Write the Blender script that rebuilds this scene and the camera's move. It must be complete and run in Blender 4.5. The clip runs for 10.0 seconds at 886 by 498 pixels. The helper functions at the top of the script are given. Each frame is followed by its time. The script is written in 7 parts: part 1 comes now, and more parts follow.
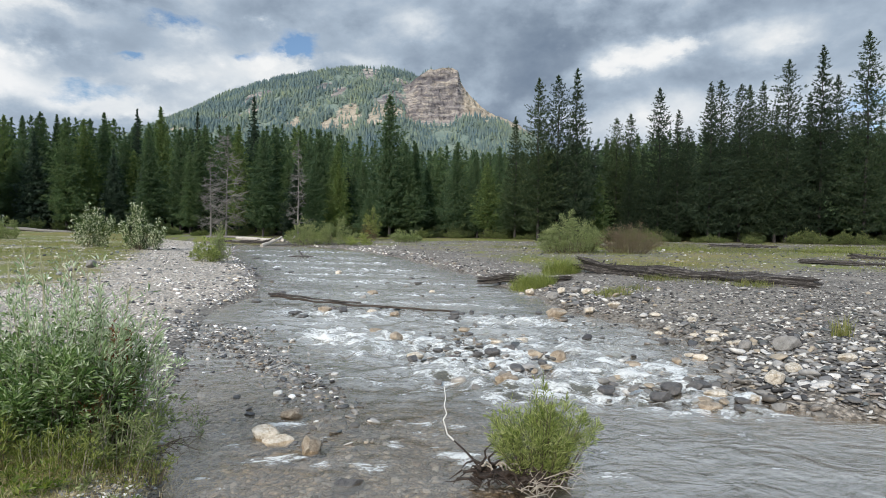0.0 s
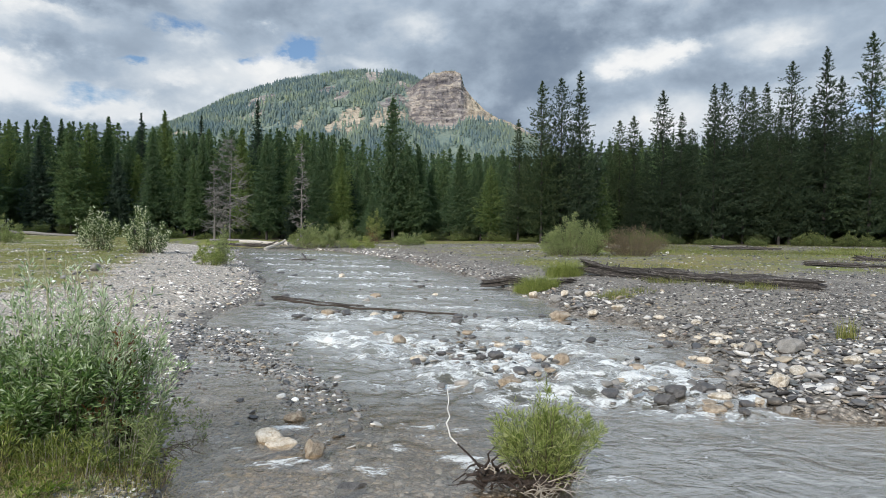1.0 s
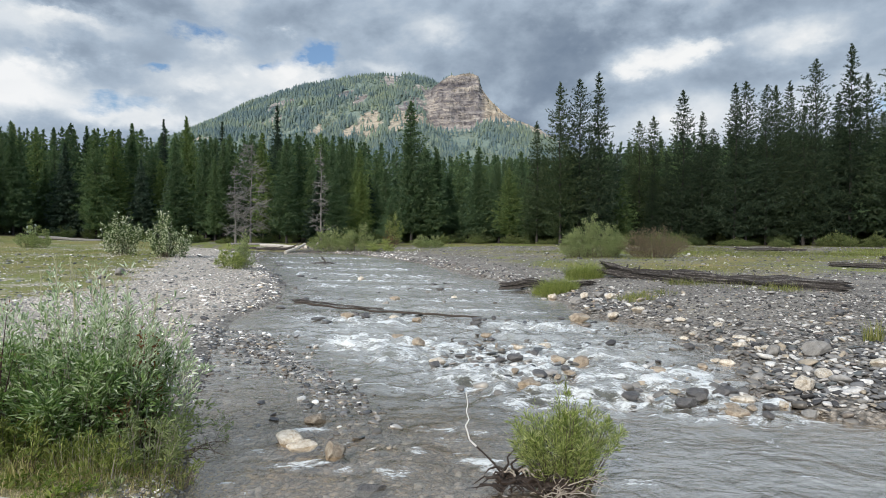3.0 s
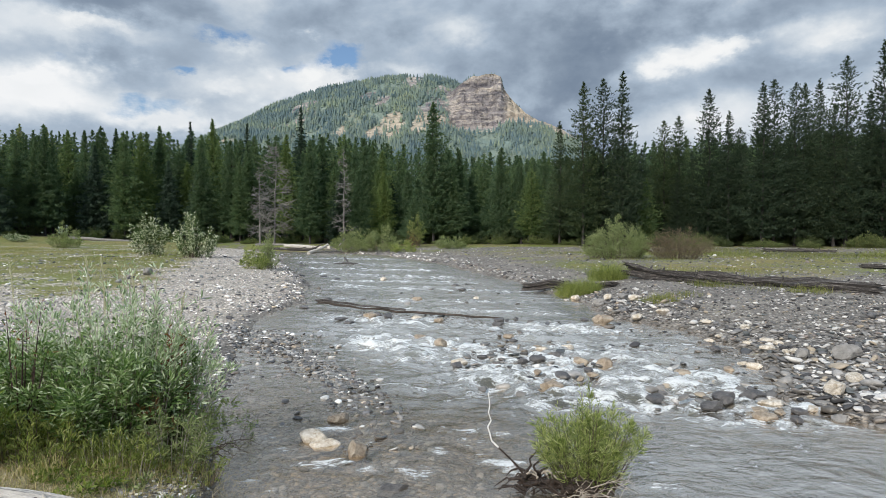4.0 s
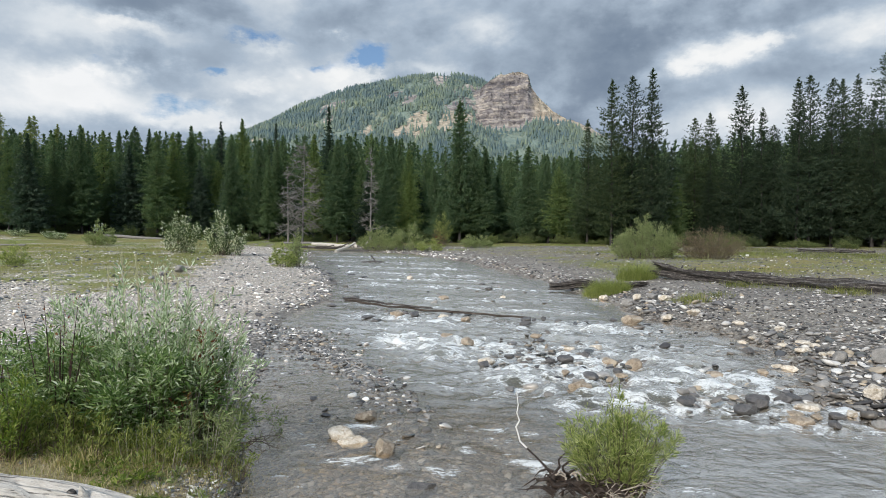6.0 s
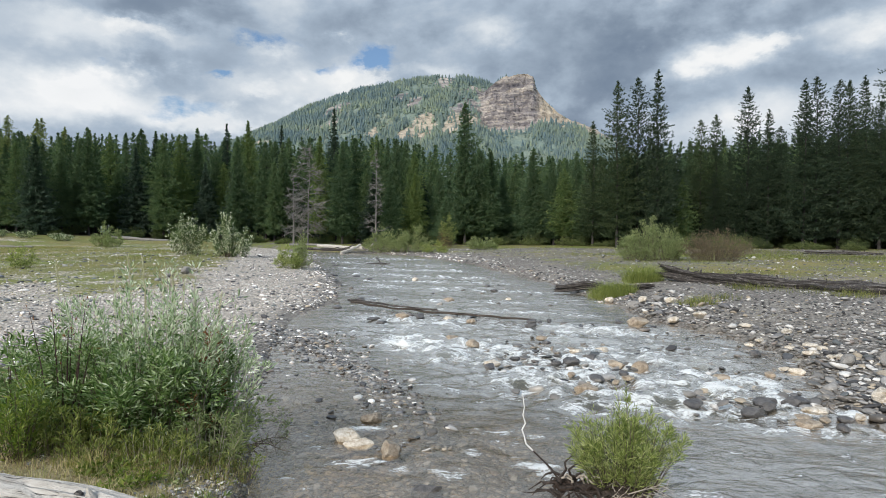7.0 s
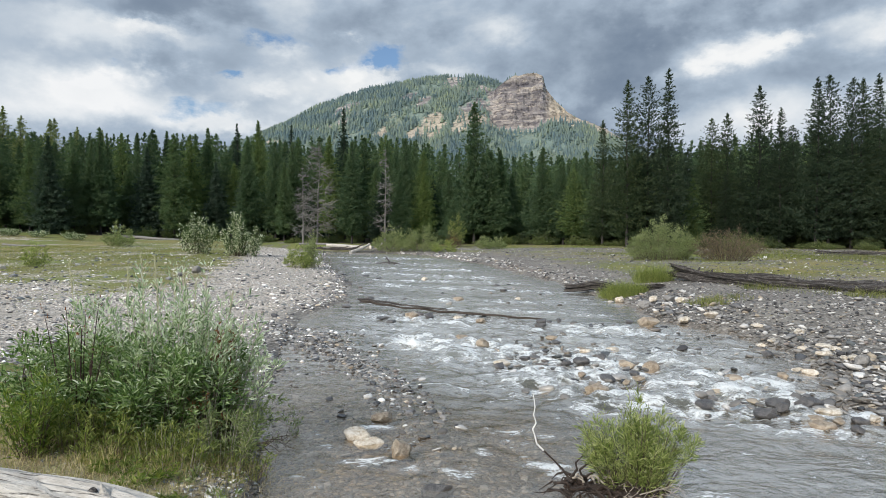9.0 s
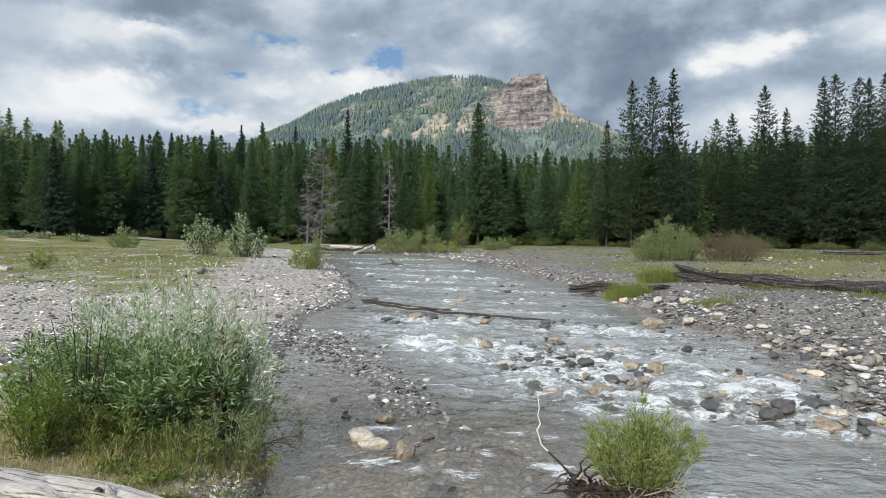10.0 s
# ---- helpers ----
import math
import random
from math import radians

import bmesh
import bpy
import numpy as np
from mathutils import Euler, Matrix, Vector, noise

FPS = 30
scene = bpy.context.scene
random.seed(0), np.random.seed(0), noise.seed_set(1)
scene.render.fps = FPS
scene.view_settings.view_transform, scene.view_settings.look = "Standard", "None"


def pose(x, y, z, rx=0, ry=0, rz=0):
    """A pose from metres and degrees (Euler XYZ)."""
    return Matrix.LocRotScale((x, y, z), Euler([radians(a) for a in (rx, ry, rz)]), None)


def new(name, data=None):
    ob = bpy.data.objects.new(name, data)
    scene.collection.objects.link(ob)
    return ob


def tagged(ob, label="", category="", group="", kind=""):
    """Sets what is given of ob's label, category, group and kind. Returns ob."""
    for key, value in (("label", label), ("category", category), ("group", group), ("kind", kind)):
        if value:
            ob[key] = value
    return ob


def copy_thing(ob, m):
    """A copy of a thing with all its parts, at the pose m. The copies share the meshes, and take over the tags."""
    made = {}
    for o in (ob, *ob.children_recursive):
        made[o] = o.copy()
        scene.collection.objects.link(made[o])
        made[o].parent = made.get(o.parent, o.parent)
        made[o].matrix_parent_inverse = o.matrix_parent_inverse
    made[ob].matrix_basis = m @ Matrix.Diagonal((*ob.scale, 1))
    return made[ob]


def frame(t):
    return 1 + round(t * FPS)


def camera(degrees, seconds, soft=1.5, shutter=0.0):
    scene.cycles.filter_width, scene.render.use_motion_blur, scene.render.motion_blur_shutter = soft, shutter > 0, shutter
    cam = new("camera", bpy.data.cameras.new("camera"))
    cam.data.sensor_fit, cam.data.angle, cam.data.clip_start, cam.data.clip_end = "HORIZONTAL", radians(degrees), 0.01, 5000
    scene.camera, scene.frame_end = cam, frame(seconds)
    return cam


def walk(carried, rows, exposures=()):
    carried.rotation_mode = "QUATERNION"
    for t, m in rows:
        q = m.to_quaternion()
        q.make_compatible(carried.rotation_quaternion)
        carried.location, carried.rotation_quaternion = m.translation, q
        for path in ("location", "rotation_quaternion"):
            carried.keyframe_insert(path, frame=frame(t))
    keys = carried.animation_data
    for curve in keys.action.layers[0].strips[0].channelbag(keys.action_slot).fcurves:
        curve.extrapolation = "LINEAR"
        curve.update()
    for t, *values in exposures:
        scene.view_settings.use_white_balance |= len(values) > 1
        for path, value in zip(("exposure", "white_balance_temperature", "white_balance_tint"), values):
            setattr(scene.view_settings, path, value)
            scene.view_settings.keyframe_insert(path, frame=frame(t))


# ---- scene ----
cam = camera(72.0, 10.0, soft=0.35)
EYE = 1.95
PATH = [
    (0.0, 0.0, 0.0, 0.0, 88.248, -0.4, 0.012), (0.5, 0.004, -0.001, -0.001, 88.415, -0.344, 0.142),
    (1.0, 0.004, 0.004, -0.001, 88.516, -0.274, 0.318), (1.5, 0.004, 0.004, 0.0, 88.576, -0.19, 0.514),
    (2.0, 0.004, 0.007, -0.001, 88.62, -0.119, 0.791), (2.5, 0.008, 0.0, 0.0, 88.692, 0.001, 1.264),
    (4.0, 0.006, -0.02, 0.003, 88.838, 0.05, 4.135), (4.5, -0.012, -0.008, -0.002, 88.76, -0.037, 5.079),
    (5.0, -0.015, -0.005, 0.0, 88.686, -0.081, 5.781), (5.5, -0.013, -0.003, -0.002, 88.678, -0.114, 6.256),
    (7.0, -0.022, 0.002, 0.001, 88.9, -0.152, 7.068), (7.5, -0.027, 0.003, 0.0, 88.937, -0.169, 7.273),
    (8.0, -0.031, 0.004, 0.001, 88.898, -0.185, 7.484), (8.5, -0.035, 0.003, 0.001, 88.866, -0.174, 7.691),
    (9.0, -0.035, 0.005, -0.002, 88.85, -0.178, 7.912), (9.5, -0.035, 0.004, -0.002, 88.86, -0.161, 8.108),
    (10.0, -0.034, 0.002, -0.003, 88.933, -0.113, 8.296),
]
walk(cam, [(t, pose(x, y, EYE + z, rx, ry, rz)) for t, x, y, z, rx, ry, rz in PATH], exposures=[(0.0, 0.35), (10.0, 0.35)])


# ---------------------------------------------------------------- node helpers
class Graph:
    """Short hand for building a node tree."""

    def __init__(self, tree):
        self.t = tree
        self.t.nodes.clear()

    def add(self, kind, inputs=None, **props):
        n = self.t.nodes.new(kind)
        if "operation" in props:
            n.operation = props["operation"]
        if "use_clamp" in props:
            n.use_clamp = props["use_clamp"]
        if "feature" in props:
            n.feature = props["feature"]
        if "data_type" in props:
            n.data_type, n.blend_type = props["data_type"], props["blend_type"]
        if "attribute_name" in props:
            n.attribute_name = props["attribute_name"]
        if "sky_type" in props:
            n.sky_type, n.sun_disc = props["sky_type"], props["sun_disc"]
            n.sun_elevation, n.sun_rotation = props["sun_elevation"], props["sun_rotation"]
        for k, v in (inputs or {}).items():
            if isinstance(v, bpy.types.NodeSocket):
                self.t.links.new(v, n.inputs[k])
            else:
                n.inputs[k].default_value = v
        return n

    def math(self, op, a, b=0.0, c=None, clamp=False):
        ins = {0: a, 1: b}
        if c is not None:
            ins[2] = c
        return self.add("ShaderNodeMath", ins, operation=op, use_clamp=clamp).outputs[0]

    def vec(self, op, a, b=(0, 0, 0)):
        n = self.add("ShaderNodeVectorMath", {0: a, 1: b}, operation=op)
        return n.outputs["Value"] if op in ("LENGTH", "DOT_PRODUCT", "DISTANCE") else n.outputs["Vector"]

    def noise(self, vector, scale, detail=4.0, rough=0.55, distort=0.0):
        return self.add("ShaderNodeTexNoise", {"Vector": vector, "Scale": scale, "Detail": detail, "Roughness": rough, "Distortion": distort}).outputs["Fac"]

    def voronoi(self, vector, scale, out="Distance", rnd=1.0, feature="F1"):
        return self.add("ShaderNodeTexVoronoi", {"Vector": vector, "Scale": scale, "Randomness": rnd}, feature=feature).outputs[out]

    def ramp(self, fac, stops, mode="LINEAR"):
        n = self.add("ShaderNodeValToRGB", {"Fac": fac})
        n.color_ramp.interpolation = mode
        el = n.color_ramp.elements
        while len(el) < len(stops):
            el.new(0.5)
        for e, (p, c) in zip(el, stops):
            e.position = p
            e.color = (*c, 1) if isinstance(c, tuple) else (c, c, c, 1)
        return n.outputs["Color"]

    def mix(self, fac, a, b, blend="MIX"):
        n = self.add("ShaderNodeMix", data_type="RGBA", blend_type=blend)
        for sock, v in ((n.inputs[0], fac), (n.inputs[6], a), (n.inputs[7], b)):
            if isinstance(v, bpy.types.NodeSocket):
                self.t.links.new(v, sock)
            else:
                sock.default_value = v if not isinstance(v, tuple) or len(v) == 4 else (*v, 1)
        return n.outputs[2]

    def stretch(self, vector, scale, rot=(0, 0, 0)):
        return self.add("ShaderNodeMapping", {"Vector": vector, "Scale": scale, "Rotation": rot}).outputs[0]

    def bump(self, height, strength=0.5, dist=0.02):
        return self.add("ShaderNodeBump", {"Height": height, "Strength": strength, "Distance": dist}).outputs[0]


def shader(name):
    m = bpy.data.materials.new(name)
    m.use_nodes = True
    g = Graph(m.node_tree)
    out = g.add("ShaderNodeOutputMaterial")
    return m, g, out


def surface(name, build, rough=0.8, spec=0.4):
    """A principled material; build(g) returns its colour, and perhaps a normal and a roughness."""
    m, g, out = shader(name)
    got = build(g)
    got = got if isinstance(got, tuple) else (got,)
    b = g.add("ShaderNodeBsdfPrincipled", {"Base Color": got[0], "Roughness": rough, "Specular IOR Level": spec})
    if len(got) > 1 and got[1] is not None:
        g.t.links.new(got[1], b.inputs["Normal"])
    if len(got) > 2:
        g.t.links.new(got[2], b.inputs["Roughness"])
    g.t.links.new(b.outputs[0], out.inputs[0])
    return m


def place(g):
    return g.add("ShaderNodeNewGeometry").outputs["Position"]


def local(g):
    return g.add("ShaderNodeTexCoord").outputs["Object"]


def island(g):
    return g.add("ShaderNodeNewGeometry").outputs["Random Per Island"]


def chance(g):
    return g.add("ShaderNodeObjectInfo").outputs["Random"]


# ---------------------------------------------------------------- sky and sun
SUN_UP, SUN_ROUND = 31.0, 207.0     # elevation, and compass bearing clockwise from +y


def build_world():
    w = bpy.data.worlds.new("sky")
    scene.world = w
    w.use_nodes = True
    g = Graph(w.node_tree)
    way = g.add("ShaderNodeTexCoord").outputs["Generated"]
    sky = g.add("ShaderNodeTexSky", sky_type="NISHITA", sun_disc=False, sun_elevation=radians(SUN_UP), sun_rotation=radians(SUN_ROUND)).outputs[0]
    blue = g.mix(1.0, sky, (0.10, 0.112, 0.125, 1), "MULTIPLY")
    # cloud layer: noise flattened towards the horizon
    flat = g.stretch(way, (1.0, 1.0, 1.5))
    broad = g.noise(flat, 4.2, 5.0, 0.5, 0.2)
    fine = g.noise(flat, 10.5, 6.0, 0.52, 0.1)
    billow = g.noise(g.stretch(way, (1.0, 1.0, 1.7)), 17.0, 6.0, 0.62)
    warp = g.math("MULTIPLY_ADD", g.math("SUBTRACT", billow, 0.5), 0.9, g.math("MULTIPLY_ADD", fine, 2.2, -0.1))

    # ragged cloud edges: the directions are shaken by noise
    shake = g.add("ShaderNodeTexNoise", {"Vector": g.stretch(way, (1.0, 1.0, 1.6)), "Scale": 13.0, "Detail": 7.0, "Roughness": 0.6}).outputs["Color"]
    torn_way = g.vec("ADD", way, g.vec("MULTIPLY", g.vec("SUBTRACT", shake, (0.5, 0.5, 0.5)), (0.13, 0.13, 0.07)))

    def patch(c, rx, rz, soft=1.0):
        off = g.vec("MULTIPLY", g.vec("SUBTRACT", torn_way, c), (1 / rx, 1 / rx, 1 / rz))
        d = g.math("MULTIPLY", g.vec("LENGTH", off), warp)
        d2 = g.math("MULTIPLY", d, d)
        return g.math("POWER", 2.71828, g.math("MULTIPLY", d2, -soft))

    def total(items):
        s = 0.0
        for weight, c, rx, rz in items:
            s = g.math("MULTIPLY_ADD", patch(c, rx, rz), weight, s)
        return s

    bright = total(WHITE_CLOUDS)
    dark = total(DARK_CLOUDS)
    gap = total(BLUE_GAPS)
    # brightness of the cloud deck
    tone = g.math("MULTIPLY_ADD", g.math("SUBTRACT", broad, 0.5), 0.6, 0.465)
    tone = g.math("MULTIPLY_ADD", g.math("SUBTRACT", fine, 0.5), 0.55, tone)
    tone = g.math("MULTIPLY_ADD", g.math("SUBTRACT", billow, 0.5), 0.22, tone)
    bank = g.ramp(g.noise(flat, 4.6, 9.0, 0.55, 0.5), [(0.42, 0.0), (0.58, 1.0)])
    tone = g.math("MULTIPLY_ADD", g.math("SUBTRACT", bank, 0.5), 0.13, tone)
    tone = g.math("ADD", tone, bright)
    tone = g.math("SUBTRACT", tone, dark, clamp=True)
    cloud = g.ramp(tone, [(0.0, (0.15, 0.205, 0.29)), (0.28, (0.245, 0.31, 0.40)), (0.5, (0.40, 0.485, 0.59)), (0.74, (0.66, 0.72, 0.78)), (1.0, (0.90, 0.915, 0.93))])
    torn = g.math("MULTIPLY_ADD", g.math("SUBTRACT", billow, 0.5), 3.2, g.math("MULTIPLY_ADD", g.math("SUBTRACT", fine, 0.5), 3.6, 1.0))
    hole = g.ramp(g.math("MULTIPLY", gap, torn), [(0.14, 0.0), (0.5, 1.0)])
    col = g.mix(hole, cloud, blue)
    # sunlit cumulus heads with crisp edges
    head = g.math("MULTIPLY", total(CUMULUS), g.math("MULTIPLY_ADD", g.math("SUBTRACT", billow, 0.5), 2.6, g.math("MULTIPLY_ADD", g.math("SUBTRACT", fine, 0.5), 2.0, 1.0)))
    lit = g.ramp(g.math("MULTIPLY_ADD", fine, 0.6, g.math("MULTIPLY", billow, 0.5)), [(0.35, (0.58, 0.64, 0.70)), (0.62, (0.92, 0.93, 0.93))])
    col = g.mix(g.ramp(head, [(0.22, 0.0), (0.45, 0.45), (0.9, 0.85)]), col, lit)
    # an overcast dome is brighter overhead
    up = g.add("ShaderNodeSeparateXYZ", {0: way}).outputs["Z"]
    lift = g.add("ShaderNodeMapRange", {"Value": up, "From Min": 0.34, "From Max": 0.85, "To Min": 1.0, "To Max": 1.9}).outputs[0]
    bg = g.add("ShaderNodeBackground", {"Color": col, "Strength": g.math("MULTIPLY", lift, 0.78)})
    g.t.links.new(bg.outputs[0], g.add("ShaderNodeOutputWorld").inputs[0])


WHITE_CLOUDS = [
    (0.44, (-0.544, 0.787, 0.288), 0.13, 0.026), (0.30, (-0.608, 0.769, 0.197), 0.12, 0.04), (0.36, (-0.381, 0.896, 0.226), 0.12, 0.035), (0.45, (-0.255, 0.936, 0.245), 0.05, 0.022),
    (0.40, (-0.468, 0.868, 0.168), 0.10, 0.02), (0.25, (-0.545, 0.816, 0.190), 0.10, 0.03), (0.25, (-0.650, 0.741, 0.172), 0.08, 0.03), (0.32, (-0.046, 0.947, 0.318), 0.05, 0.022),
    (0.50, (0.292, 0.920, 0.262), 0.055, 0.022), (0.42, (0.255, 0.935, 0.244), 0.035, 0.018), (0.36, (0.343, 0.901, 0.267), 0.05, 0.016), (0.36, (0.451, 0.852, 0.266), 0.05, 0.03),
    (0.30, (-0.114, 0.958, 0.263), 0.05, 0.015), (0.28, (0.320, 0.930, 0.175), 0.08, 0.03), (0.16, (-0.15, 0.93, 0.31), 0.14, 0.05), (0.2, (0.50, 0.85, 0.19), 0.12, 0.05),
]
DARK_CLOUDS = [
    (0.22, (0.08, 0.955, 0.285), 0.16, 0.10), (0.12, (0.132, 0.967, 0.218), 0.10, 0.05), (0.14, (0.218, 0.920, 0.326), 0.12, 0.02), (0.12, (0.387, 0.871, 0.301), 0.14, 0.02),
    (0.18, (-0.532, 0.785, 0.318), 0.14, 0.02), (0.12, (-0.319, 0.891, 0.323), 0.14, 0.03), (0.12, (-0.621, 0.746, 0.240), 0.06, 0.015), (0.12, (0.447, 0.864, 0.222), 0.16, 0.03),
]
CUMULUS = [
    (0.90, (-0.262, 0.933, 0.246), 0.05, 0.02), (0.50, (-0.360, 0.900, 0.222), 0.08, 0.025), (0.85, (0.292, 0.920, 0.262), 0.045, 0.018), (0.60, (0.255, 0.935, 0.246), 0.03, 0.014),
    (0.60, (0.343, 0.901, 0.268), 0.04, 0.012), (0.55, (-0.544, 0.787, 0.290), 0.08, 0.014), (0.60, (0.451, 0.852, 0.268), 0.04, 0.015), (0.50, (-0.468, 0.868, 0.166), 0.08, 0.014),
    (0.40, (-0.608, 0.769, 0.197), 0.08, 0.02), (0.45, (0.33, 0.93, 0.168), 0.05, 0.02),
]
BLUE_GAPS = [
    (0.75, (-0.380, 0.878, 0.291), 0.04, 0.013), (0.85, (-0.226, 0.935, 0.273), 0.032, 0.017), (0.60, (-0.291, 0.922, 0.257), 0.03, 0.009), (0.50, (-0.436, 0.867, 0.243), 0.03, 0.009),
    (0.42, (-0.495, 0.850, 0.183), 0.07, 0.014), (0.35, (-0.578, 0.784, 0.228), 0.04, 0.01), (0.6, (0.57, 0.806, 0.160), 0.05, 0.03),
]
build_world()
sun = new("sun", bpy.data.lights.new("sun", "SUN"))
sun.data.energy, sun.data.angle, sun.data.color = 3.3, radians(16), (1.0, 0.93, 0.83)
sun.matrix_world = pose(0, 0, 40, 90 - SUN_UP, 0, 180 - SUN_ROUND)


# ---------------------------------------------------------------- materials
def gravel_colour(g, p):
    cell = g.add("ShaderNodeTexVoronoi", {"Vector": p, "Scale": 17.0, "Randomness": 1.0})
    small = g.add("ShaderNodeTexVoronoi", {"Vector": p, "Scale": 48.0, "Randomness": 1.0})
    pick = g.add("ShaderNodeSeparateColor", {0: cell.outputs["Color"]}).outputs[0]
    pick2 = g.add("ShaderNodeSeparateColor", {0: small.outputs["Color"]}).outputs[0]
    tones = [(0.0, (0.075, 0.07, 0.065)), (0.3, (0.155, 0.145, 0.135)), (0.6, (0.25, 0.232, 0.212)), (0.85, (0.34, 0.295, 0.245)), (1.0, (0.60, 0.58, 0.55))]
    a, b = g.ramp(pick, tones), g.ramp(pick2, tones)
    col = g.mix(0.5, a, b)
    joint = g.ramp(cell.outputs["Distance"], [(0.25, 1.0), (0.75, 0.35)])
    col = g.mix(1.0, col, joint, "MULTIPLY")
    h = g.math("SUBTRACT", 1.0, cell.outputs["Distance"])
    h = g.math("MULTIPLY_ADD", g.math("SUBTRACT", 1.0, small.outputs["Distance"]), 0.5, h)
    return col, h


def ground_look(g):
    p = place(g)
    gravel, h = gravel_colour(g, p)
    turf = g.add("ShaderNodeAttribute", attribute_name="turf").outputs["Fac"]
    wet = g.add("ShaderNodeAttribute", attribute_name="wet").outputs["Fac"]
    n1, n2 = g.noise(p, 0.55, 6.0, 0.62), g.noise(p, 6.0, 6.0, 0.65)
    grass = g.ramp(g.math("MULTIPLY_ADD", n2, 0.6, g.math("MULTIPLY", n1, 0.5)), [(0.30, (0.055, 0.075, 0.016)), (0.5, (0.125, 0.133, 0.034)), (0.64, (0.205, 0.182, 0.07)), (0.8, (0.27, 0.24, 0.14))])
    n3 = g.noise(p, 28.0, 5.0, 0.7)
    grass = g.mix(0.8, grass, g.ramp(n3, [(0.32, 0.5), (0.5, 1.0), (0.68, 1.5)]), "MULTIPLY")
    tint = g.noise(p, 0.16, 3.0, 0.5)
    grass = g.mix(0.8, grass, g.ramp(tint, [(0.40, (0.80, 1.05, 0.62)), (0.52, (1.0, 1.0, 1.0)), (0.62, (1.25, 1.12, 1.05))]), "MULTIPLY")
    edge = g.math("MULTIPLY_ADD", g.math("SUBTRACT", g.math("ADD", n1, n2), 1.0), 1.9, turf)
    mask = g.ramp(edge, [(0.38, 0.0), (0.62, 1.0)])
    silt = g.ramp(n2, [(0.3, (0.22, 0.205, 0.18)), (0.7, (0.34, 0.32, 0.285))])
    dry = g.add("ShaderNodeAttribute", attribute_name="dry").outputs["Fac"]
    gravel = g.mix(dry, gravel, g.mix(1.0, gravel, (2.5, 2.45, 2.38, 1), "MULTIPLY"))
    gravel = g.mix(g.math("MULTIPLY", g.ramp(n1, [(0.45, 0.0), (0.62, 0.5)]), g.math("SUBTRACT", 1.0, wet)), gravel, silt)
    col = g.mix(mask, gravel, grass)
    litter = g.add("ShaderNodeAttribute", attribute_name="litter").outputs["Fac"]
    straw = g.ramp(n3, [(0.3, (0.20, 0.165, 0.10)), (0.5, (0.38, 0.33, 0.205)), (0.7, (0.54, 0.48, 0.33))])
    col = g.mix(g.math("MULTIPLY", litter, g.ramp(n2, [(0.35, 0.35), (0.6, 0.9)])), col, straw)
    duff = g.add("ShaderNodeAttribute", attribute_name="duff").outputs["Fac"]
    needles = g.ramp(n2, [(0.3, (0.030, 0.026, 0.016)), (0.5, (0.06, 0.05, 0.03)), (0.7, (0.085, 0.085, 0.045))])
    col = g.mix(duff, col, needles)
    col = g.mix(wet, col, g.mix(1.0, col, (1.0, 0.89, 0.74, 1), "MULTIPLY"))
    height = g.math("MULTIPLY_ADD", n2, 0.6, g.math("MULTIPLY", h, 0.6))
    rough = g.math("MULTIPLY_ADD", wet, -0.45, 0.88)
    return col, g.bump(height, 0.9, 0.03), rough


def stone_tones(g, r, k):
    stops = [(0.0, (0.05, 0.05, 0.054)), (0.17, (0.125, 0.125, 0.13)), (0.32, (0.24, 0.236, 0.232)), (0.45, (0.165, 0.165, 0.17)), (0.55, (0.34, 0.332, 0.325)),
             (0.65, (0.52, 0.51, 0.50)), (0.75, (0.36, 0.31, 0.245)), (0.80, (0.23, 0.20, 0.185)), (0.84, (0.62, 0.61, 0.59)), (0.93, (0.11, 0.122, 0.128))]
    return g.ramp(r, [(p, tuple(k * v for v in c)) for p, c in stops], "CONSTANT")


def stone_look(k, by_island, silted=0.0):
    def build(g):
        p = place(g)
        col = stone_tones(g, island(g) if by_island else chance(g), k)
        if silted:
            col = g.mix(silted, col, (0.165, 0.145, 0.12, 1))
        n, f = g.noise(p, 9.0, 6.0, 0.65), g.noise(p, 60.0, 5.0, 0.7)
        col = g.mix(0.75, col, g.ramp(n, [(0.25, 0.45), (0.5, 0.95), (0.75, 1.35)]), "MULTIPLY")
        col = g.mix(0.45, col, g.ramp(f, [(0.3, 0.55), (0.7, 1.3)]), "MULTIPLY")
        return col, g.bump(g.math("ADD", n, f), 0.35, 0.012)
    return build


def flat_stone(name, a, b, c, rough=0.75):
    def build(g):
        p = local(g)
        n, f = g.noise(p, 11.0, 7.0, 0.68, 0.5), g.noise(p, 70.0, 6.0, 0.72)
        col = g.ramp(g.math("MULTIPLY_ADD", f, 0.45, g.math("MULTIPLY", n, 0.62)), [(0.34, a), (0.47, b), (0.60, c)])
        return col, g.bump(g.math("ADD", n, f), 0.7, 0.02)
    return surface(name, build, rough)


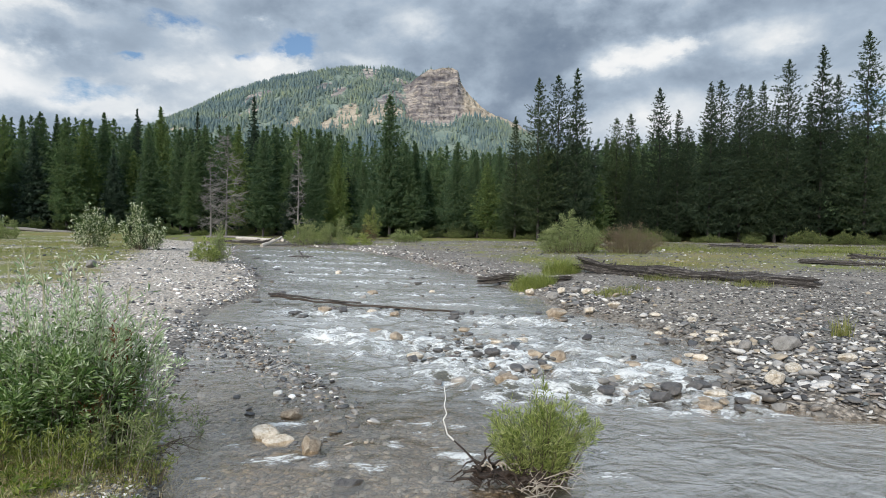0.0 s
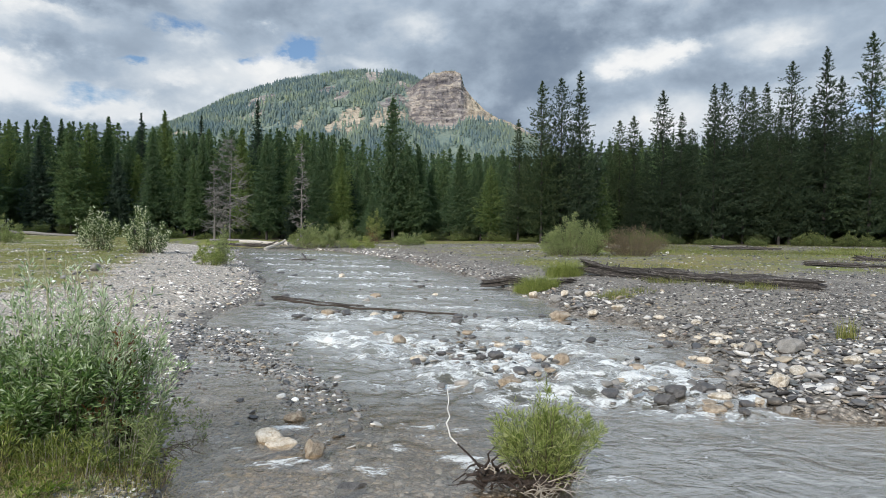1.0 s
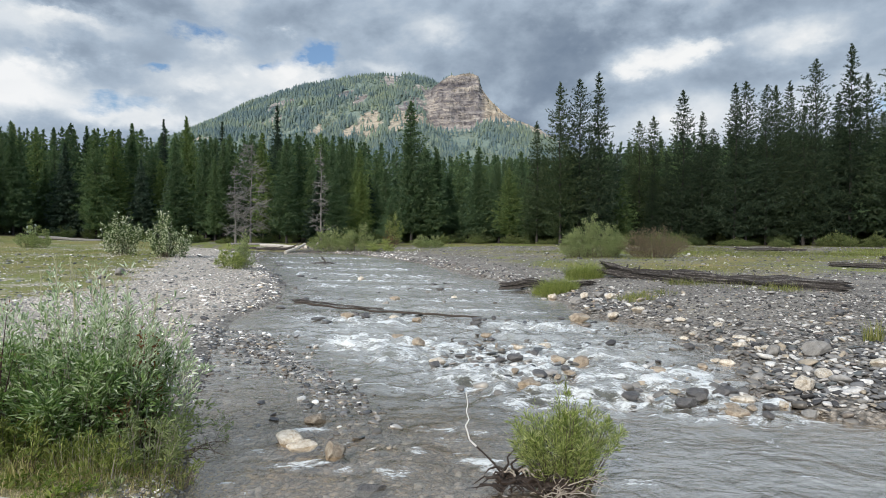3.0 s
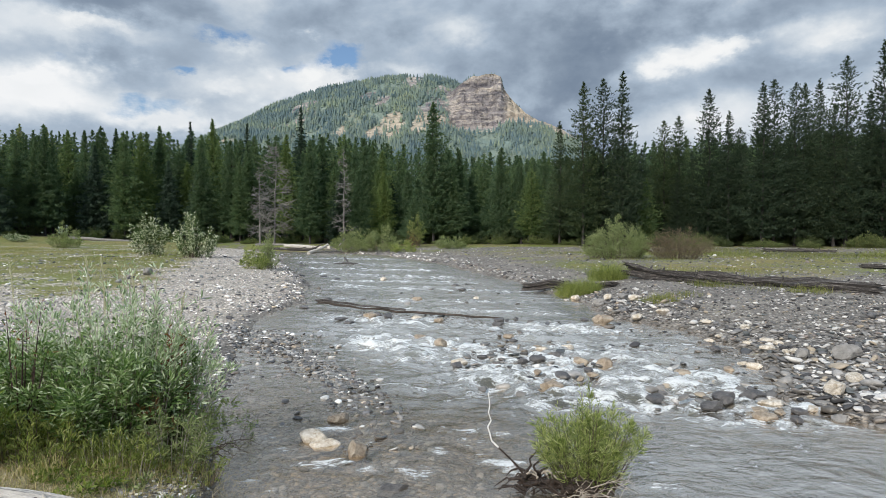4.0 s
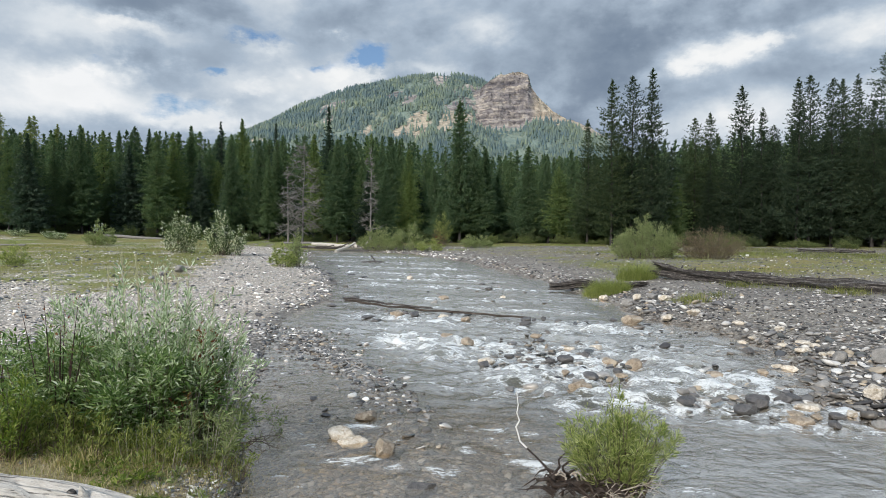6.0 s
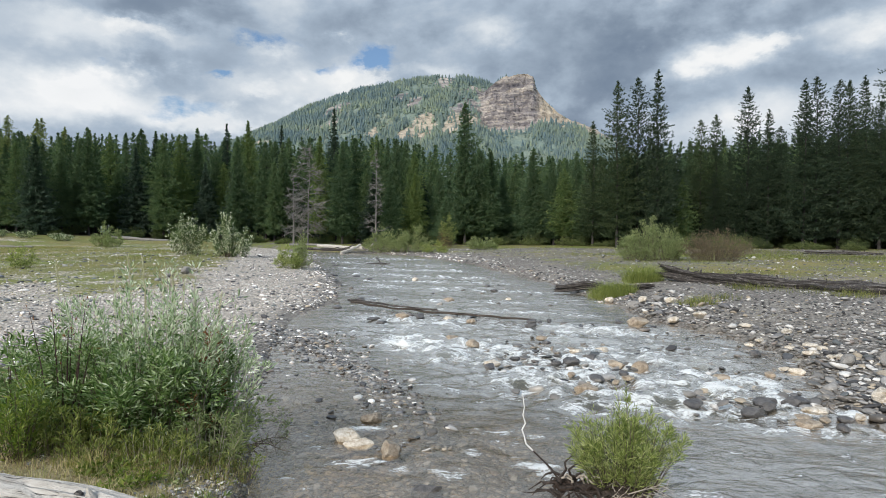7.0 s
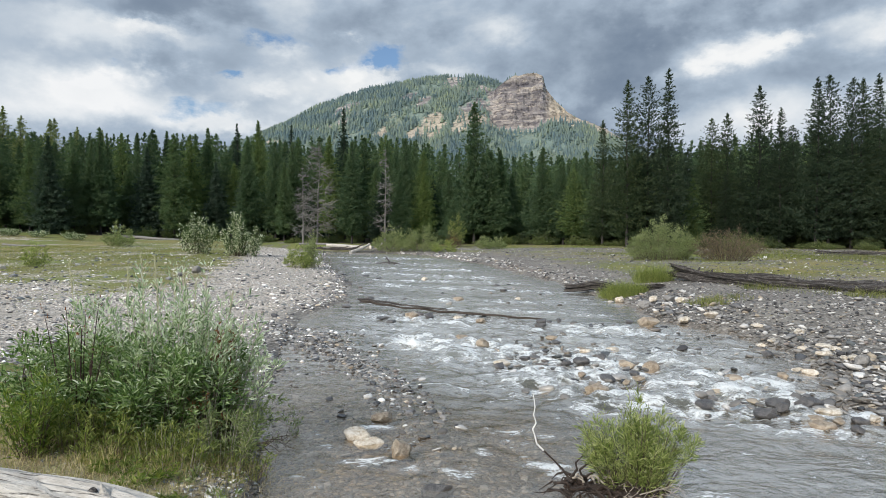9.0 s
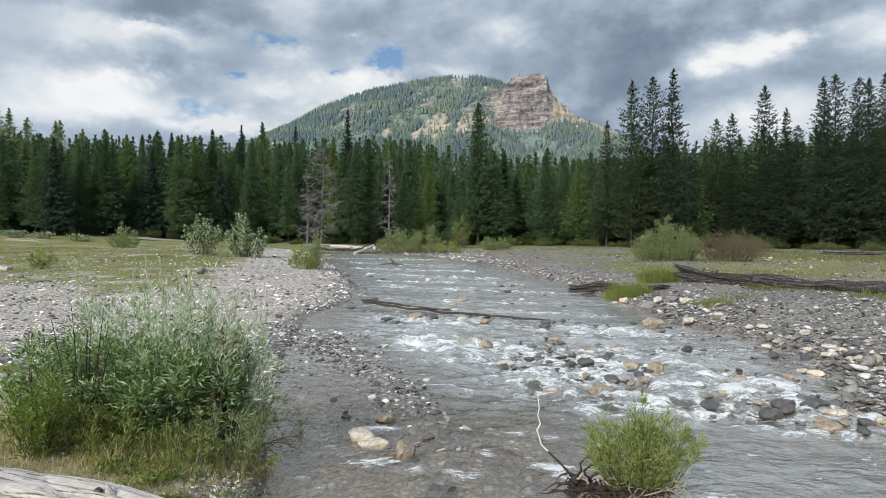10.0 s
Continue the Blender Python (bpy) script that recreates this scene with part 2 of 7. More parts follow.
def bark_look(a, b, c, scale=(9, 9, 1.4), use_local=True, split=0.0):
    def build(g):
        p = local(g) if use_local else place(g)
        s = g.stretch(p, scale)
        n, f = g.noise(s, 2.6, 7.0, 0.68, 0.6), g.noise(p, 26.0, 5.0, 0.7)
        col = g.ramp(g.math("MULTIPLY_ADD", f, 0.3, g.math("MULTIPLY", n, 0.75)), [(0.30, a), (0.52, b), (0.74, c)])
        if split:
            k = g.noise(g.stretch(p, (26, 26, 0.9)), 1.6, 4.0, 0.6, 0.5)
            gap = g.ramp(k, [(0.60, 0.0), (0.66, split)])
            col = g.mix(gap, col, (0.05, 0.042, 0.036, 1))
            n = g.math("SUBTRACT", n, gap)
        return col, g.bump(n, 0.8, 0.03)
    return build


def leaf_look(tones, back, per_object=0.0, gloss=0.5, thin=0.46, stands=False):
    """Thin leaves: colour by leaf, a little light through them."""
    def make(name):
        m, g, out = shader(name)
        r = island(g)
        col = g.ramp(r, tones)
        if per_object:
            col = g.mix(per_object, col, g.ramp(chance(g), [(0.0, (0.55, 0.62, 0.60)), (0.5, (1.0, 1.0, 1.0)), (0.8, (1.12, 1.1, 0.9)), (1.0, (1.45, 1.28, 0.72))]), "MULTIPLY")
        if stands:      # patches of older and younger trees
            col = g.mix(1.0, col, g.ramp(g.noise(place(g), 0.011, 4.0, 0.6, 0.4), [(0.40, (0.80, 0.87, 1.0)), (0.5, (1.0, 1.0, 1.0)), (0.62, (1.25, 1.18, 1.03))]), "MULTIPLY")
        b = g.add("ShaderNodeBsdfPrincipled", {"Base Color": col, "Roughness": gloss, "Specular IOR Level": 0.35})
        t = g.add("ShaderNodeBsdfTranslucent", {"Color": g.mix(1.0, col, back, "MULTIPLY")})
        mixed = g.add("ShaderNodeMixShader", {0: thin, 1: b.outputs[0], 2: t.outputs[0]})
        g.t.links.new(mixed.outputs[0], out.inputs[0])
        return m
    return make


def water_look():
    m, g, out = shader("stream_water")
    p = place(g)
    foam = g.add("ShaderNodeAttribute", attribute_name="foam").outputs["Fac"]
    deep = g.add("ShaderNodeAttribute", attribute_name="deep").outputs["Fac"]
    along = g.stretch(p, (0.95, 1.15, 1.0), (0, 0, radians(-25)))
    rip, fine = g.noise(along, 5.2, 4.0, 0.62, 0.9), g.noise(along, 19.0, 4.0, 0.65, 0.7)
    calm = g.ramp(g.noise(g.stretch(p, (0.5, 1.0, 1.0), (0, 0, radians(-14))), 0.9, 3.0, 0.6, 0.6), [(0.35, 0.25), (0.65, 1.4)])
    slow = g.add("ShaderNodeAttribute", attribute_name="slow").outputs["Fac"]
    rip = g.math("MULTIPLY", g.math("MULTIPLY", rip, calm), g.math("MULTIPLY_ADD", slow, -0.55, 1.0))
    swell = g.noise(along, 1.9, 3.0, 0.55, 0.8)
    tall = g.math("MULTIPLY_ADD", swell, g.math("MULTIPLY_ADD", slow, -1.0, 2.2), g.math("MULTIPLY_ADD", fine, 0.18, rip))
    nrm = g.bump(g.math("MULTIPLY", tall, g.math("MULTIPLY_ADD", slow, -0.45, 1.0)), 0.5, 0.05)
    clear = g.add("ShaderNodeBsdfTransparent", {"Color": g.ramp(deep, [(0.0, (0.97, 0.91, 0.82)), (0.25, (0.55, 0.56, 0.49))])})
    # milky water body; its pale diffuse also paints sky reflected by upstream ripples
    milk_and_sky = g.add("ShaderNodeBsdfDiffuse", {"Color": g.ramp(rip, [(0.3, (0.30, 0.315, 0.295)), (0.7, (0.44, 0.455, 0.43))]), "Normal": nrm})
    body = g.add("ShaderNodeMixShader", {0: deep, 1: clear.outputs[0], 2: milk_and_sky.outputs[0]})
    gloss = g.add("ShaderNodeBsdfGlossy", {"Color": (0.92, 0.84, 0.745, 1), "Roughness": 0.25, "Normal": nrm})
    edge = g.add("ShaderNodeFresnel", {"IOR": 1.19, "Normal": nrm}).outputs[0]
    edge = g.math("MULTIPLY", edge, g.math("MULTIPLY_ADD", slow, -0.44, 0.76))
    wet = g.add("ShaderNodeMixShader", {0: edge, 1: body.outputs[0], 2: gloss.outputs[0]})
    streak = g.stretch(p, (0.9, 1.5, 1.0), (0, 0, radians(-28)))
    crest = g.add("ShaderNodeAttribute", attribute_name="crest").outputs["Fac"]
    n1, n2, n3 = g.noise(streak, 2.6, 7.0, 0.7, 0.9), g.noise(streak, 10.0, 7.0, 0.75, 0.9), g.noise(p, 48.0, 4.0, 0.75)
    mass = g.math("MULTIPLY_ADD", g.math("SUBTRACT", n2, 0.5), 1.7, g.math("MULTIPLY_ADD", g.math("SUBTRACT", n1, 0.5), 3.1, g.math("MULTIPLY", g.math("SUBTRACT", n3, 0.5), 0.9)))
    mass = g.math("MULTIPLY_ADD", crest, 0.38, mass)
    white = g.ramp(g.math("SUBTRACT", g.math("MULTIPLY_ADD", foam, 0.70, mass), 0.60), [(0.0, 0.0), (0.08, 0.2), (0.22, 0.6), (0.45, 0.95)])
    spray = g.add("ShaderNodeBsdfPrincipled", {"Base Color": (0.82, 0.85, 0.86, 1), "Roughness": 0.5, "Normal": g.bump(mass, 0.7, 0.04)})
    top = g.add("ShaderNodeMixShader", {0: white, 1: wet.outputs[0], 2: spray.outputs[0]})
    g.t.links.new(top.outputs[0], out.inputs[0])
    return m


def cliff_look(g):
    p = place(g)
    rock = g.add("ShaderNodeAttribute", attribute_name="rock").outputs["Fac"]
    beds = g.stretch(p, (0.016, 0.016, 0.15))
    n, f, b = g.noise(p, 0.012, 6.0, 0.6), g.noise(p, 0.07, 6.0, 0.7), g.noise(beds, 1.0, 6.0, 0.7, 0.3)
    stone = g.ramp(g.math("MULTIPLY_ADD", f, 0.45, g.math("MULTIPLY", b, 0.6)), [(0.34, (0.18, 0.168, 0.178)), (0.44, (0.28, 0.258, 0.255)), (0.56, (0.39, 0.355, 0.33)), (0.72, (0.52, 0.475, 0.415))])
    slope = g.ramp(g.math("MULTIPLY_ADD", f, 0.5, g.math("MULTIPLY", n, 0.55)), [(0.38, (0.16, 0.225, 0.21)), (0.52, (0.20, 0.26, 0.22)), (0.66, (0.27, 0.30, 0.23))])
    posts = g.noise(g.stretch(p, (0.11, 0.11, 0.03)), 1.0, 4.0, 0.65, 0.4)
    joint = g.ramp(g.math("MULTIPLY_ADD", posts, 0.55, g.math("MULTIPLY", b, 0.45)), [(0.40, 0.0), (0.47, 1.0)])
    stone = g.mix(g.math("MULTIPLY_ADD", joint, -0.5, 0.5), stone, (0.13, 0.112, 0.125, 1))
    shelf = g.noise(g.stretch(p, (0.010, 0.010, 0.085)), 1.0, 5.0, 0.65, 0.5)
    stone = g.mix(g.ramp(shelf, [(0.53, 0.0), (0.60, 0.75)]), stone, (0.50, 0.45, 0.39, 1))
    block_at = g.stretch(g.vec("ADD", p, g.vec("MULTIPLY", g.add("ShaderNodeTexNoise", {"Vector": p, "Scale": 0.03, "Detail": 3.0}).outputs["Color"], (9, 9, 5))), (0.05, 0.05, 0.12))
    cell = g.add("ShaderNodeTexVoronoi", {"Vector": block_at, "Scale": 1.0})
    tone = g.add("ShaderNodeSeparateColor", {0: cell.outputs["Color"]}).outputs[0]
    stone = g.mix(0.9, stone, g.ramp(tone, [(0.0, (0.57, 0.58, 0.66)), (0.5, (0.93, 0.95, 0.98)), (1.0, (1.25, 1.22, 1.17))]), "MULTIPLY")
    # block edges darkened in colour, for the shadow lines between blocks
    rift_shade = g.voronoi(block_at, 1.0, "Distance", 1.0, "DISTANCE_TO_EDGE")
    stone = g.mix(g.ramp(rift_shade, [(0.03, 0.3), (0.12, 0.0)]), stone, (0.115, 0.10, 0.115, 1))
    # shade below the overhang and ledges, painted as dark bands
    ledge_shade = g.add("ShaderNodeAttribute", attribute_name="ledge_shade").outputs["Fac"]
    stone = g.mix(g.math("MULTIPLY", ledge_shade, g.ramp(f, [(0.35, 1.0), (0.65, 0.75)])), stone, (0.075, 0.07, 0.085, 1))
    buff = g.add("ShaderNodeAttribute", attribute_name="buff").outputs["Fac"]
    stone = g.mix(buff, stone, g.ramp(f, [(0.35, (0.37, 0.31, 0.235)), (0.6, (0.55, 0.475, 0.365))]))
    col = g.mix(g.ramp(g.math("MULTIPLY_ADD", g.math("SUBTRACT", f, 0.5), 1.1, rock), [(0.4, 0.0), (0.6, 1.0)]), slope, stone)
    return col, g.bump(g.math("ADD", g.math("ADD", f, b), g.math("MULTIPLY", joint, 0.3)), 1.0, 7.0)


GROUND = surface("river_flat_ground", ground_look, 0.85)
STONE_PILE = surface("dry_cobble", stone_look(1.0, True), 0.8)
STONE_PALE = surface("pale_dry_gravel", stone_look(1.7, True), 0.85)
STONE_WET = surface("wet_cobble", stone_look(0.66, True, 0.5), 0.28, 0.6)
STONE_ONE = surface("dry_stone", stone_look(1.0, False), 0.78)
STONE_ONE_WET = surface("wet_stone", stone_look(0.58, False), 0.25, 0.6)
PALE_ROCK = flat_stone("pale_granite", (0.19, 0.145, 0.09), (0.41, 0.35, 0.27), (0.66, 0.62, 0.56))
RUST_ROCK = flat_stone("rusty_rock", (0.095, 0.072, 0.052), (0.215, 0.165, 0.115), (0.40, 0.345, 0.275), 0.45)
GREY_ROCK = flat_stone("grey_basalt", (0.13, 0.125, 0.12), (0.20, 0.195, 0.185), (0.27, 0.26, 0.25))
DARK_ROCK = flat_stone("dark_wet_basalt", (0.03, 0.03, 0.032), (0.065, 0.064, 0.067), (0.125, 0.12, 0.118), 0.36)
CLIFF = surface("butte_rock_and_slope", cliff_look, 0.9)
WATER = water_look()
BARK = surface("pine_bark", bark_look((0.018, 0.017, 0.017), (0.038, 0.035, 0.034), (0.08, 0.074, 0.07)), 0.9)
GREY_WOOD = surface("silvered_wood", bark_look((0.20, 0.18, 0.155), (0.46, 0.435, 0.40), (0.64, 0.62, 0.585), (14, 14, 1.0), split=0.85), 0.8)
SNAG_WOOD = surface("dead_grey_wood", bark_look((0.085, 0.082, 0.08), (0.18, 0.175, 0.17), (0.30, 0.29, 0.285), (9, 9, 1.4)), 0.9)
DARK_WOOD = surface("weathered_dark_wood", bark_look((0.010, 0.009, 0.009), (0.034, 0.030, 0.029), (0.30, 0.28, 0.262), (17, 17, 0.7), split=0.85), 0.85)
BROWN_POLE = surface("brown_pole_wood", bark_look((0.012, 0.010, 0.009), (0.034, 0.026, 0.021), (0.13, 0.10, 0.08), (15, 15, 1.2)), 0.6)
WET_WOOD = surface("wet_dark_wood", bark_look((0.012, 0.009, 0.008), (0.034, 0.024, 0.019), (0.075, 0.055, 0.045), (15, 15, 0.9)), 0.45)
DARK_STEM = surface("dark_red_stem", bark_look((0.02, 0.012, 0.011), (0.045, 0.024, 0.02), (0.09, 0.055, 0.045)), 0.7)
TWIG = surface("brown_twig", bark_look((0.045, 0.033, 0.024), (0.10, 0.075, 0.055), (0.19, 0.15, 0.115)), 0.8)
PALE_TWIG = surface("pale_dead_twig", bark_look((0.24, 0.20, 0.16), (0.38, 0.34, 0.29), (0.52, 0.49, 0.44)), 0.85)
PINE = leaf_look([(0.0, (0.056, 0.110, 0.066)), (0.45, (0.110, 0.182, 0.098)), (0.8, (0.16, 0.228, 0.112)), (1.0, (0.20, 0.25, 0.12))], (0.9, 1.0, 0.7, 1), 0.8, 0.6)("pine_needles")
# darker needle copy: cloud shade on the right-hand pines, put into the colour
SHADED_PINE = leaf_look([(0.0, (0.022, 0.044, 0.028)), (0.5, (0.046, 0.078, 0.047)), (0.85, (0.078, 0.11, 0.06)), (1.0, (0.11, 0.135, 0.078))], (0.9, 1.0, 0.7, 1), 0.6, 0.6)("shaded_lodgepole_needles")
# lighter needle copy: sun on the far-left treetops, put into the colour
SUNLIT_PINE = leaf_look([(0.0, (0.11, 0.16, 0.075)), (0.5, (0.20, 0.26, 0.115)), (1.0, (0.32, 0.37, 0.17))], (1.0, 1.0, 0.6, 1), 0.4, 0.6)("sunlit_pine_needles")
SPRUCE = leaf_look([(0.0, (0.032, 0.058, 0.045)), (0.6, (0.065, 0.105, 0.078)), (1.0, (0.12, 0.16, 0.115))], (0.8, 1.0, 0.7, 1), 0.7, 0.6)("spruce_needles")
# pale blue-green tones with the distance haze baked in
HAZY_PINE = leaf_look([(0.0, (0.19, 0.265, 0.27)), (0.5, (0.22, 0.30, 0.285)), (0.85, (0.265, 0.34, 0.29)), (1.0, (0.305, 0.37, 0.285))], (0.95, 1.0, 0.9, 1), 0.0, 0.8, 0.46, True)("hazy_hillside_needles")
SILVER_LEAF = leaf_look([(0.0, (0.05, 0.105, 0.032)), (0.3, (0.13, 0.215, 0.068)), (0.62, (0.225, 0.32, 0.135)), (0.84, (0.36, 0.445, 0.26)), (1.0, (0.62, 0.68, 0.55))], (1.0, 1.1, 0.55, 1), 0.0, 0.36, 0.38)("silver_willow_leaf")
FROST_LEAF = leaf_look([(0.0, (0.19, 0.275, 0.145)), (0.45, (0.41, 0.49, 0.33)), (0.8, (0.62, 0.68, 0.54)), (1.0, (0.80, 0.83, 0.75))], (1.0, 1.1, 0.75, 1), 0.0, 0.36, 0.4)("silver_shoot_leaf")
LIME_LEAF = leaf_look([(0.0, (0.09, 0.135, 0.035)), (0.4, (0.235, 0.30, 0.085)), (0.8, (0.41, 0.46, 0.19)), (1.0, (0.57, 0.59, 0.34))], (1.05, 1.1, 0.5, 1), 0.0, 0.4)("young_willow_leaf")
WEED_LEAF = leaf_look([(0.0, (0.07, 0.12, 0.02)), (0.5, (0.16, 0.23, 0.045)), (1.0, (0.32, 0.36, 0.10))], (1.0, 1.1, 0.5, 1), 0.0, 0.45, 0.4)("weed_leaf")
PALE_LEAF = leaf_look([(0.0, (0.05, 0.085, 0.032)), (0.5, (0.12, 0.18, 0.065)), (0.66, (0.46, 0.51, 0.36)), (1.0, (0.82, 0.84, 0.74))], (1.0, 1.1, 0.6, 1), 0.0, 0.45, 0.3)("poplar_leaf")
SAGE_LEAF = leaf_look([(0.0, (0.14, 0.18, 0.085)), (0.5, (0.25, 0.30, 0.14)), (1.0, (0.40, 0.44, 0.25))], (1.0, 1.1, 0.6, 1))("shrub_leaf")
DRY_LEAF = leaf_look([(0.0, (0.11, 0.088, 0.065)), (0.6, (0.20, 0.165, 0.12)), (1.0, (0.33, 0.28, 0.20))], (1.0, 0.9, 0.6, 1))("dry_twig_leaf")
THICKET_LEAF = leaf_look([(0.0, (0.075, 0.11, 0.04)), (0.5, (0.15, 0.19, 0.075)), (1.0, (0.25, 0.28, 0.12))], (1.0, 1.1, 0.5, 1))("thicket_leaf")
SHADE_LEAF = leaf_look([(0.0, (0.045, 0.07, 0.03)), (0.6, (0.085, 0.12, 0.05)), (1.0, (0.14, 0.17, 0.075))], (1.0, 1.1, 0.5, 1))("undergrowth_leaf")
RUSSET_LEAF = leaf_look([(0.0, (0.14, 0.055, 0.025)), (0.6, (0.25, 0.10, 0.045)), (1.0, (0.36, 0.19, 0.09))], (1.0, 0.8, 0.4, 1))("russet_leaf")
GRASS = leaf_look([(0.0, (0.13, 0.165, 0.045)), (0.4, (0.22, 0.25, 0.075)), (0.75, (0.32, 0.31, 0.13)), (1.0, (0.46, 0.42, 0.25))], (1.0, 1.05, 0.5, 1))("meadow_grass")
LUSH = leaf_look([(0.0, (0.09, 0.14, 0.03)), (0.5, (0.17, 0.225, 0.055)), (1.0, (0.30, 0.33, 0.11))], (1.0, 1.1, 0.5, 1))("green_grass")
SEDGE = leaf_look([(0.0, (0.08, 0.105, 0.03)), (0.5, (0.155, 0.18, 0.052)), (0.8, (0.25, 0.25, 0.095)), (1.0, (0.38, 0.34, 0.18))], (1.0, 1.1, 0.5, 1))("sedge_grass")
BANK_GRASS = leaf_look([(0.0, (0.19, 0.21, 0.07)), (0.35, (0.36, 0.36, 0.14)), (0.65, (0.54, 0.47, 0.27)), (1.0, (0.72, 0.64, 0.44))], (1.0, 1.05, 0.5, 1))("bank_grass")
LITTER = leaf_look([(0.0, (0.20, 0.155, 0.09)), (0.5, (0.42, 0.35, 0.22)), (1.0, (0.64, 0.57, 0.42))], (1.0, 0.9, 0.7, 1))("dead_straw")
CLUMP_GRASS = leaf_look([(0.0, (0.11, 0.15, 0.035)), (0.5, (0.23, 0.28, 0.075)), (1.0, (0.40, 0.42, 0.16))], (1.0, 1.05, 0.6, 1), 0.0, 0.45, 0.4)("clump_grass")
STRAW = leaf_look([(0.0, (0.46, 0.45, 0.32)), (1.0, (0.72, 0.70, 0.58))], (1.0, 1.0, 0.7, 1))("straw")
GOLD = leaf_look([(0.0, (0.45, 0.33, 0.03)), (1.0, (0.62, 0.50, 0.06))], (1.0, 1.0, 0.3, 1))("goldenrod_flower")


# ---------------------------------------------------------------- mesh helpers
def part(name, data, material, parent=None, label="", smooth=False):
    """Links a mesh as one object, under a thing or a part if one is given."""
    ob = new(name, data)
    data.materials.append(material)
    if parent is not None:
        ob.parent = parent
    if smooth:
        data.shade_smooth()
    return tagged(ob, label)


def mesh_of(name, verts, faces):
    me = bpy.data.meshes.new(name)
    me.from_pydata(np.asarray(verts, float), [], faces if isinstance(faces, list) else np.asarray(faces, int))
    me.update()
    return me


class Soup:
    """Collects pieces of triangles and quads into one mesh."""

    def __init__(self):
        self.v, self.f, self.n = [], [], 0

    def add(self, verts, faces):
        verts = np.asarray(verts, float).reshape(-1, 3)
        self.v.append(verts)
        self.f.append(np.asarray(faces, int) + self.n)
        self.n += len(verts)

    def mesh(self, name):
        faces = [f for block in self.f for f in block.tolist()]
        return mesh_of(name, np.concatenate(self.v), faces)


def smooth01(v):
    t = np.clip(v, 0.0, 1.0)
    return t * t * (3 - 2 * t)


def value_noise(x, y, seed=0):
    x, y = np.asarray(x, float), np.asarray(y, float)
    xi, yi = np.floor(x).astype(np.int64), np.floor(y).astype(np.int64)
    fx, fy = x - xi, y - yi
    fx, fy = fx * fx * (3 - 2 * fx), fy * fy * (3 - 2 * fy)

    def corner(i, j):
        h = (i * 374761393 + j * 668265263 + seed * 1442695041) & 0xFFFFFFFF
        h = ((h ^ (h >> 13)) * 1274126177) & 0xFFFFFFFF
        return ((h ^ (h >> 16)) & 0xFFFF) / 65535.0
    a, b = corner(xi, yi), corner(xi + 1, yi)
    c, d = corner(xi, yi + 1), corner(xi + 1, yi + 1)
    return (a + (b - a) * fx) * (1 - fy) + (c + (d - c) * fx) * fy


def fbm(x, y, scale, octaves=4, seed=0):
    total, amp, norm = 0.0, 1.0, 0.0
    for k in range(octaves):
        total = total + amp * (value_noise(np.asarray(x) * scale * 2 ** k + 17.3 * k, np.asarray(y) * scale * 2 ** k - 9.1 * k, seed + k) - 0.5)
        norm += amp
        amp *= 0.5
    return total / norm


def tube(path, radii, sides=8, ridge=0.0, seed=0, cap=True):
    """Verts and faces of a round limb along a path of points; ridge roughens its section."""
    rnd = random.Random(seed)
    path = [Vector(p) for p in path]
    phase = [rnd.uniform(-1, 1) for _ in range(sides)]
    verts, faces, frame_x = [], [], None
    for i, p in enumerate(path):
        d = (path[min(i + 1, len(path) - 1)] - path[max(i - 1, 0)]).normalized()
        ref = frame_x if frame_x is not None else (Vector((0, 0, 1)) if abs(d.z) < 0.9 else Vector((1, 0, 0))).cross(d)
        frame_x = (ref - d * ref.dot(d)).normalized()
        fy = d.cross(frame_x)
        for k in range(sides):
            a = 2 * math.pi * k / sides
            r = radii[i] * (1 + ridge * (phase[k] + 0.5 * rnd.uniform(-1, 1)))
            verts.append(p + (frame_x * math.cos(a) + fy * math.sin(a)) * r)
    for i in range(len(path) - 1):
        for k in range(sides):
            a, b = i * sides + k, i * sides + (k + 1) % sides
            faces.append((a, b, b + sides, a + sides))
    if cap:
        for row, turn in ((0, True), (len(path) - 1, False)):
            c = len(verts)
            verts.append(path[row])
            ring = [row * sides + k for k in range(sides)]
            for k in range(sides):
                a, b = ring[k], ring[(k + 1) % sides]
                faces.append((c, b, a, a) if turn else (c, a, b, b))
    return np.array([tuple(v) for v in verts]), [f if f[2] != f[3] else f[:3] for f in faces]


class Limbs(Soup):
    def add_list(self, verts, faces):
        self.v.append(np.asarray(verts, float))
        self.f.append([tuple(i + self.n for i in f) for f in faces])
        self.n += len(verts)

    def mesh(self, name):
        return mesh_of(name, np.concatenate(self.v), [f for block in self.f for f in block])


# ---------------------------------------------------------------- the lie of the land
# left and right waterline, as x at each y, and the near bank
LEFT_Y = (-40, 3.0, 4.2, 5.7, 7.1, 8.3, 10.8, 13.9, 15.5, 17.6, 21.3, 25.2, 30.9, 36.2, 48.3, 56.0, 63.0)
LEFT_X = (-1.9, -1.9, -1.92, -2.6, -3.1, -3.5, -4.45, -5.05, -4.9, -5.35, -6.4, -7.9, -10.2, -12.4, -16.3, -22.0, -30.0)
RIGHT_Y = (3.0, 4.4, 5.0, 5.6, 6.0, 6.3, 6.7, 7.4, 8.7, 10.5, 12.2, 12.9, 13.9, 17.5, 19.6, 22.7, 27.0, 36.0, 47.7, 56.0, 63.0)
RIGHT_X = (120, 40, 12, 7.0, 4.6, 3.75, 3.4, 3.5, 3.95, 4.1, 3.8, 3.2, 2.85, 2.5, 1.75, 1.1, -0.1, -2.8, -8.2, -18.0, -29.0)


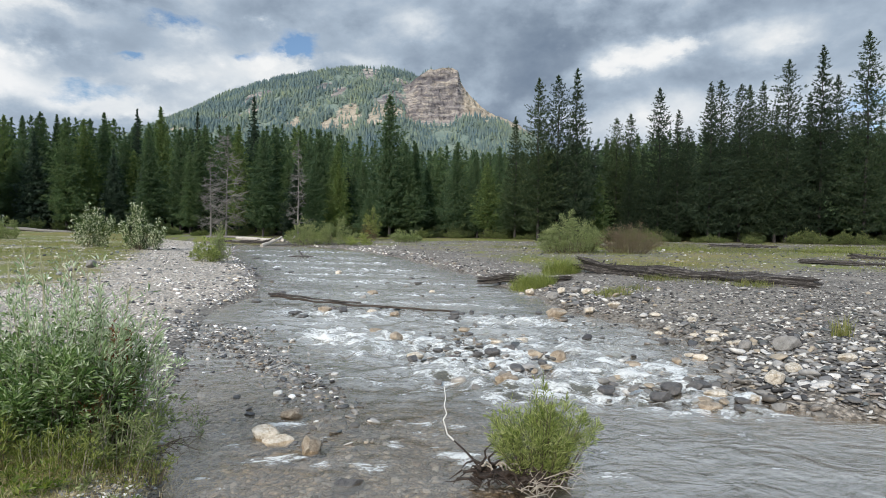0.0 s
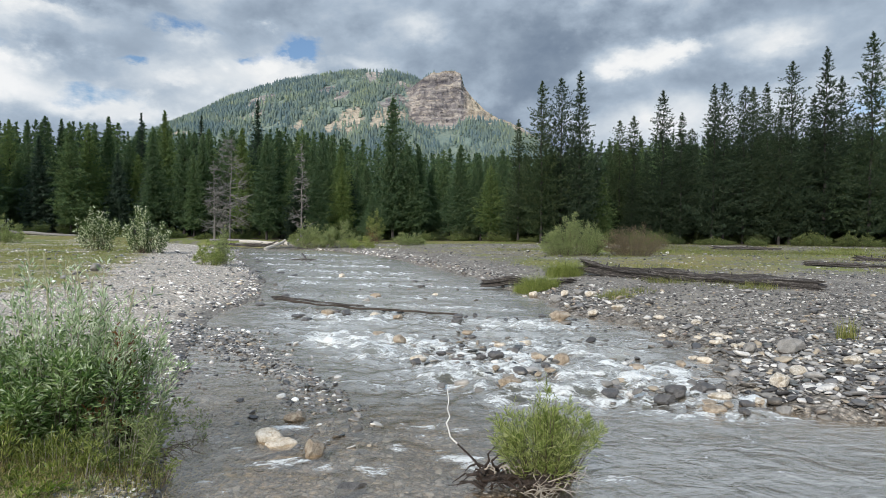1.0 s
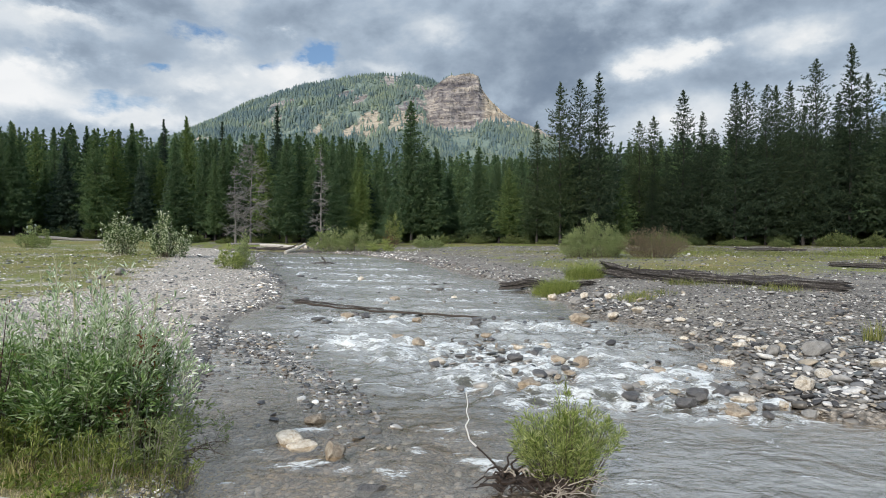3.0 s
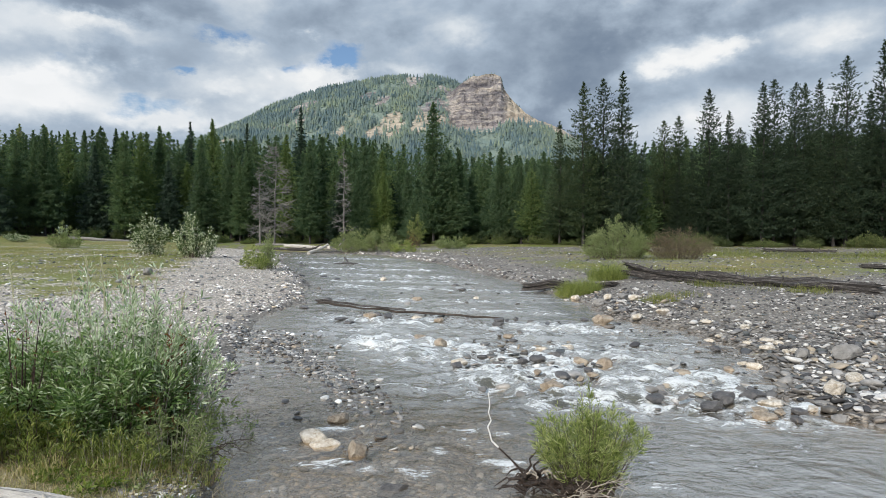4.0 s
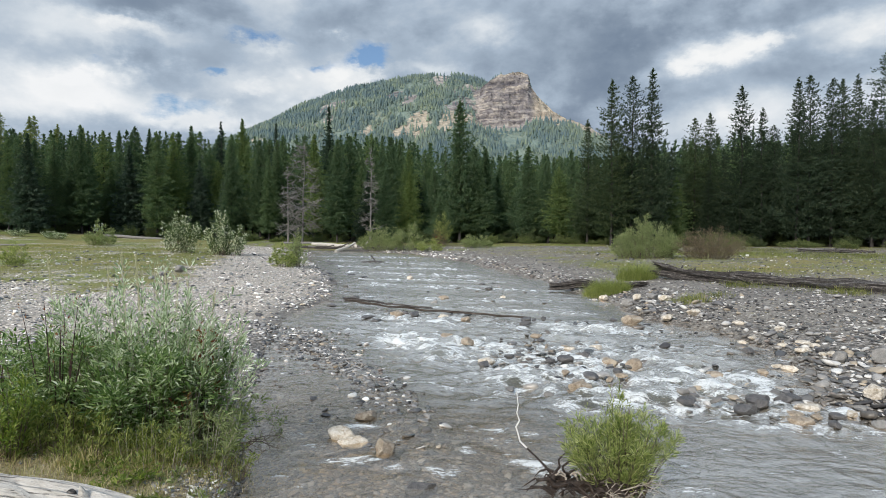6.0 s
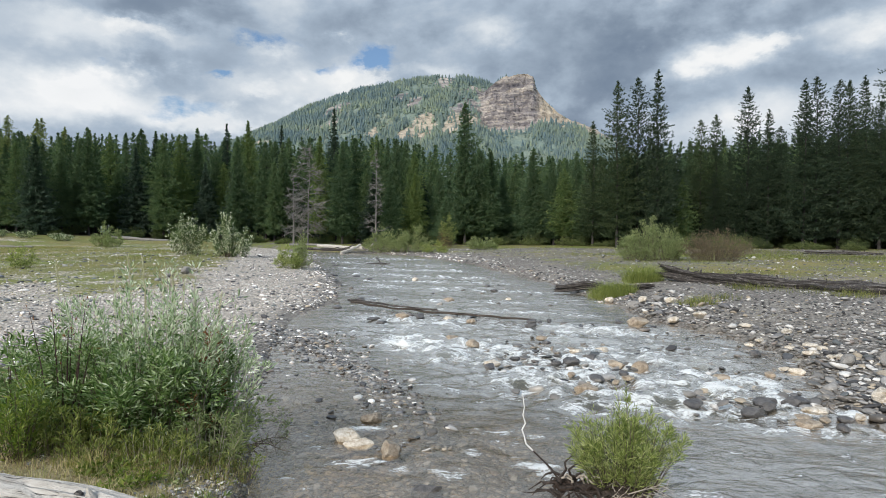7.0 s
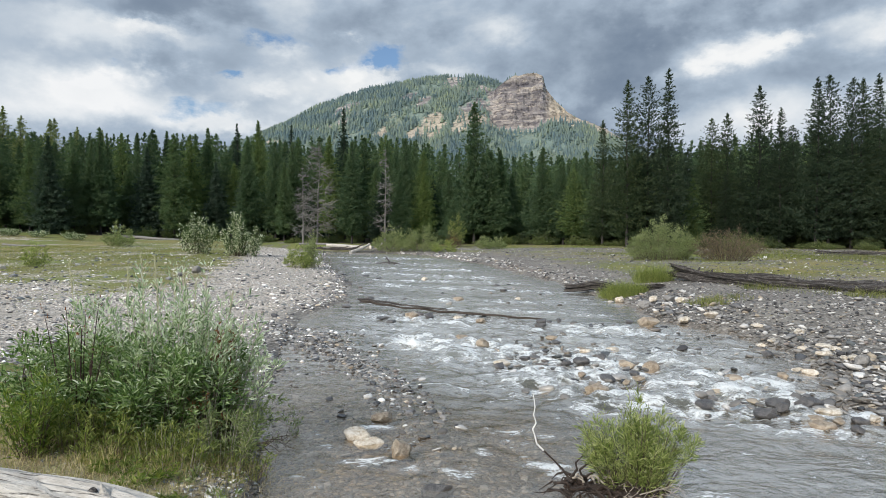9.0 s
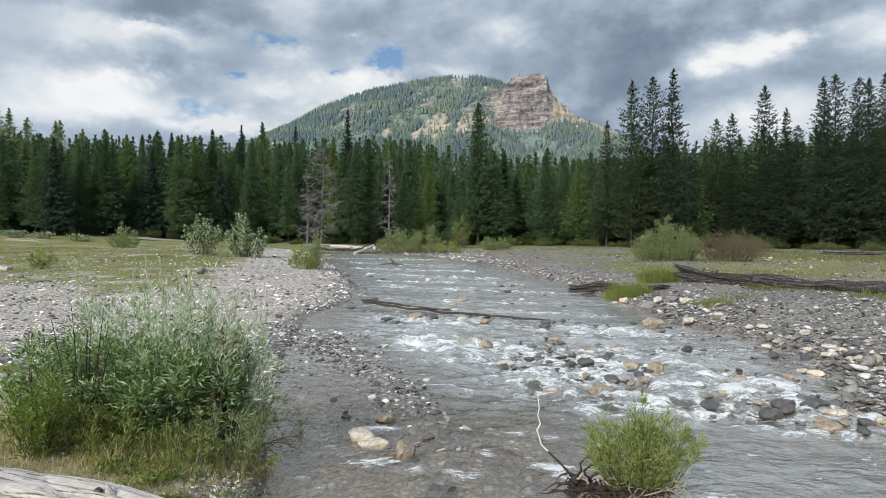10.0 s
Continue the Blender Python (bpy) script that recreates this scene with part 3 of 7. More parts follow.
# where the forest begins
EDGE_X = (-110, -60, -40, -20, 0, 8, 14, 30, 45, 80)
EDGE_Y = (62, 62, 72, 68, 69, 66, 60, 56, 52, 50)


def base_z(y):
    return 0.010 * np.clip(y, -30, 70)


def inside(x, y):
    """Distance inwards from the waterline (negative on land), and whether the land lies on the left."""
    x, y = np.asarray(x, float), np.asarray(y, float)
    wob = 0.35 * fbm(x, y, 0.9, 3, 5)
    dl = x - np.interp(y, LEFT_Y, LEFT_X) + wob * np.clip(y / 12, 0.5, 1.5)
    dr = (np.interp(y, RIGHT_Y, RIGHT_X) - x) + wob * np.clip(y / 12, 0.5, 1.5)
    near = y - (2.75 - 0.10 * np.clip(x, 0, 30))
    far = 63.0 - y
    return dl, dr, near, far


def ground_z(x, y):
    x, y = np.asarray(x, float), np.asarray(y, float)
    dl, dr, near, far = inside(x, y)
    d = np.minimum(np.minimum(dl, dr), np.minimum(near, far))
    bed = -0.05 - 0.26 * smooth01(d / np.where((dl < dr) & (y > 7) & (y < 20), 3.2, 1.6)) + 0.07 * fbm(x, y, 0.8, 4, 11)
    spit = x + 1.1 + (y - 6.3) * 0.66                     # runs along the shallow spit of stones
    shallow = smooth01((0.9 - spit) / 1.2) * smooth01((11.5 - y) / 2.5)
    bed = bed * (1 - shallow) + shallow * (-0.10 + 0.07 * fbm(x, y, 1.1, 4, 13))
    bed = bed + 0.105 * np.exp(-(spit ** 2) / 0.16) * smooth01((11.6 - y) / 1.5) * smooth01((y - 5.8) / 1.2)
    bed = bed + 0.22 * np.exp(-((x - 0.52) ** 2) / 0.22 - ((y - 4.45) ** 2) / 0.07)            # silt under the young willow
    width = np.where(dl < np.minimum(dr, near), np.where(y < 6.3, 0.95, 3.2), np.where(near < np.minimum(dl, dr), 0.6, 2.2))
    bank = (0.44 - 0.2 * np.exp(-((x + 10) ** 2) / 60 - ((y - 50) ** 2) / 40)) * (1 - np.exp(np.clip(d, -60, 0) / width)) + 0.10 * fbm(x, y, 0.35, 4, 3) + 0.02
    hollow = np.exp(-((x + 9) ** 2) / 30 - ((y - 9) ** 2) / 40)
    bank = bank - 0.2 * hollow * smooth01(-d / 2)
    rise = 0.45 * smooth01((-x - 10) / 35) * smooth01((y - 40) / 30) + 0.9 * smooth01((-x - 40) / 20) * smooth01((y - 42) / 15)
    blend = smooth01((d + 0.25) / 0.5)
    return base_z(y) + bank * (1 - blend) + bed * blend + rise + 0.5 * fbm(x, y, 0.05, 3, 21) * smooth01((y - 50) / 40)


def gz(x, y):
    return float(ground_z(x, y))


def water_z(x, y):
    return base_z(y) + chop(x, y)


def chop(x, y):
    """Standing waves, highest in the riffles."""
    riffle = rapids(x, y) * (0.2 + 0.8 * smooth01((y - 5.9) / 0.9))
    return fbm(x * 0.7, y, 2.6, 3, 31) * (0.012 + 0.22 * riffle) + fbm(x * 0.7, y, 7.0, 2, 37) * (0.006 + 0.14 * riffle)


# white water: runs between two points, with a width and a force
RUNS = [
    # faint white flecks over the shallows, painting glints on the small ripples
    (-2.2, 5.6, -1.2, 5.2, 0.3, 0.30), (-0.9, 5.6, -0.2, 5.0, 0.3, 0.30), (-1.8, 4.6, -0.8, 4.3, 0.22, 0.28), (-0.6, 6.6, 0.2, 6.0, 0.35, 0.30), (-1.0, 7.6, -0.2, 6.9, 0.4, 0.28),
    (-2.6, 12.3, 0.1, 8.8, 1.0, 0.50), (-0.6, 9.6, 0.9, 7.4, 0.65, 0.42), (0.6, 8.4, 2.6, 7.0, 0.8, 0.38), (1.2, 7.2, 2.3, 6.3, 0.40, 0.55),
    (-3.4, 13.4, 2.2, 12.0, 0.7, 0.5), (-1.8, 10.4, -0.4, 10.2, 0.8, 0.36), (-0.9, 8.6, 0.6, 6.6, 0.5, 0.30), (-2.9, 11.6, -1.4, 9.2, 0.4, 0.34), (0.5, 11.0, 3.4, 9.2, 0.9, 0.26), (2.6, 8.2, 3.2, 6.6, 0.4, 0.36), (1.6, 11.2, 3.0, 7.6, 1.1, 0.24),
    (-1.3, 5.0, -1.05, 4.86, 0.17, 0.62), (-1.62, 6.05, -1.5, 5.85, 0.14, 1.0), (-1.75, 5.1, -1.5, 4.95, 0.13, 0.62), (-0.2, 5.5, 0.35, 4.85, 0.16, 0.9), (-0.9, 4.9, -0.5, 4.85, 0.12, 0.8), (-0.6, 6.0, 0.1, 5.8, 0.14, 0.7), (0.9, 4.55, 1.5, 4.75, 0.09, 0.7),
    (-5.0, 21.0, 0.5, 19.6, 0.5, 0.58), (-7.5, 27.0, -1.5, 25.0, 0.6, 0.6), (-11.0, 37.0, -5.0, 34.0, 0.9, 0.6), (-4.5, 17.0, 0.5, 16.6, 0.4, 0.55), (-6.0, 23.5, -0.5, 22.6, 0.4, 0.55), (-9.0, 31.0, -3.0, 29.5, 0.6, 0.6), (-3.8, 15.4, 1.6, 14.6, 0.4, 0.5), (-14.0, 43.0, -7.0, 41.0, 1.0, 0.6), (1.0, 5.2, 3.4, 5.6, 0.7, 0.12),
]


def stream_stones():
    """Stones that break the water: along the spit, and across the riffle."""
    r = np.random.default_rng(41)
    out = []
    tries = 0
    while len(out) < 620 and tries < 30000:
        tries += 1
        pick = r.uniform()
        if pick < 0.36:
            y = 5.7 + 5.6 * r.uniform() ** 0.7
            x = -1.1 - (y - 6.3) * 0.66 + r.normal() * 0.30
        elif pick < 0.62:
            t = r.uniform()
            t = 0.12 + 0.88 * t ** 0.8
            x, y = -0.9 + 4.4 * t + r.normal() * 0.35, 10.8 - 3.9 * t + r.normal() * 0.9
        elif pick < 0.76:
            t = r.uniform()
            x, y = 0.3 + 3.0 * t + r.normal() * 0.25, 9.0 - 2.1 * t + r.normal() * 0.45
        elif pick < 0.88:
            y = r.uniform(6.6, 12.2)
            x = np.interp(y, RIGHT_Y, RIGHT_X) - abs(r.normal()) * 1.25
        elif pick < 0.93:
            t = r.uniform()
            x, y = -4.0 + 6.5 * t + r.normal() * 0.2, 14.3 - 1.6 * t + r.normal() * 0.25
        else:
            y = r.uniform(15, 34)
            x = np.interp(y, LEFT_Y, LEFT_X) + r.uniform(0.0, 0.97) ** 1.6 * (np.interp(y, RIGHT_Y, RIGHT_X) - np.interp(y, LEFT_Y, LEFT_X))
        size = float(np.clip(r.lognormal(-2.5 if pick > 0.88 or 0.36 < pick < 0.76 else -2.95, 0.36), 0.03, 0.095 if pick < 0.36 else 0.14))
        if pick > 0.36 and y < 6.4:
            continue
        if any((x - a) ** 2 + (y - b) ** 2 < (0.85 * (size + c)) ** 2 for a, b, c in out):
            continue
        out.append((float(x), float(y), size))
    return out


STREAM_STONES = stream_stones()


def rapids(x, y):
    x, y = np.asarray(x, float), np.asarray(y, float)
    total = 0.0
    for sx, sy, size in STREAM_STONES:
        if 6.4 < sy < 15 and size > 0.07 and sx > -1.1 - (sy - 6.3) * 0.66 + 0.8:
            k = 2.4 * size
            total = total + 0.22 * np.exp(-((x - sx - 0.25 * k) ** 2 + (y - sy + 0.9 * k) ** 2 * 0.6) / (k * k))
    for ax, ay, bx, by, width, force in RUNS:
        ux, uy = bx - ax, by - ay
        t = np.clip(((x - ax) * ux + (y - ay) * uy) / (ux * ux + uy * uy), 0, 1)
        total = total + force * np.exp(-((x - ax - t * ux) ** 2 + (y - ay - t * uy) ** 2) / (width * width))
    total = total + 0.10 * smooth01((y - 7.5) / 3) + 0.26 * smooth01((y - 13.5) / 5) * (0.7 + 1.6 * fbm(x * 0.35, y * 1.2, 0.8, 3, 47))
    return np.clip(total, 0, 1)


def fan(r0, r1, growth, n_front, n_back, half=64):
    """Rings round the viewer, dense ahead and sparse behind."""
    radii = [r0]
    while radii[-1] < r1:
        radii.append(radii[-1] * growth)
    ahead = np.linspace(radians(90 + half), radians(90 - half), n_front)
    behind = np.linspace(radians(90 - half), radians(90 + half - 360), n_back + 2)[1:-1] if n_back else np.zeros(0)
    ang = np.concatenate((ahead, behind))
    r, a = np.meshgrid(radii, ang, indexing="ij")
    n, m = r.shape
    i, j = np.meshgrid(np.arange(n - 1), np.arange(m if n_back else m - 1), indexing="ij")
    jn = (j + 1) % m
    quads = np.stack((i * m + j, i * m + jn, (i + 1) * m + jn, (i + 1) * m + j), -1).reshape(-1, 4)
    return (r * np.cos(a)).ravel(), (r * np.sin(a)).ravel(), quads[:, ::-1]


def set_attr(me, name, values):
    at = me.attributes.new(name, "FLOAT", "POINT")
    at.data.foreach_set("value", np.asarray(values, np.float32))


def turf_of(x, y):
    """How grassy the ground is."""
    dl, dr, near, far = inside(x, y)
    left = np.where(y < 7.2, smooth01((-dl - 0.2) / 0.6), smooth01((-dl - 2.6 - 0.04 * y) / 3.0) * smooth01((y - 12) / 6))
    right = smooth01((-dr - 1.6) / 2.6) * smooth01((y - 16.5 - 0.05 * (x - 4)) / 6.0) * (1 - 0.4 * smooth01((y - 40) / 5) * smooth01((57 - y) / 4))
    path = np.exp(-((x + 0.40 * y + 0.6) ** 2) / 2.2) * smooth01((y - 14) / 8) * smooth01((44 - y) / 8)
    t = np.where(dl < dr, 0.84 * left * (1 - path), 0.61 * right)
    t = np.maximum(t, smooth01((y - 50) / 8) * 0.95)
    t = np.maximum(t, smooth01(-near / 0.5) * 0.9)
    return np.clip(t * (0.90 + 0.95 * fbm(x, y, 0.22, 3, 51) + 0.7 * fbm(x, y, 0.7, 3, 57)), 0, 1)


def build_ground():
    x, y, q = fan(0.03, 4600, 1.028, 330, 40)
    z = ground_z(x, y)
    z = np.where(np.hypot(x, y) > 700, z - 6, z)
    me = mesh_of("ground", np.stack((x, y, z), 1), q)
    set_attr(me, "turf", turf_of(x, y))
    dl, dr, near, far = inside(x, y)
    d = np.minimum(np.minimum(dl, dr), np.minimum(near, far))
    set_attr(me, "wet", smooth01((d + 0.08) / 0.2))
    set_attr(me, "dry", smooth01((-dl - 0.15) / 0.8) * (dl < dr) * smooth01((y - 7) / 3))
    set_attr(me, "litter", smooth01((5.6 - y) / 1.0) * smooth01((-1.5 - x) / 0.4) * smooth01((y - 0.6 + 2.0 * fbm(x, y, 0.4, 3, 58)) / 1.2) * smooth01((x + 14 + 5 * fbm(x, y, 0.3, 3, 59)) / 4))
    edge = np.interp(x, EDGE_X, EDGE_Y)
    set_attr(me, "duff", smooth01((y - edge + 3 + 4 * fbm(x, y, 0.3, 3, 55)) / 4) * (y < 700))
    ob = part("ground", me, GROUND, None, "river flat of grey gravel, silt and patchy dry grass", True)
    tagged(ob, category="ground", kind="structure")


def build_water():
    x, y, q = fan(2.0, 72, 1.007, 560, 0, 60)
    g, w = ground_z(x, y), water_z(x, y)
    keep = (g < w + 0.06)
    q = q[keep[q].any(axis=1)]
    used = np.unique(q)
    back = np.full(len(x), -1)
    back[used] = np.arange(len(used))
    x, y, g, w = x[used], y[used], g[used], w[used]
    me = mesh_of("water", np.stack((x, y, w), 1), back[q])
    set_attr(me, "foam", rapids(x, y))
    set_attr(me, "crest", np.clip(fbm(x * 0.7, y, 7.0, 2, 37) * 2.2, -1, 1))
    depth = np.clip(w - g, 0, 1)
    near_shallow = smooth01((1.4 - x) / 1.6) * smooth01((8.5 - y) / 3.0)
    set_attr(me, "slow", near_shallow)
    # depth, plus extra paleness upstream in place of the ripples' sky reflection
    set_attr(me, "deep", np.clip(depth * 2.6, 0, 0.9) * (0.30 + 0.70 * smooth01((y - 6) / 8)) * (1 - 0.88 * near_shallow))
    ob = part("water", me, WATER, None, "clear shallow mountain stream with white riffles", True)
    tagged(ob, category="water", kind="structure")


# ---------------------------------------------------------------- mountain
RIDGE_X = (-1500, -1150, -950, -805, -739, -639, -556, -473, -391, -308, -225, -143, -106, -60, 0, 60, 140, 260, 420, 620, 900)
RIDGE_Z = (60, 170, 260, 321, 350, 400, 425, 450, 464, 473, 485, 474, 464, 440, 400, 340, 300, 240, 190, 100, 10)
# the butte stands in front of the ridge's end
TOP_X = (-170, -112, -94, -76, -38, 20, 36, 42, 65, 102, 139, 191, 236, 300, 420)
TOP_Z = (398, 400, 402, 409, 430, 435, 426, 398, 368, 331, 309, 287, 263, 222, 150)


# open patches of buff earth and outcrop on the slope, with their sizes
BARE_SPOTS = [(-225, 1430, 40), (-262, 1384, 31), (-342, 1416, 23), (-500, 1645, 37), (-322, 1642, 28), (-272, 1596, 25), (-212, 1750, 31), (-140, 1470, 37), (-118, 1545, 40), (-158, 1425, 28), (-98, 1500, 31), (-431, 1658, 14), (150, 1590, 34), (184, 1525, 37)]


def butte(x, y):
    ridge, top = np.interp(x, RIDGE_X, RIDGE_Z), np.interp(x, TOP_X, TOP_Z)
    t = np.clip((1800 - y) / 950, 0, 1)
    front = ridge * (1 - t) ** 1.12
    back = ridge * (1 - np.clip((y - 1800) / 600, 0, 1))
    hill = np.where(y <= 1800, front, back)
    spur = 4 * t * (1 - t)
    hill = hill + spur * (46 * fbm(x, y, 0.0042, 4, 61) + 30 * np.abs(fbm(x, y * 0.4, 0.008, 3, 63))) + 6 * fbm(x, y, 0.03, 3, 65)
    w = smooth01((x + 128 + 34 * fbm(x, y, 0.012, 3, 79) + 0.22 * (y - 1600)) / 60) * smooth01((400 - x) / 130)
    lip = 1600 + 26 * fbm(x, 0 * x, 0.012, 2, 67) + 16 * fbm(x, 0 * x, 0.05, 3, 68) + np.clip(x - 40, 0, 400) * 0.2 + np.clip(-40 - x, 0, 100) * 0.5
    foot = 276 + 18 * smooth01((x + 60) / 120) + 30 * fbm(x, 0 * x, 0.02, 3, 69)
    foot = np.minimum(foot, top - 12)
    deep = 74.0
    talus = foot * np.clip((y - 850) / (lip - deep - 850), 0, 1) ** 1.15
    s = np.clip((y - (lip - deep)) / deep, 0, 1)
    face = foot + (top - foot) * s
    step = 25.0
    lip = lip + 20 * fbm(x, np.floor(face / step) * 31.7, 0.045, 3, 70)
    s = np.clip((y - (lip - deep)) / deep, 0, 1)
    face = foot + (top - foot) * s
    k = (face + 10 * fbm(x, y, 0.012, 3, 71)) / step
    stepped = step * (np.floor(k) + smooth01((k - np.floor(k) - 0.62) / 0.38))
    k2 = (face + 5 * fbm(x, y, 0.03, 3, 72)) / 9.0
    fine = 9.0 * (np.floor(k2) + smooth01((k2 - np.floor(k2) - 0.5) / 0.5))
    face = np.where(s > 0, 0.1 * face + 0.55 * np.clip(stepped, foot, None) + 0.35 * np.clip(fine, foot, None), face)
    face = face + 12 * fbm(x, y, 0.06, 3, 73) * (s > 0)
    wall = np.where(s > 0, np.minimum(face, top + 3 * fbm(x, y, 0.05, 2, 75)), talus)
    crown = top * (1 - np.clip((y - 1660) / 420, 0, 1)) + 5 * fbm(x, y, 0.03, 3, 76)
    wall = np.where(y > lip, np.maximum(crown, hill), wall)
    z = hill * (1 - w) + wall * w
    rock = w * smooth01((y - (lip - deep - 22)) / 22) * smooth01((lip + 40 - y) / 30)
    bare = smooth01((fbm(x, y, 0.007, 3, 77) - 0.18) / 0.10) * smooth01((1790 - y) / 60)
    for px, py, size in BARE_SPOTS:
        d2 = ((x - px) ** 2 + (0.55 * (y - py)) ** 2) / (size * size)
        bare = np.maximum(bare, smooth01((1.25 - d2 - 1.6 * fbm(x, y, 0.02, 3, 83)) / 0.5))
    scree = w * smooth01((y - (lip - deep - 75)) / 50) * smooth01((lip + 90 - y) / 60)
    return z, np.clip(np.maximum(rock, np.maximum(0.62 * bare, 0.5 * scree)), 0, 1), np.clip(rock + 0.8 * bare + 0.6 * scree, 0, 1)


def build_mountain():
    xs = np.concatenate((np.arange(-1500, -180, 12), np.arange(-180, 300, 2.6), np.arange(300, 901, 16)))
    ys = np.concatenate((np.arange(820, 1480, 12), np.arange(1480, 1690, 1.8), np.arange(1690, 2420, 22)))
    x, y = np.meshgrid(xs, ys, indexing="ij")
    z, rock, _ = butte(x, y)
    n, m = x.shape
    i, j = np.meshgrid(np.arange(n - 1), np.arange(m - 1), indexing="ij")
    q = np.stack((i * m + j, (i + 1) * m + j, (i + 1) * m + j + 1, i * m + j + 1), -1).reshape(-1, 4)
    me = mesh_of("mountain", np.stack((x.ravel(), y.ravel(), z.ravel() - 8), 1), q)
    set_attr(me, "rock", rock.ravel())
    # heights at which the shade of overhang and ledges is painted
    ledge_shade = 0 * x
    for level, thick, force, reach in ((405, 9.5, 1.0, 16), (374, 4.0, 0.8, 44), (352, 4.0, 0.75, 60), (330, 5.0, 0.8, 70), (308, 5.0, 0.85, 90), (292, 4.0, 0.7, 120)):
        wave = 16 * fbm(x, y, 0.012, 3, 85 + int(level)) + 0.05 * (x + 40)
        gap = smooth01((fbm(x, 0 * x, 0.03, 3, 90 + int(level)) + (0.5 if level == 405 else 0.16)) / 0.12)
        ledge_shade = np.maximum(ledge_shade, force * gap * np.exp(-((z - level - wave * (0.3 if level == 405 else 0.7)) / thick) ** 2) * smooth01((reach - x) / 20))
    set_attr(me, "ledge_shade", ledge_shade.ravel())
    set_attr(me, "buff", (smooth01((x - 36) / 30) * 0.75 + smooth01((z - 422) / 8) * 0.5 * (x > -90) + smooth01((1525 - y) / 30) * 0.8).clip(0, 1).ravel())
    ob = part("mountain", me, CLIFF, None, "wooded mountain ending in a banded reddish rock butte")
    tagged(ob, category="mountain", kind="structure")
    # its woods: small conifers, far too many to count
    rng = np.random.default_rng(5)
    cx, cy = rng.uniform(-900, 420, 42000), 1050 + 790 * rng.uniform(0, 1, 42000) ** 0.8
    cz, _, open_ground = butte(cx, cy)
    dens = 0.62 + 1.9 * fbm(cx, cy, 0.010, 3, 81)
    ok = (rng.uniform(0, 1, len(cx)) < dens * (1 - open_ground) ** 1.5) & (cz > 5)
    cx, cy, cz = cx[ok][:24000], cy[ok][:24000], cz[ok][:24000] - 9
    soup = Soup()
    ring = np.arange(5)
    tri = [(k, (k + 1) % 5, 5) for k in range(5)]
    for px, py, pz in zip(cx, cy, cz):
        h = rng.uniform(9, 20)
        r = h * rng.uniform(0.20, 0.32)
        for lo, hi, rr in ((0.08, 0.7, 1.0), (0.42, 1.0, 0.66)):
            a = ring * 2 * math.pi / 5 + rng.uniform(0, 6)
            jit = rng.uniform(0.6, 1.2, 5)
            rim = np.stack((px + np.cos(a) * r * rr * jit, py + np.sin(a) * r * rr * jit, pz + h * lo + h * rng.uniform(-0.06, 0.06, 5)), 1)
            soup.add(np.vstack((rim, [(px, py, pz + h * hi)])), tri)
    ob = part("hillside_woods", soup.mesh("hillside_woods"), HAZY_PINE, None, "distant open conifer woods covering the mountain slopes, haze baked into their colour")
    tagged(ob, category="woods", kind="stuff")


build_ground()
build_water()
build_mountain()


# ---------------------------------------------------------------- conifers
def needle_tufts(rng, centres, size, blades, aim, narrow):
    """Sprays of narrow triangles about each centre, mostly along the branch."""
    n = len(centres)
    c = np.repeat(np.asarray(centres), blades, axis=0)
    d = rng.normal(0, 0.75, (n * blades, 3)) + np.repeat(np.asarray(aim), blades, axis=0) + np.array((0, 0, 0.15))
    d /= np.linalg.norm(d, axis=1, keepdims=True)
    side = np.cross(d, rng.normal(0, 1, d.shape))
    side /= np.linalg.norm(side, axis=1, keepdims=True)
    s = np.repeat(np.asarray(size) * np.ones(n), blades) * rng.uniform(0.6, 1.25, n * blades)
    a, b = c - d * s[:, None] * 0.35 + side * s[:, None] * narrow, c - d * s[:, None] * 0.35 - side * s[:, None] * narrow
    t = c + d * s[:, None] * 0.85
    return np.stack((a, b, t), 1).reshape(-1, 3), np.arange(n * blades * 3).reshape(-1, 3)


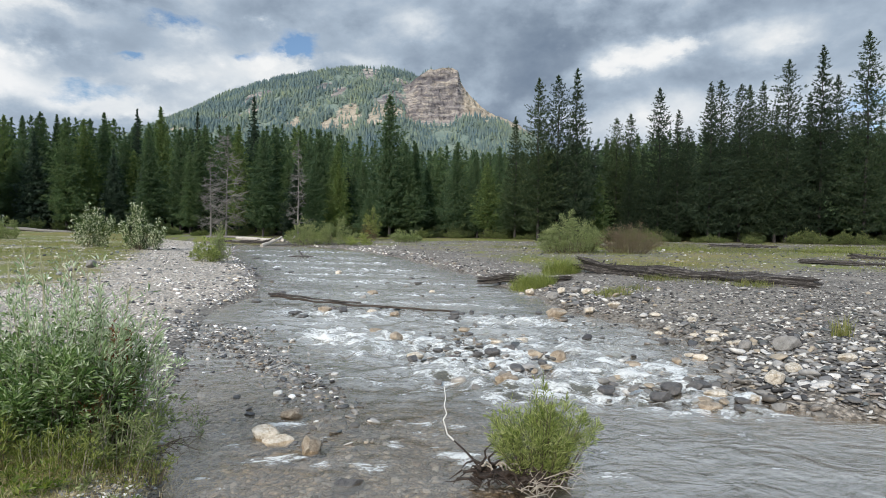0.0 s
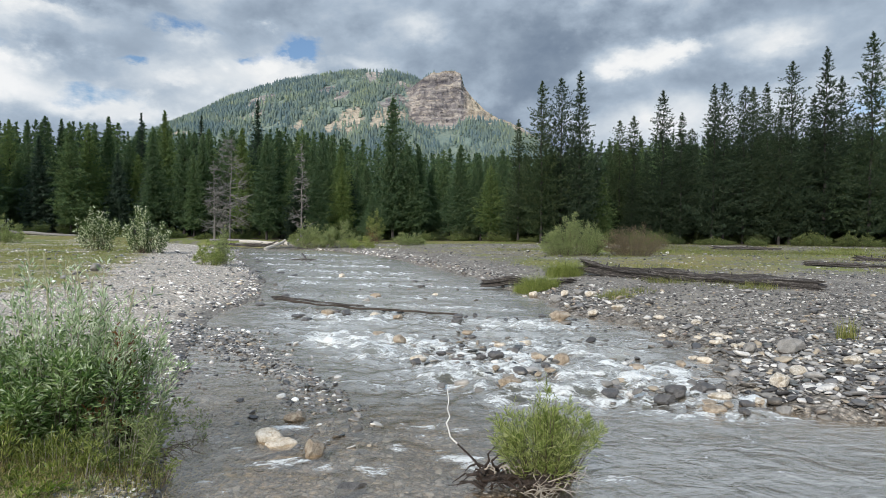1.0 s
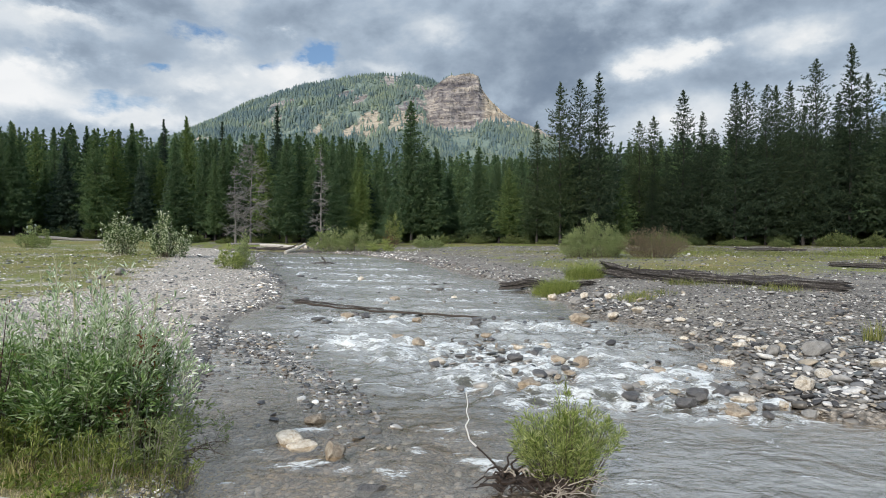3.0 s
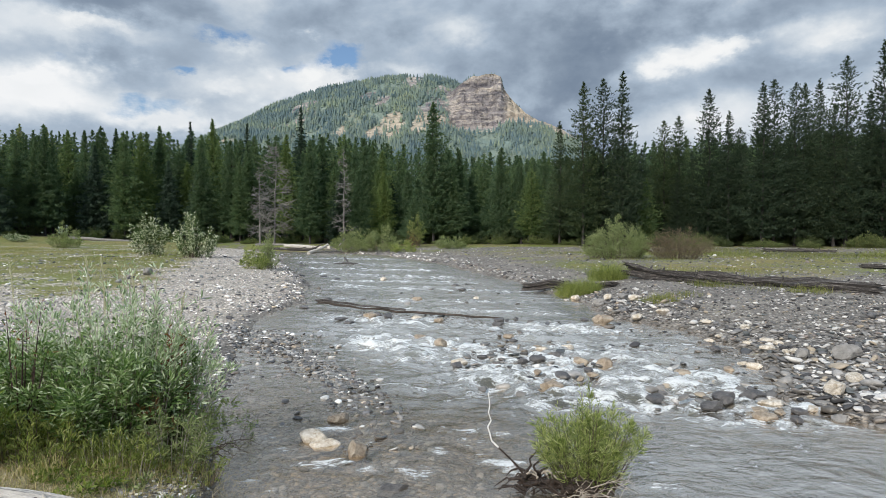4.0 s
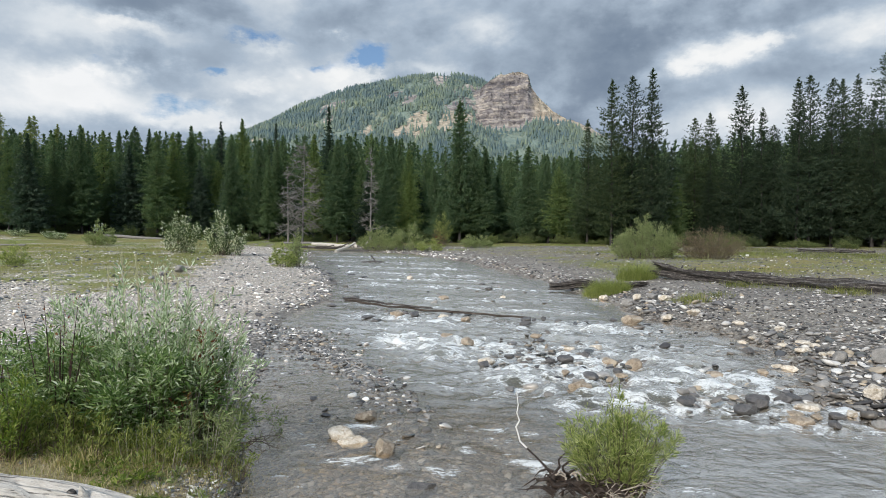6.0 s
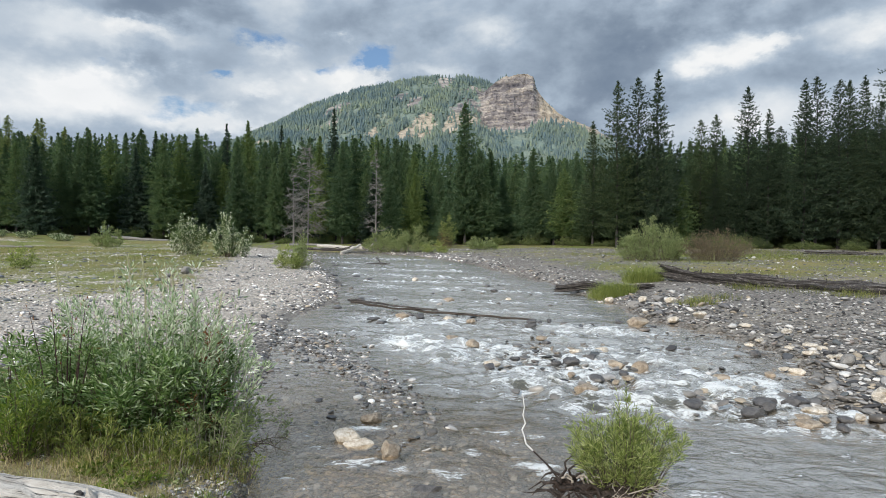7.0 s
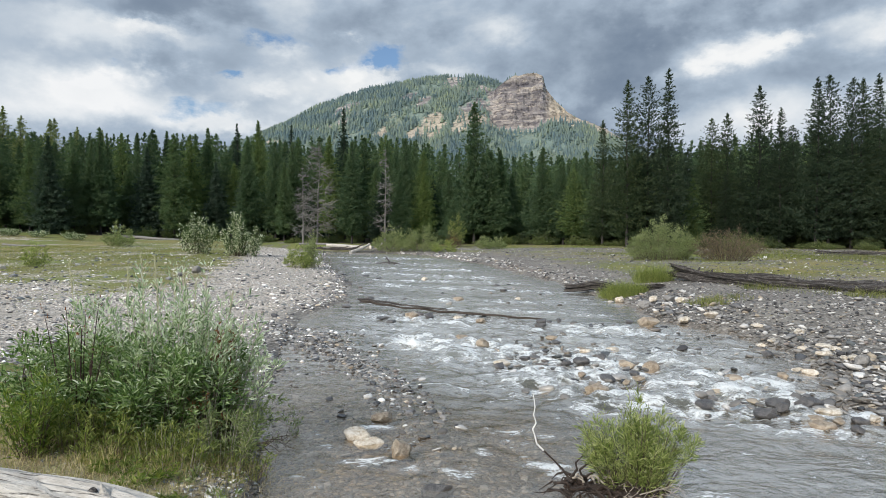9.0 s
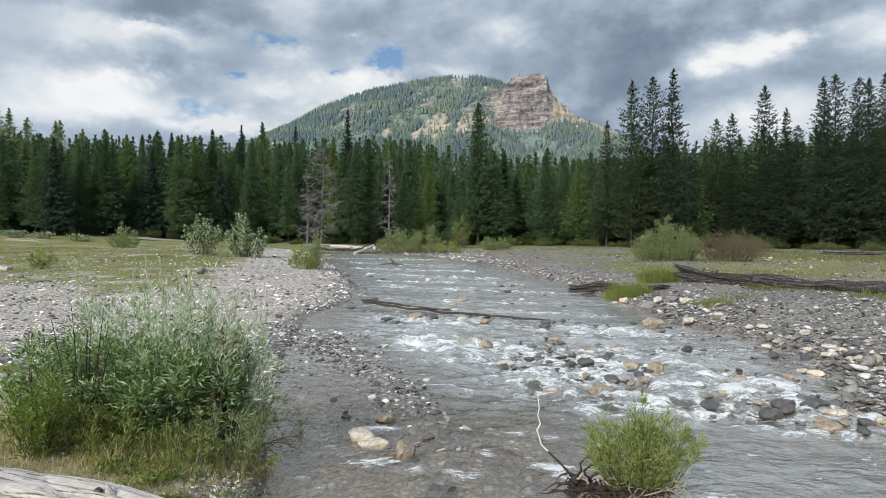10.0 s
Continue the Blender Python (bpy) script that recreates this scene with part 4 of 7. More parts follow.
def conifer_crown(seed, h, r, bare, style, whorls, arms, per_arm, tuft, blades, taper=1.0, narrow=0.17):
    rng = np.random.default_rng(seed)
    centres, sizes, aims, lop = [], [], [], rng.uniform(0, 6.28)
    for k in range(whorls):
        f = k / (whorls - 1)
        z = h * (bare + (1 - bare) * f ** 0.92)
        reach = r * ((1 - f) ** taper * 0.96 + 0.02) * (0.75 + 0.5 * rng.uniform())
        if f < 0.14:
            reach *= 0.55 + 3.0 * f
        count = max(3, int(arms * (1 - 0.5 * f) + rng.uniform(-1, 1)))
        a0 = rng.uniform(0, 6.3)
        for j in range(count):
            if rng.uniform() < (0.22 if style == "airy" else 0.06):
                continue
            a = a0 + 6.283 * j / count + rng.uniform(-0.35, 0.35)
            length = reach * rng.uniform(0.5, 1.2) * (1 + 0.25 * math.sin(a + lop) * math.sin(5 * f + lop))
            zj = z + rng.uniform(-0.5, 0.5) * h / whorls
            tufts = max(3, round(per_arm * min(1.0, 0.5 + 0.7 * length / r)))
            for m in range(tufts):
                t = (m + 0.6 + 0.5 * rng.uniform()) / tufts
                if style == "airy":
                    t = t ** 0.8
                    lift = 0.28 * length * t * t - 0.10 * length * t
                elif style == "spruce":
                    lift = -0.42 * length * t + 0.20 * length * t * t
                else:
                    lift = -0.10 * length * t + 0.16 * length * t * t
                w = 0.16 * length * (1 - 0.4 * t)
                centres.append((math.cos(a) * length * t + rng.normal() * w, math.sin(a) * length * t + rng.normal() * w, zj + lift + rng.normal() * 0.06))
                sizes.append(tuft * (0.6 + 0.55 * (1 - f)))
                aims.append((math.cos(a), math.sin(a), 0.45 if style == "airy" else -0.1))
    # the leader
    for k in range(3):
        centres.append((rng.normal() * 0.04, rng.normal() * 0.04, h * (1 - 0.012 * k)))
        sizes.append(tuft * 0.55)
        aims.append((0, 0, 1))
    return needle_tufts(rng, np.array(centres), np.array(sizes), blades, np.array(aims), narrow)


def trunk_tube(seed, h, girth, sides=7, lean=0.0):
    rnd = random.Random(seed)
    pts = [(rnd.uniform(-1, 1) * 0.012 * h * k / 8 + lean * k / 8, rnd.uniform(-1, 1) * 0.012 * h * k / 8, h * k / 8 - (0.25 if k == 0 else 0)) for k in range(9)]
    radii = [girth * (1.25 if k == 0 else 1) * (1 - 0.93 * k / 8) for k in range(9)]
    return tube(pts, radii, sides, 0.06, seed)


def conifer(name, label, seed, h, r, bare, style, needles, whorls=30, arms=7, per_arm=6, tuft=0.42, blades=4, girth=0.17, taper=1.0, narrow=0.17):
    ob = new(name)
    # the trunk, with a few bare dead twigs on it
    rnd = random.Random(seed + 5)
    v, f = conifer_crown(seed, h, r, bare, style, whorls, arms, per_arm, tuft, blades, taper, narrow)
    part("crown", mesh_of("crown", v, f), needles, ob)
    limbs = Limbs()
    limbs.add_list(*trunk_tube(seed, h * 0.97, girth))
    for k in range(16):
        z, a = h * rnd.uniform(0.1, 0.8), rnd.uniform(0, 6.28)
        ln = r * rnd.uniform(0.35, 0.8) * (1 - 0.6 * z / h)
        limbs.add_list(*tube([(0, 0, z), (math.cos(a) * ln, math.sin(a) * ln, z + ln * 0.1)], [0.03, 0.008], 3, cap=False))
    part("trunk", limbs.mesh("trunk"), BARK, ob)
    return tagged(ob, label, "tree", "conifers along the forest edge")


PROTOS, USED = {}, set()


def stand(kind, x, y, h, spin, sink=0.05):
    """One more tree of a kind, scaled to its height."""
    ob, full = PROTOS[kind]
    k = h / full
    m = Matrix.LocRotScale((x, y, gz(x, y) - sink), Euler((0, 0, spin)), (k * (0.72 + 0.28 / max(k, 0.3)), k * (0.72 + 0.28 / max(k, 0.3)), k))
    if kind in USED:
        return copy_thing(ob, m @ Matrix.Diagonal((*(1 / v for v in ob.scale), 1)))
    USED.add(kind)
    ob.matrix_basis = m
    return ob


PINE_LABEL = "dark green lodgepole pine with a bare grey lower trunk"
for i in range(3):
    PROTOS["airy%d" % i] = (conifer("pine_tree", "tall lodgepole pine with an open, ragged crown", 100 + i, 17.0, (3.0, 2.6, 3.3)[i], 0.07, "airy", SHADED_PINE, 70, 10, 10, 0.33, 7, 0.15, (0.66, 0.74, 0.62)[i], 0.10), 17.0)
for i in range(4):
    PROTOS["pine%d" % i] = (conifer("pine_tree", PINE_LABEL, 200 + i, 14.0, (2.6, 2.2, 2.9, 2.5)[i], 0.10, "pine", PINE, 62, 11, 9, 0.34, 8, 0.14, (0.66, 0.78, 0.6, 0.82)[i], 0.13), 14.0)
for i in range(2):
    PROTOS["spruce%d" % i] = (conifer("spruce_tree", "dark blue-green spruce with drooping branches to the ground", 300 + i, 11.5, 2.7, 0.03, "spruce", SPRUCE, 44, 12, 11, 0.38, 7, 0.15, 0.95), 11.5)
for i in range(2):
    PROTOS["spire%d" % i] = (conifer("fir_tree", "slender dark spire-topped fir", 400 + i, 16.0, 2.3, 0.08, "spruce", SPRUCE, 48, 10, 9, 0.38, 6, 0.15, 1.0, 0.12), 16.0)

for i in range(5):
    PROTOS["back%d" % i] = (conifer("pine_tree", PINE_LABEL, 450 + i, 14.0, (2.6, 2.3, 3.0, 2.5, 2.8)[i], 0.14, "pine", PINE, 52, 10, 7, 0.44, 6, 0.14, (0.6, 0.74, 0.5, 0.66, 0.54)[i], 0.14), 14.0)

for i in range(2):
    PROTOS["pale%d" % i] = (conifer("larch_tree", "soft yellow-green conifer rising behind the forest edge, sunlight put into its pale colour", 480 + i, 16.0, (2.8, 3.2)[i], 0.12, "pine", SUNLIT_PINE, 56, 10, 8, 0.38, 7, 0.15, (0.8, 0.65)[i], 0.12), 16.0)
RIGHT_PINES = [(35.9, 52, 17.9), (33.9, 55, 17.6), (31.4, 56, 16.6), (37.2, 58, 15.7), (31.2, 60, 15.6), (27.6, 57, 14.6), (28.9, 58, 14.7), (23.9, 55, 14.3), (25.3, 56, 14.7), (21.1, 60, 14.8), (22.2, 58, 12.4),
               (17.5, 62, 12.3), (18.9, 62, 12.7), (12.6, 58, 16.2), (11.2, 60, 16.0), (9.0, 58, 15.2), (7.5, 64, 12.7), (24.0, 60, 11.2), (30.4, 56, 12.4), (34.0, 57, 13.9), (37.4, 56, 11.9), (40.5, 53, 16.4), (43.5, 56, 16.0)]
BACK_FIRS = [(-6.0, 68, 15.7), (-23.2, 75, 16.8), (-30.1, 75, 14.7), (-40.6, 88, 17.7), (-44.0, 88, 17.2), (-44.3, 80, 15.3), (-45.0, 78, 14.1), (-53.0, 84, 15.0), (-54.0, 82, 15.0), (-59.1, 86, 15.1)]
FRONT_PINES = [(1.6, 70, 11.0), (-18.9, 64, 10.9), (-4.2, 69, 10.5), (-11.3, 66, 7.9), (-7.0, 58, 4.8), (-13.6, 64, 7.7), (6.6, 72, 10.7), (3.9, 70, 8.8)]
LEFT_PINES = [(-63.9, 84, 15.6), (-53.6, 66, 10.8)]
PALE_TREES = [(-73.5, 77, 17.6), (-70.6, 77, 16.2), (-67.0, 78, 15.8), (-76.5, 90, 18.4), (-72.4, 90, 16.9), (-80.5, 82, 19.6), (-66.5, 88, 15.9)]
SPRUCES = [(-54.4, 63, 11.1), (-48.2, 72, 11.2), (-39.9, 74, 9.9)]
rnd = random.Random(7)
standing = []
for n, (x, y, h) in enumerate(RIGHT_PINES):
    stand("airy%d" % (n % 3), x, y, h, rnd.uniform(0, 6.28))
    standing.append((x, y))
for n, (x, y, h) in enumerate(BACK_FIRS):
    stand("spire%d" % (n % 2) if n in (1, 2, 4) else "pine%d" % (n % 4), x, y, h, rnd.uniform(0, 6.28))
    standing.append((x, y))
for n, (x, y, h) in enumerate(PALE_TREES):
    stand("pale%d" % (n % 2), x, y, h, rnd.uniform(0, 6.28))
    standing.append((x, y))
for n, (x, y, h) in enumerate(FRONT_PINES + LEFT_PINES):
    stand("pine%d" % (n % 4), x, y, h, rnd.uniform(0, 6.28))
    standing.append((x, y))
for n, (x, y, h) in enumerate(SPRUCES):
    stand("spruce%d" % (n % 2), x, y, h, rnd.uniform(0, 6.28))
    standing.append((x, y))


def edge_y(x):
    """Where the forest begins."""
    return float(np.interp(x, EDGE_X, EDGE_Y))


def skyline(x, y):
    """Height of the canopy for a tree at this place."""
    u = x / y
    v = float(np.interp(u, (-1.2, -0.95, -0.88, -0.82, -0.72, -0.51, -0.41, -0.26, -0.21, -0.15, -0.05, 0.07, 0.11, 0.2, 0.3, 0.45, 0.7, 1.0), (0.20, 0.193, 0.188, 0.184, 0.18, 0.176, 0.17, 0.17, 0.165, 0.152, 0.142, 0.128, 0.128, 0.144, 0.158, 0.165, 0.18, 0.19)))
    return v * y + EYE - gz(x, y)


count = 0
while count < 350:
    x = rnd.uniform(-100, 66) if count < 250 else rnd.uniform(4, 62)
    y = edge_y(x) + 26 * rnd.random() ** 1.5
    if any((x - a) ** 2 + (y - b) ** 2 < 3.2 for a, b in standing):
        continue
    standing.append((x, y))
    h = skyline(x, y) * (1 - 0.36 * rnd.random() ** 1.6)
    deep = y - edge_y(x) > 7 or count >= 250
    if count >= 250:
        h *= 0.9
    kind = "airy%d" % rnd.randrange(3) if x > 10 and rnd.random() < 0.3 else ("spruce%d" % rnd.randrange(2) if rnd.random() < 0.1 else "pine%d" % rnd.randrange(4))
    if deep and kind[0] != "a":
        kind = "back%d" % rnd.randrange(5)
    stand(kind, x, y, h * (0.7 if kind[0] == "s" else 1), rnd.uniform(0, 6.28))
    count += 1


def build_forest():
    """The depth of the forest behind its edge."""
    rng = np.random.default_rng(9)
    crowns, trunks = Soup(), Limbs()
    pool = [conifer_crown(500 + k, 14.0, 2.4, 0.14, "pine", 28, 7, 4, 0.66, 4, (0.55, 0.7, 0.85)[k % 3], 0.24) for k in range(6)]
    n = 0
    while n < 560:
        x = rng.uniform(-150, 100)
        y = edge_y(x) + 22 + 60 * rng.uniform()
        if abs(x / y) > 1.35:
            continue
        h = skyline(x, y) * rng.uniform(0.80, 1.0)
        k = h / 14.0
        v, f = pool[n % 6]
        a = rng.uniform(0, 6.28)
        c, s = math.cos(a), math.sin(a)
        z0 = gz(x, y)
        w = np.stack(((v[:, 0] * c - v[:, 1] * s) * (0.6 + 0.4 * k) + x, (v[:, 0] * s + v[:, 1] * c) * (0.6 + 0.4 * k) + y, v[:, 2] * k + z0), 1)
        crowns.add(w, f)
        trunks.add_list(*tube([(x, y, z0 - 0.3), (x, y, z0 + h * 0.9)], [0.15, 0.03], 5, cap=False))
        n += 1
    # young growth that closes the view between the trunks
    for k in range(330):
        x = rng.uniform(-125, -8) if k < 250 else rng.uniform(-8, 80)
        y = edge_y(x) + rng.uniform(8, 50)
        v, f = pool[k % 6]
        q = rng.uniform(0.16, 0.36)
        crowns.add(v * np.array((q * 1.9, q * 1.9, q)) + np.array((x, y, gz(x, y) - 0.3)), f)
    wood = new("forest")
    part("foliage", crowns.mesh("foliage"), PINE, wood)
    part("trunks", trunks.mesh("trunks"), BARK, wood)
    tagged(wood, "dense dark pine forest standing behind the river flat", "forest", kind="stuff")


build_forest()


def snag(x, y, h, seed, spread):
    """A dead standing tree with bare limbs."""
    r = random.Random(seed)
    ob = new("dead_tree")
    part("trunk", mesh_of("trunk", *trunk_tube(seed, h, 0.10, 7, 0.25)), SNAG_WOOD, ob)
    for _ in range(46 + int(12 * spread)):
        limbs = Limbs()
        z = h * r.uniform(0.12, 0.97)
        a, ln = r.uniform(0, 6.28), spread * (1.05 - z / h) ** 0.6 * r.uniform(0.2, 0.85)
        dx, dy = math.cos(a) * ln, math.sin(a) * ln
        pts = [(0.25 * z / h, 0, z), (dx * 0.5, dy * 0.5, z + r.uniform(-0.3, 0.3) * ln), (dx, dy, z + r.uniform(-0.7, 0.75) * ln)]
        limbs.add_list(*tube(pts, [0.032, 0.024, 0.010], 4, cap=False))
        for m in range(8):
            b = a + r.uniform(-1.3, 1.3)
            s = ln * r.uniform(0.3, 0.75)
            limbs.add_list(*tube([pts[1], (pts[1][0] + math.cos(b) * s, pts[1][1] + math.sin(b) * s, pts[1][2] + r.uniform(-0.6, 0.6) * s)], [0.022, 0.008], 3, cap=False))
        part("branch", limbs.mesh("branch"), SNAG_WOOD, ob)
    ob.matrix_basis = pose(x, y, gz(x, y), 0, 0, seed * 40)
    return tagged(ob, "bare grey dead pine at the forest edge", "dead tree", "dead trees at the forest edge")


for n, (x, y, h) in enumerate([(-22.6, 63.5, 10.8), (-15.0, 63.0, 10.3), (-23.8, 62.5, 8.3)]):
    snag(x, y, h, n + 1, (3.7, 1.9, 2.2)[n])


# ---------------------------------------------------------------- driftwood
def fallen_log(name, label, a, b, ra, rb, wood, seed=0, sag=0.0, crack=0.10, stubs=3, splinter=0.25, wander=0.0):
    """A tree trunk lying from a to b, its ends broken, its skin cracked along the grain, with stubs of limbs."""
    r = random.Random(seed)
    a, b = Vector(a), Vector(b)
    length = (b - a).length
    turn = (b - a).to_track_quat("Z", "Y").to_matrix().to_4x4()
    down = turn.to_3x3().inverted() @ Vector((0, 0, -1))
    sides, rows = 34, max(16, int(length * 9))
    phase = [r.uniform(-1, 1) for _ in range(sides)]
    deep = [r.random() < 0.22 for _ in range(sides)]
    verts, faces = [], []
    for i in range(rows + 1):
        t = i / rows
        p = Vector((0.34 * ra * math.sin(t * 7 + seed), 0.26 * ra * math.sin(t * 5 + 2 * seed), t * length)) + down * (sag * math.sin(math.pi * t) + wander * noise.noise(Vector((t * length * 0.8, seed, 1)))) + Vector((wander * noise.noise(Vector((t * length * 0.7, seed, 9))), wander * 0.6 * noise.noise(Vector((t * length * 1.9, seed, 3))), 0))
        rad = (ra + (rb - ra) * t) * (1 + 0.22 * noise.noise(Vector((t * length * 1.1, seed * 3.1, 0))) + 0.25 * noise.noise(Vector((t * length * 0.45, seed * 1.7, 4))))
        for k in range(sides):
            th = 2 * math.pi * k / sides
            c, n = math.cos(th), math.sin(th)
            groove = 1 + 0.35 * crack * phase[k] + crack * 1.5 * noise.noise(Vector((c * 1.9, n * 1.9, t * length * 0.7 + seed)))
            if deep[k] and noise.noise(Vector((k * 1.7, t * length * 0.9, seed + 5))) > -0.1:
                groove -= crack * 1.1
            q = p + Vector((c, n, 0)) * rad * groove
            if i == 0:
                q.z -= splinter * rad * (0.6 + phase[k])
            if i == rows:
                q.z += splinter * rad * (0.6 + phase[(k * 7) % sides])
            verts.append(tuple(q))
    for i in range(rows):
        for k in range(sides):
            u, v = i * sides + k, i * sides + (k + 1) % sides
            faces.append((u, v, v + sides, u + sides))
    for row, first in ((0, True), (rows, False)):
        c = len(verts)
        verts.append((0, 0, -0.05 * ra if first else length + 0.05 * rb))
        for k in range(sides):
            u, v = row * sides + k, row * sides + (k + 1) % sides
            faces.append((c, v, u) if first else (c, u, v))
    ob = new(name)
    ob.matrix_basis = Matrix.Translation(a) @ turn
    part("bole", mesh_of("bole", verts, faces), wood, ob)
    for k in range(stubs):
        t, out = r.uniform(0.1, 0.9), -down
        out = (out + Vector((r.uniform(-1, 1), r.uniform(-1, 1), r.uniform(-0.6, 0.6)))).normalized()
        p = Vector((0, 0, t * length))
        ln = r.uniform(0.25, 0.9) * ra
        v, f = tube([tuple(p + out * ra * 0.6), tuple(p + out * (ra + ln * 0.5) + Vector((0, 0, 0.1 * ln))), tuple(p + out * (ra + ln))], [ra * 0.22, ra * 0.15, ra * 0.05], 7, 0.2, seed + k)
        part("branch_stub", mesh_of("branch_stub", v, f), wood, ob)
    return tagged(ob, label, "log")


def lie(x, y, r):
    return (x, y, gz(x, y) + r * 0.72)


fallen_log("fallen_log", "long weathered dark log lying on the gravel bar", lie(5.3, 20.2, 0.14), lie(9.0, 15.1, 0.16), 0.15, 0.20, DARK_WOOD, 3, 0.02, 0.4, 9, 1.6, 0.05)
fallen_log("fallen_log", "split dark log end beside the long log", (4.9, 20.3, gz(4.9, 20.3) + 0.3), lie(6.4, 18.0, 0.1), 0.17, 0.09, DARK_WOOD, 5, 0.02, 0.5, 5, 2.4)
fallen_log("fallen_log", "dark half-buried log under the grassy bank edge", (1.35, 19.5, 0.36), (3.7, 18.75, 0.44), 0.10, 0.13, DARK_WOOD, 6, 0.0, 0.5, 9, 2.2, 0.12)
fallen_log("stream_log", "thin dark pole lying across the stream", (-4.25, 15.1, 0.29), (0.25, 13.15, 0.20), 0.027, 0.018, BROWN_POLE, 8, 0.04, 0.16, 7, 1.4, 0.05)
fallen_log("stream_log", "short dark broken pole beside the long pole", (-4.35, 15.25, 0.32), (-1.9, 14.0, 0.27), 0.026, 0.02, DARK_WOOD, 38, 0.0, 0.2, 4, 1.6, 0.05)
fallen_log("stream_log", "dark forked branch stranded in the upper stream", (-8.9, 35.2, 0.36), (-7.4, 34.6, 0.42), 0.05, 0.03, DARK_WOOD, 39, 0.0, 0.2, 6, 1.0, 0.1)
fallen_log("stream_log", "dark broken branch sticking up from the upper stream", (-8.0, 35.0, 0.3), (-8.3, 35.1, 0.75), 0.05, 0.03, DARK_WOOD, 40, 0.0, 0.2, 3, 1.0, 0.02)
near_log = fallen_log("drift_log", "silvery bleached log lying in the grass by the shrub", (-4.2, 2.85, 0.62), (-1.30, 2.58, 0.46), 0.21, 0.18, GREY_WOOD, 9, 0.0, 0.10, 1, 0.6)
to_log = near_log.matrix_basis.inverted()
for name, wood, path, girth in (("knot", DARK_WOOD, [(-2.145, 2.72, 0.62), (-2.14, 2.71, 0.685), (-2.132, 2.70, 0.712)], [0.034, 0.03, 0.012]), ("broken_spur", GREY_WOOD, [(-2.06, 2.72, 0.58), (-2.07, 2.71, 0.67), (-2.09, 2.70, 0.735)], [0.07, 0.034, 0.004])):
    part(name, mesh_of(name, *tube([tuple(to_log @ Vector(p)) for p in path], girth, 9, 0.25, 12)), wood, near_log, "dark round knot on the log" if name == "knot" else "short broken limb spur")
fallen_log("drift_log", "pale bleached log in the jam at the bend", (-18.3, 54.1, 1.12), (-13.6, 52.4, 1.0), 0.13, 0.17, GREY_WOOD, 10, 0.0, 0.06, 2)
fallen_log("drift_log", "pale log tilted into the stream at the jam", (-13.9, 52.6, 1.25), (-14.9, 50.2, 0.55), 0.12, 0.14, GREY_WOOD, 11, 0.0, 0.06, 1)
fallen_log("drift_log", "thin grey pole across the log jam", (-16.5, 53.6, 1.0), (-12.4, 52.0, 0.85), 0.07, 0.05, SNAG_WOOD, 31, 0.0, 0.1, 4)
fallen_log("drift_log", "dark broken log under the log jam", (-20.6, 55.0, 0.85), (-15.2, 53.4, 0.8), 0.14, 0.1, DARK_WOOD, 32, 0.0, 0.2, 4)
fallen_log("drift_log", "short bleached log propped on the jam", (-13.4, 52.9, 0.8), (-12.5, 51.4, 1.35), 0.09, 0.06, GREY_WOOD, 33, 0.0, 0.1, 3)
fallen_log("drift_log", "thin dark branch lying over the jam", (-11.8, 51.6, 0.75), (-13.6, 53.0, 1.4), 0.05, 0.03, DARK_WOOD, 34, 0.0, 0.1, 5)
jam = random.Random(57)
for k in range(9):
    x, y, a = -15.2 + jam.uniform(-3.4, 2.6), 52.9 + jam.uniform(-1.2, 1.4), jam.uniform(-0.9, 0.5)
    reach = jam.uniform(0.8, 2.2)
    fallen_log("drift_log", "short dark broken branch in the log jam", (x, y, 0.75 + jam.uniform(0, 0.2)), (x + reach * math.cos(a), y + reach * math.sin(a), 0.8 + jam.uniform(0, 0.55)), 0.07, 0.035, DARK_WOOD if k % 3 else SNAG_WOOD, 60 + k, 0.0, 0.2, 3, 1.2, 0.05)
fallen_log("drift_log", "grey log stranded behind the jam", (-22.5, 58.0, 1.2), (-17.5, 57.0, 1.15), 0.11, 0.09, SNAG_WOOD, 12, 0.0, 0.08, 2)
fallen_log("drift_log", "grey log stranded at the edge of the forest", lie(-46, 64, 0.16), lie(-38.5, 64, 0.12), 0.17, 0.12, SNAG_WOOD, 13, 0.0, 0.08, 2)
fallen_log("drift_log", "pale drift log stranded on the cobbles", lie(-46, 48, 0.08), lie(-40.5, 46.5, 0.08), 0.09, 0.07, SNAG_WOOD, 14, 0.0, 0.08, 2)
fallen_log("drift_log", "grey drift log lying in the meadow", lie(19.2, 43.5, 0.15), lie(22.6, 41.5, 0.1), 0.15, 0.09, DARK_WOOD, 15, 0.04, 0.4, 5, 1.6)
fallen_log("drift_log", "dark grey log half hidden in the meadow", lie(14.7, 24.8, 0.10), lie(18.6, 20.6, 0.12), 0.09, 0.12, DARK_WOOD, 16, 0.04, 0.4, 5, 1.6)
fallen_log("drift_log", "short dark log lying in the meadow", lie(19.6, 29.0, 0.12), lie(21.6, 27.6, 0.12), 0.13, 0.1, DARK_WOOD, 17, 0.04, 0.4, 5, 1.6)
fallen_log("drift_log", "short grey log on the gravel shore", lie(-8.2, 38.5, 0.1), lie(-6.6, 38.0, 0.1), 0.1, 0.07, DARK_WOOD, 18, 0.0, 0.1, 4)
fallen_log("drift_log", "pale stranded log on the cobble flat", lie(-22.6, 22.3, 0.14), lie(-19.8, 20.6, 0.1), 0.15, 0.1, GREY_WOOD, 19, 0.0, 0.08, 1)


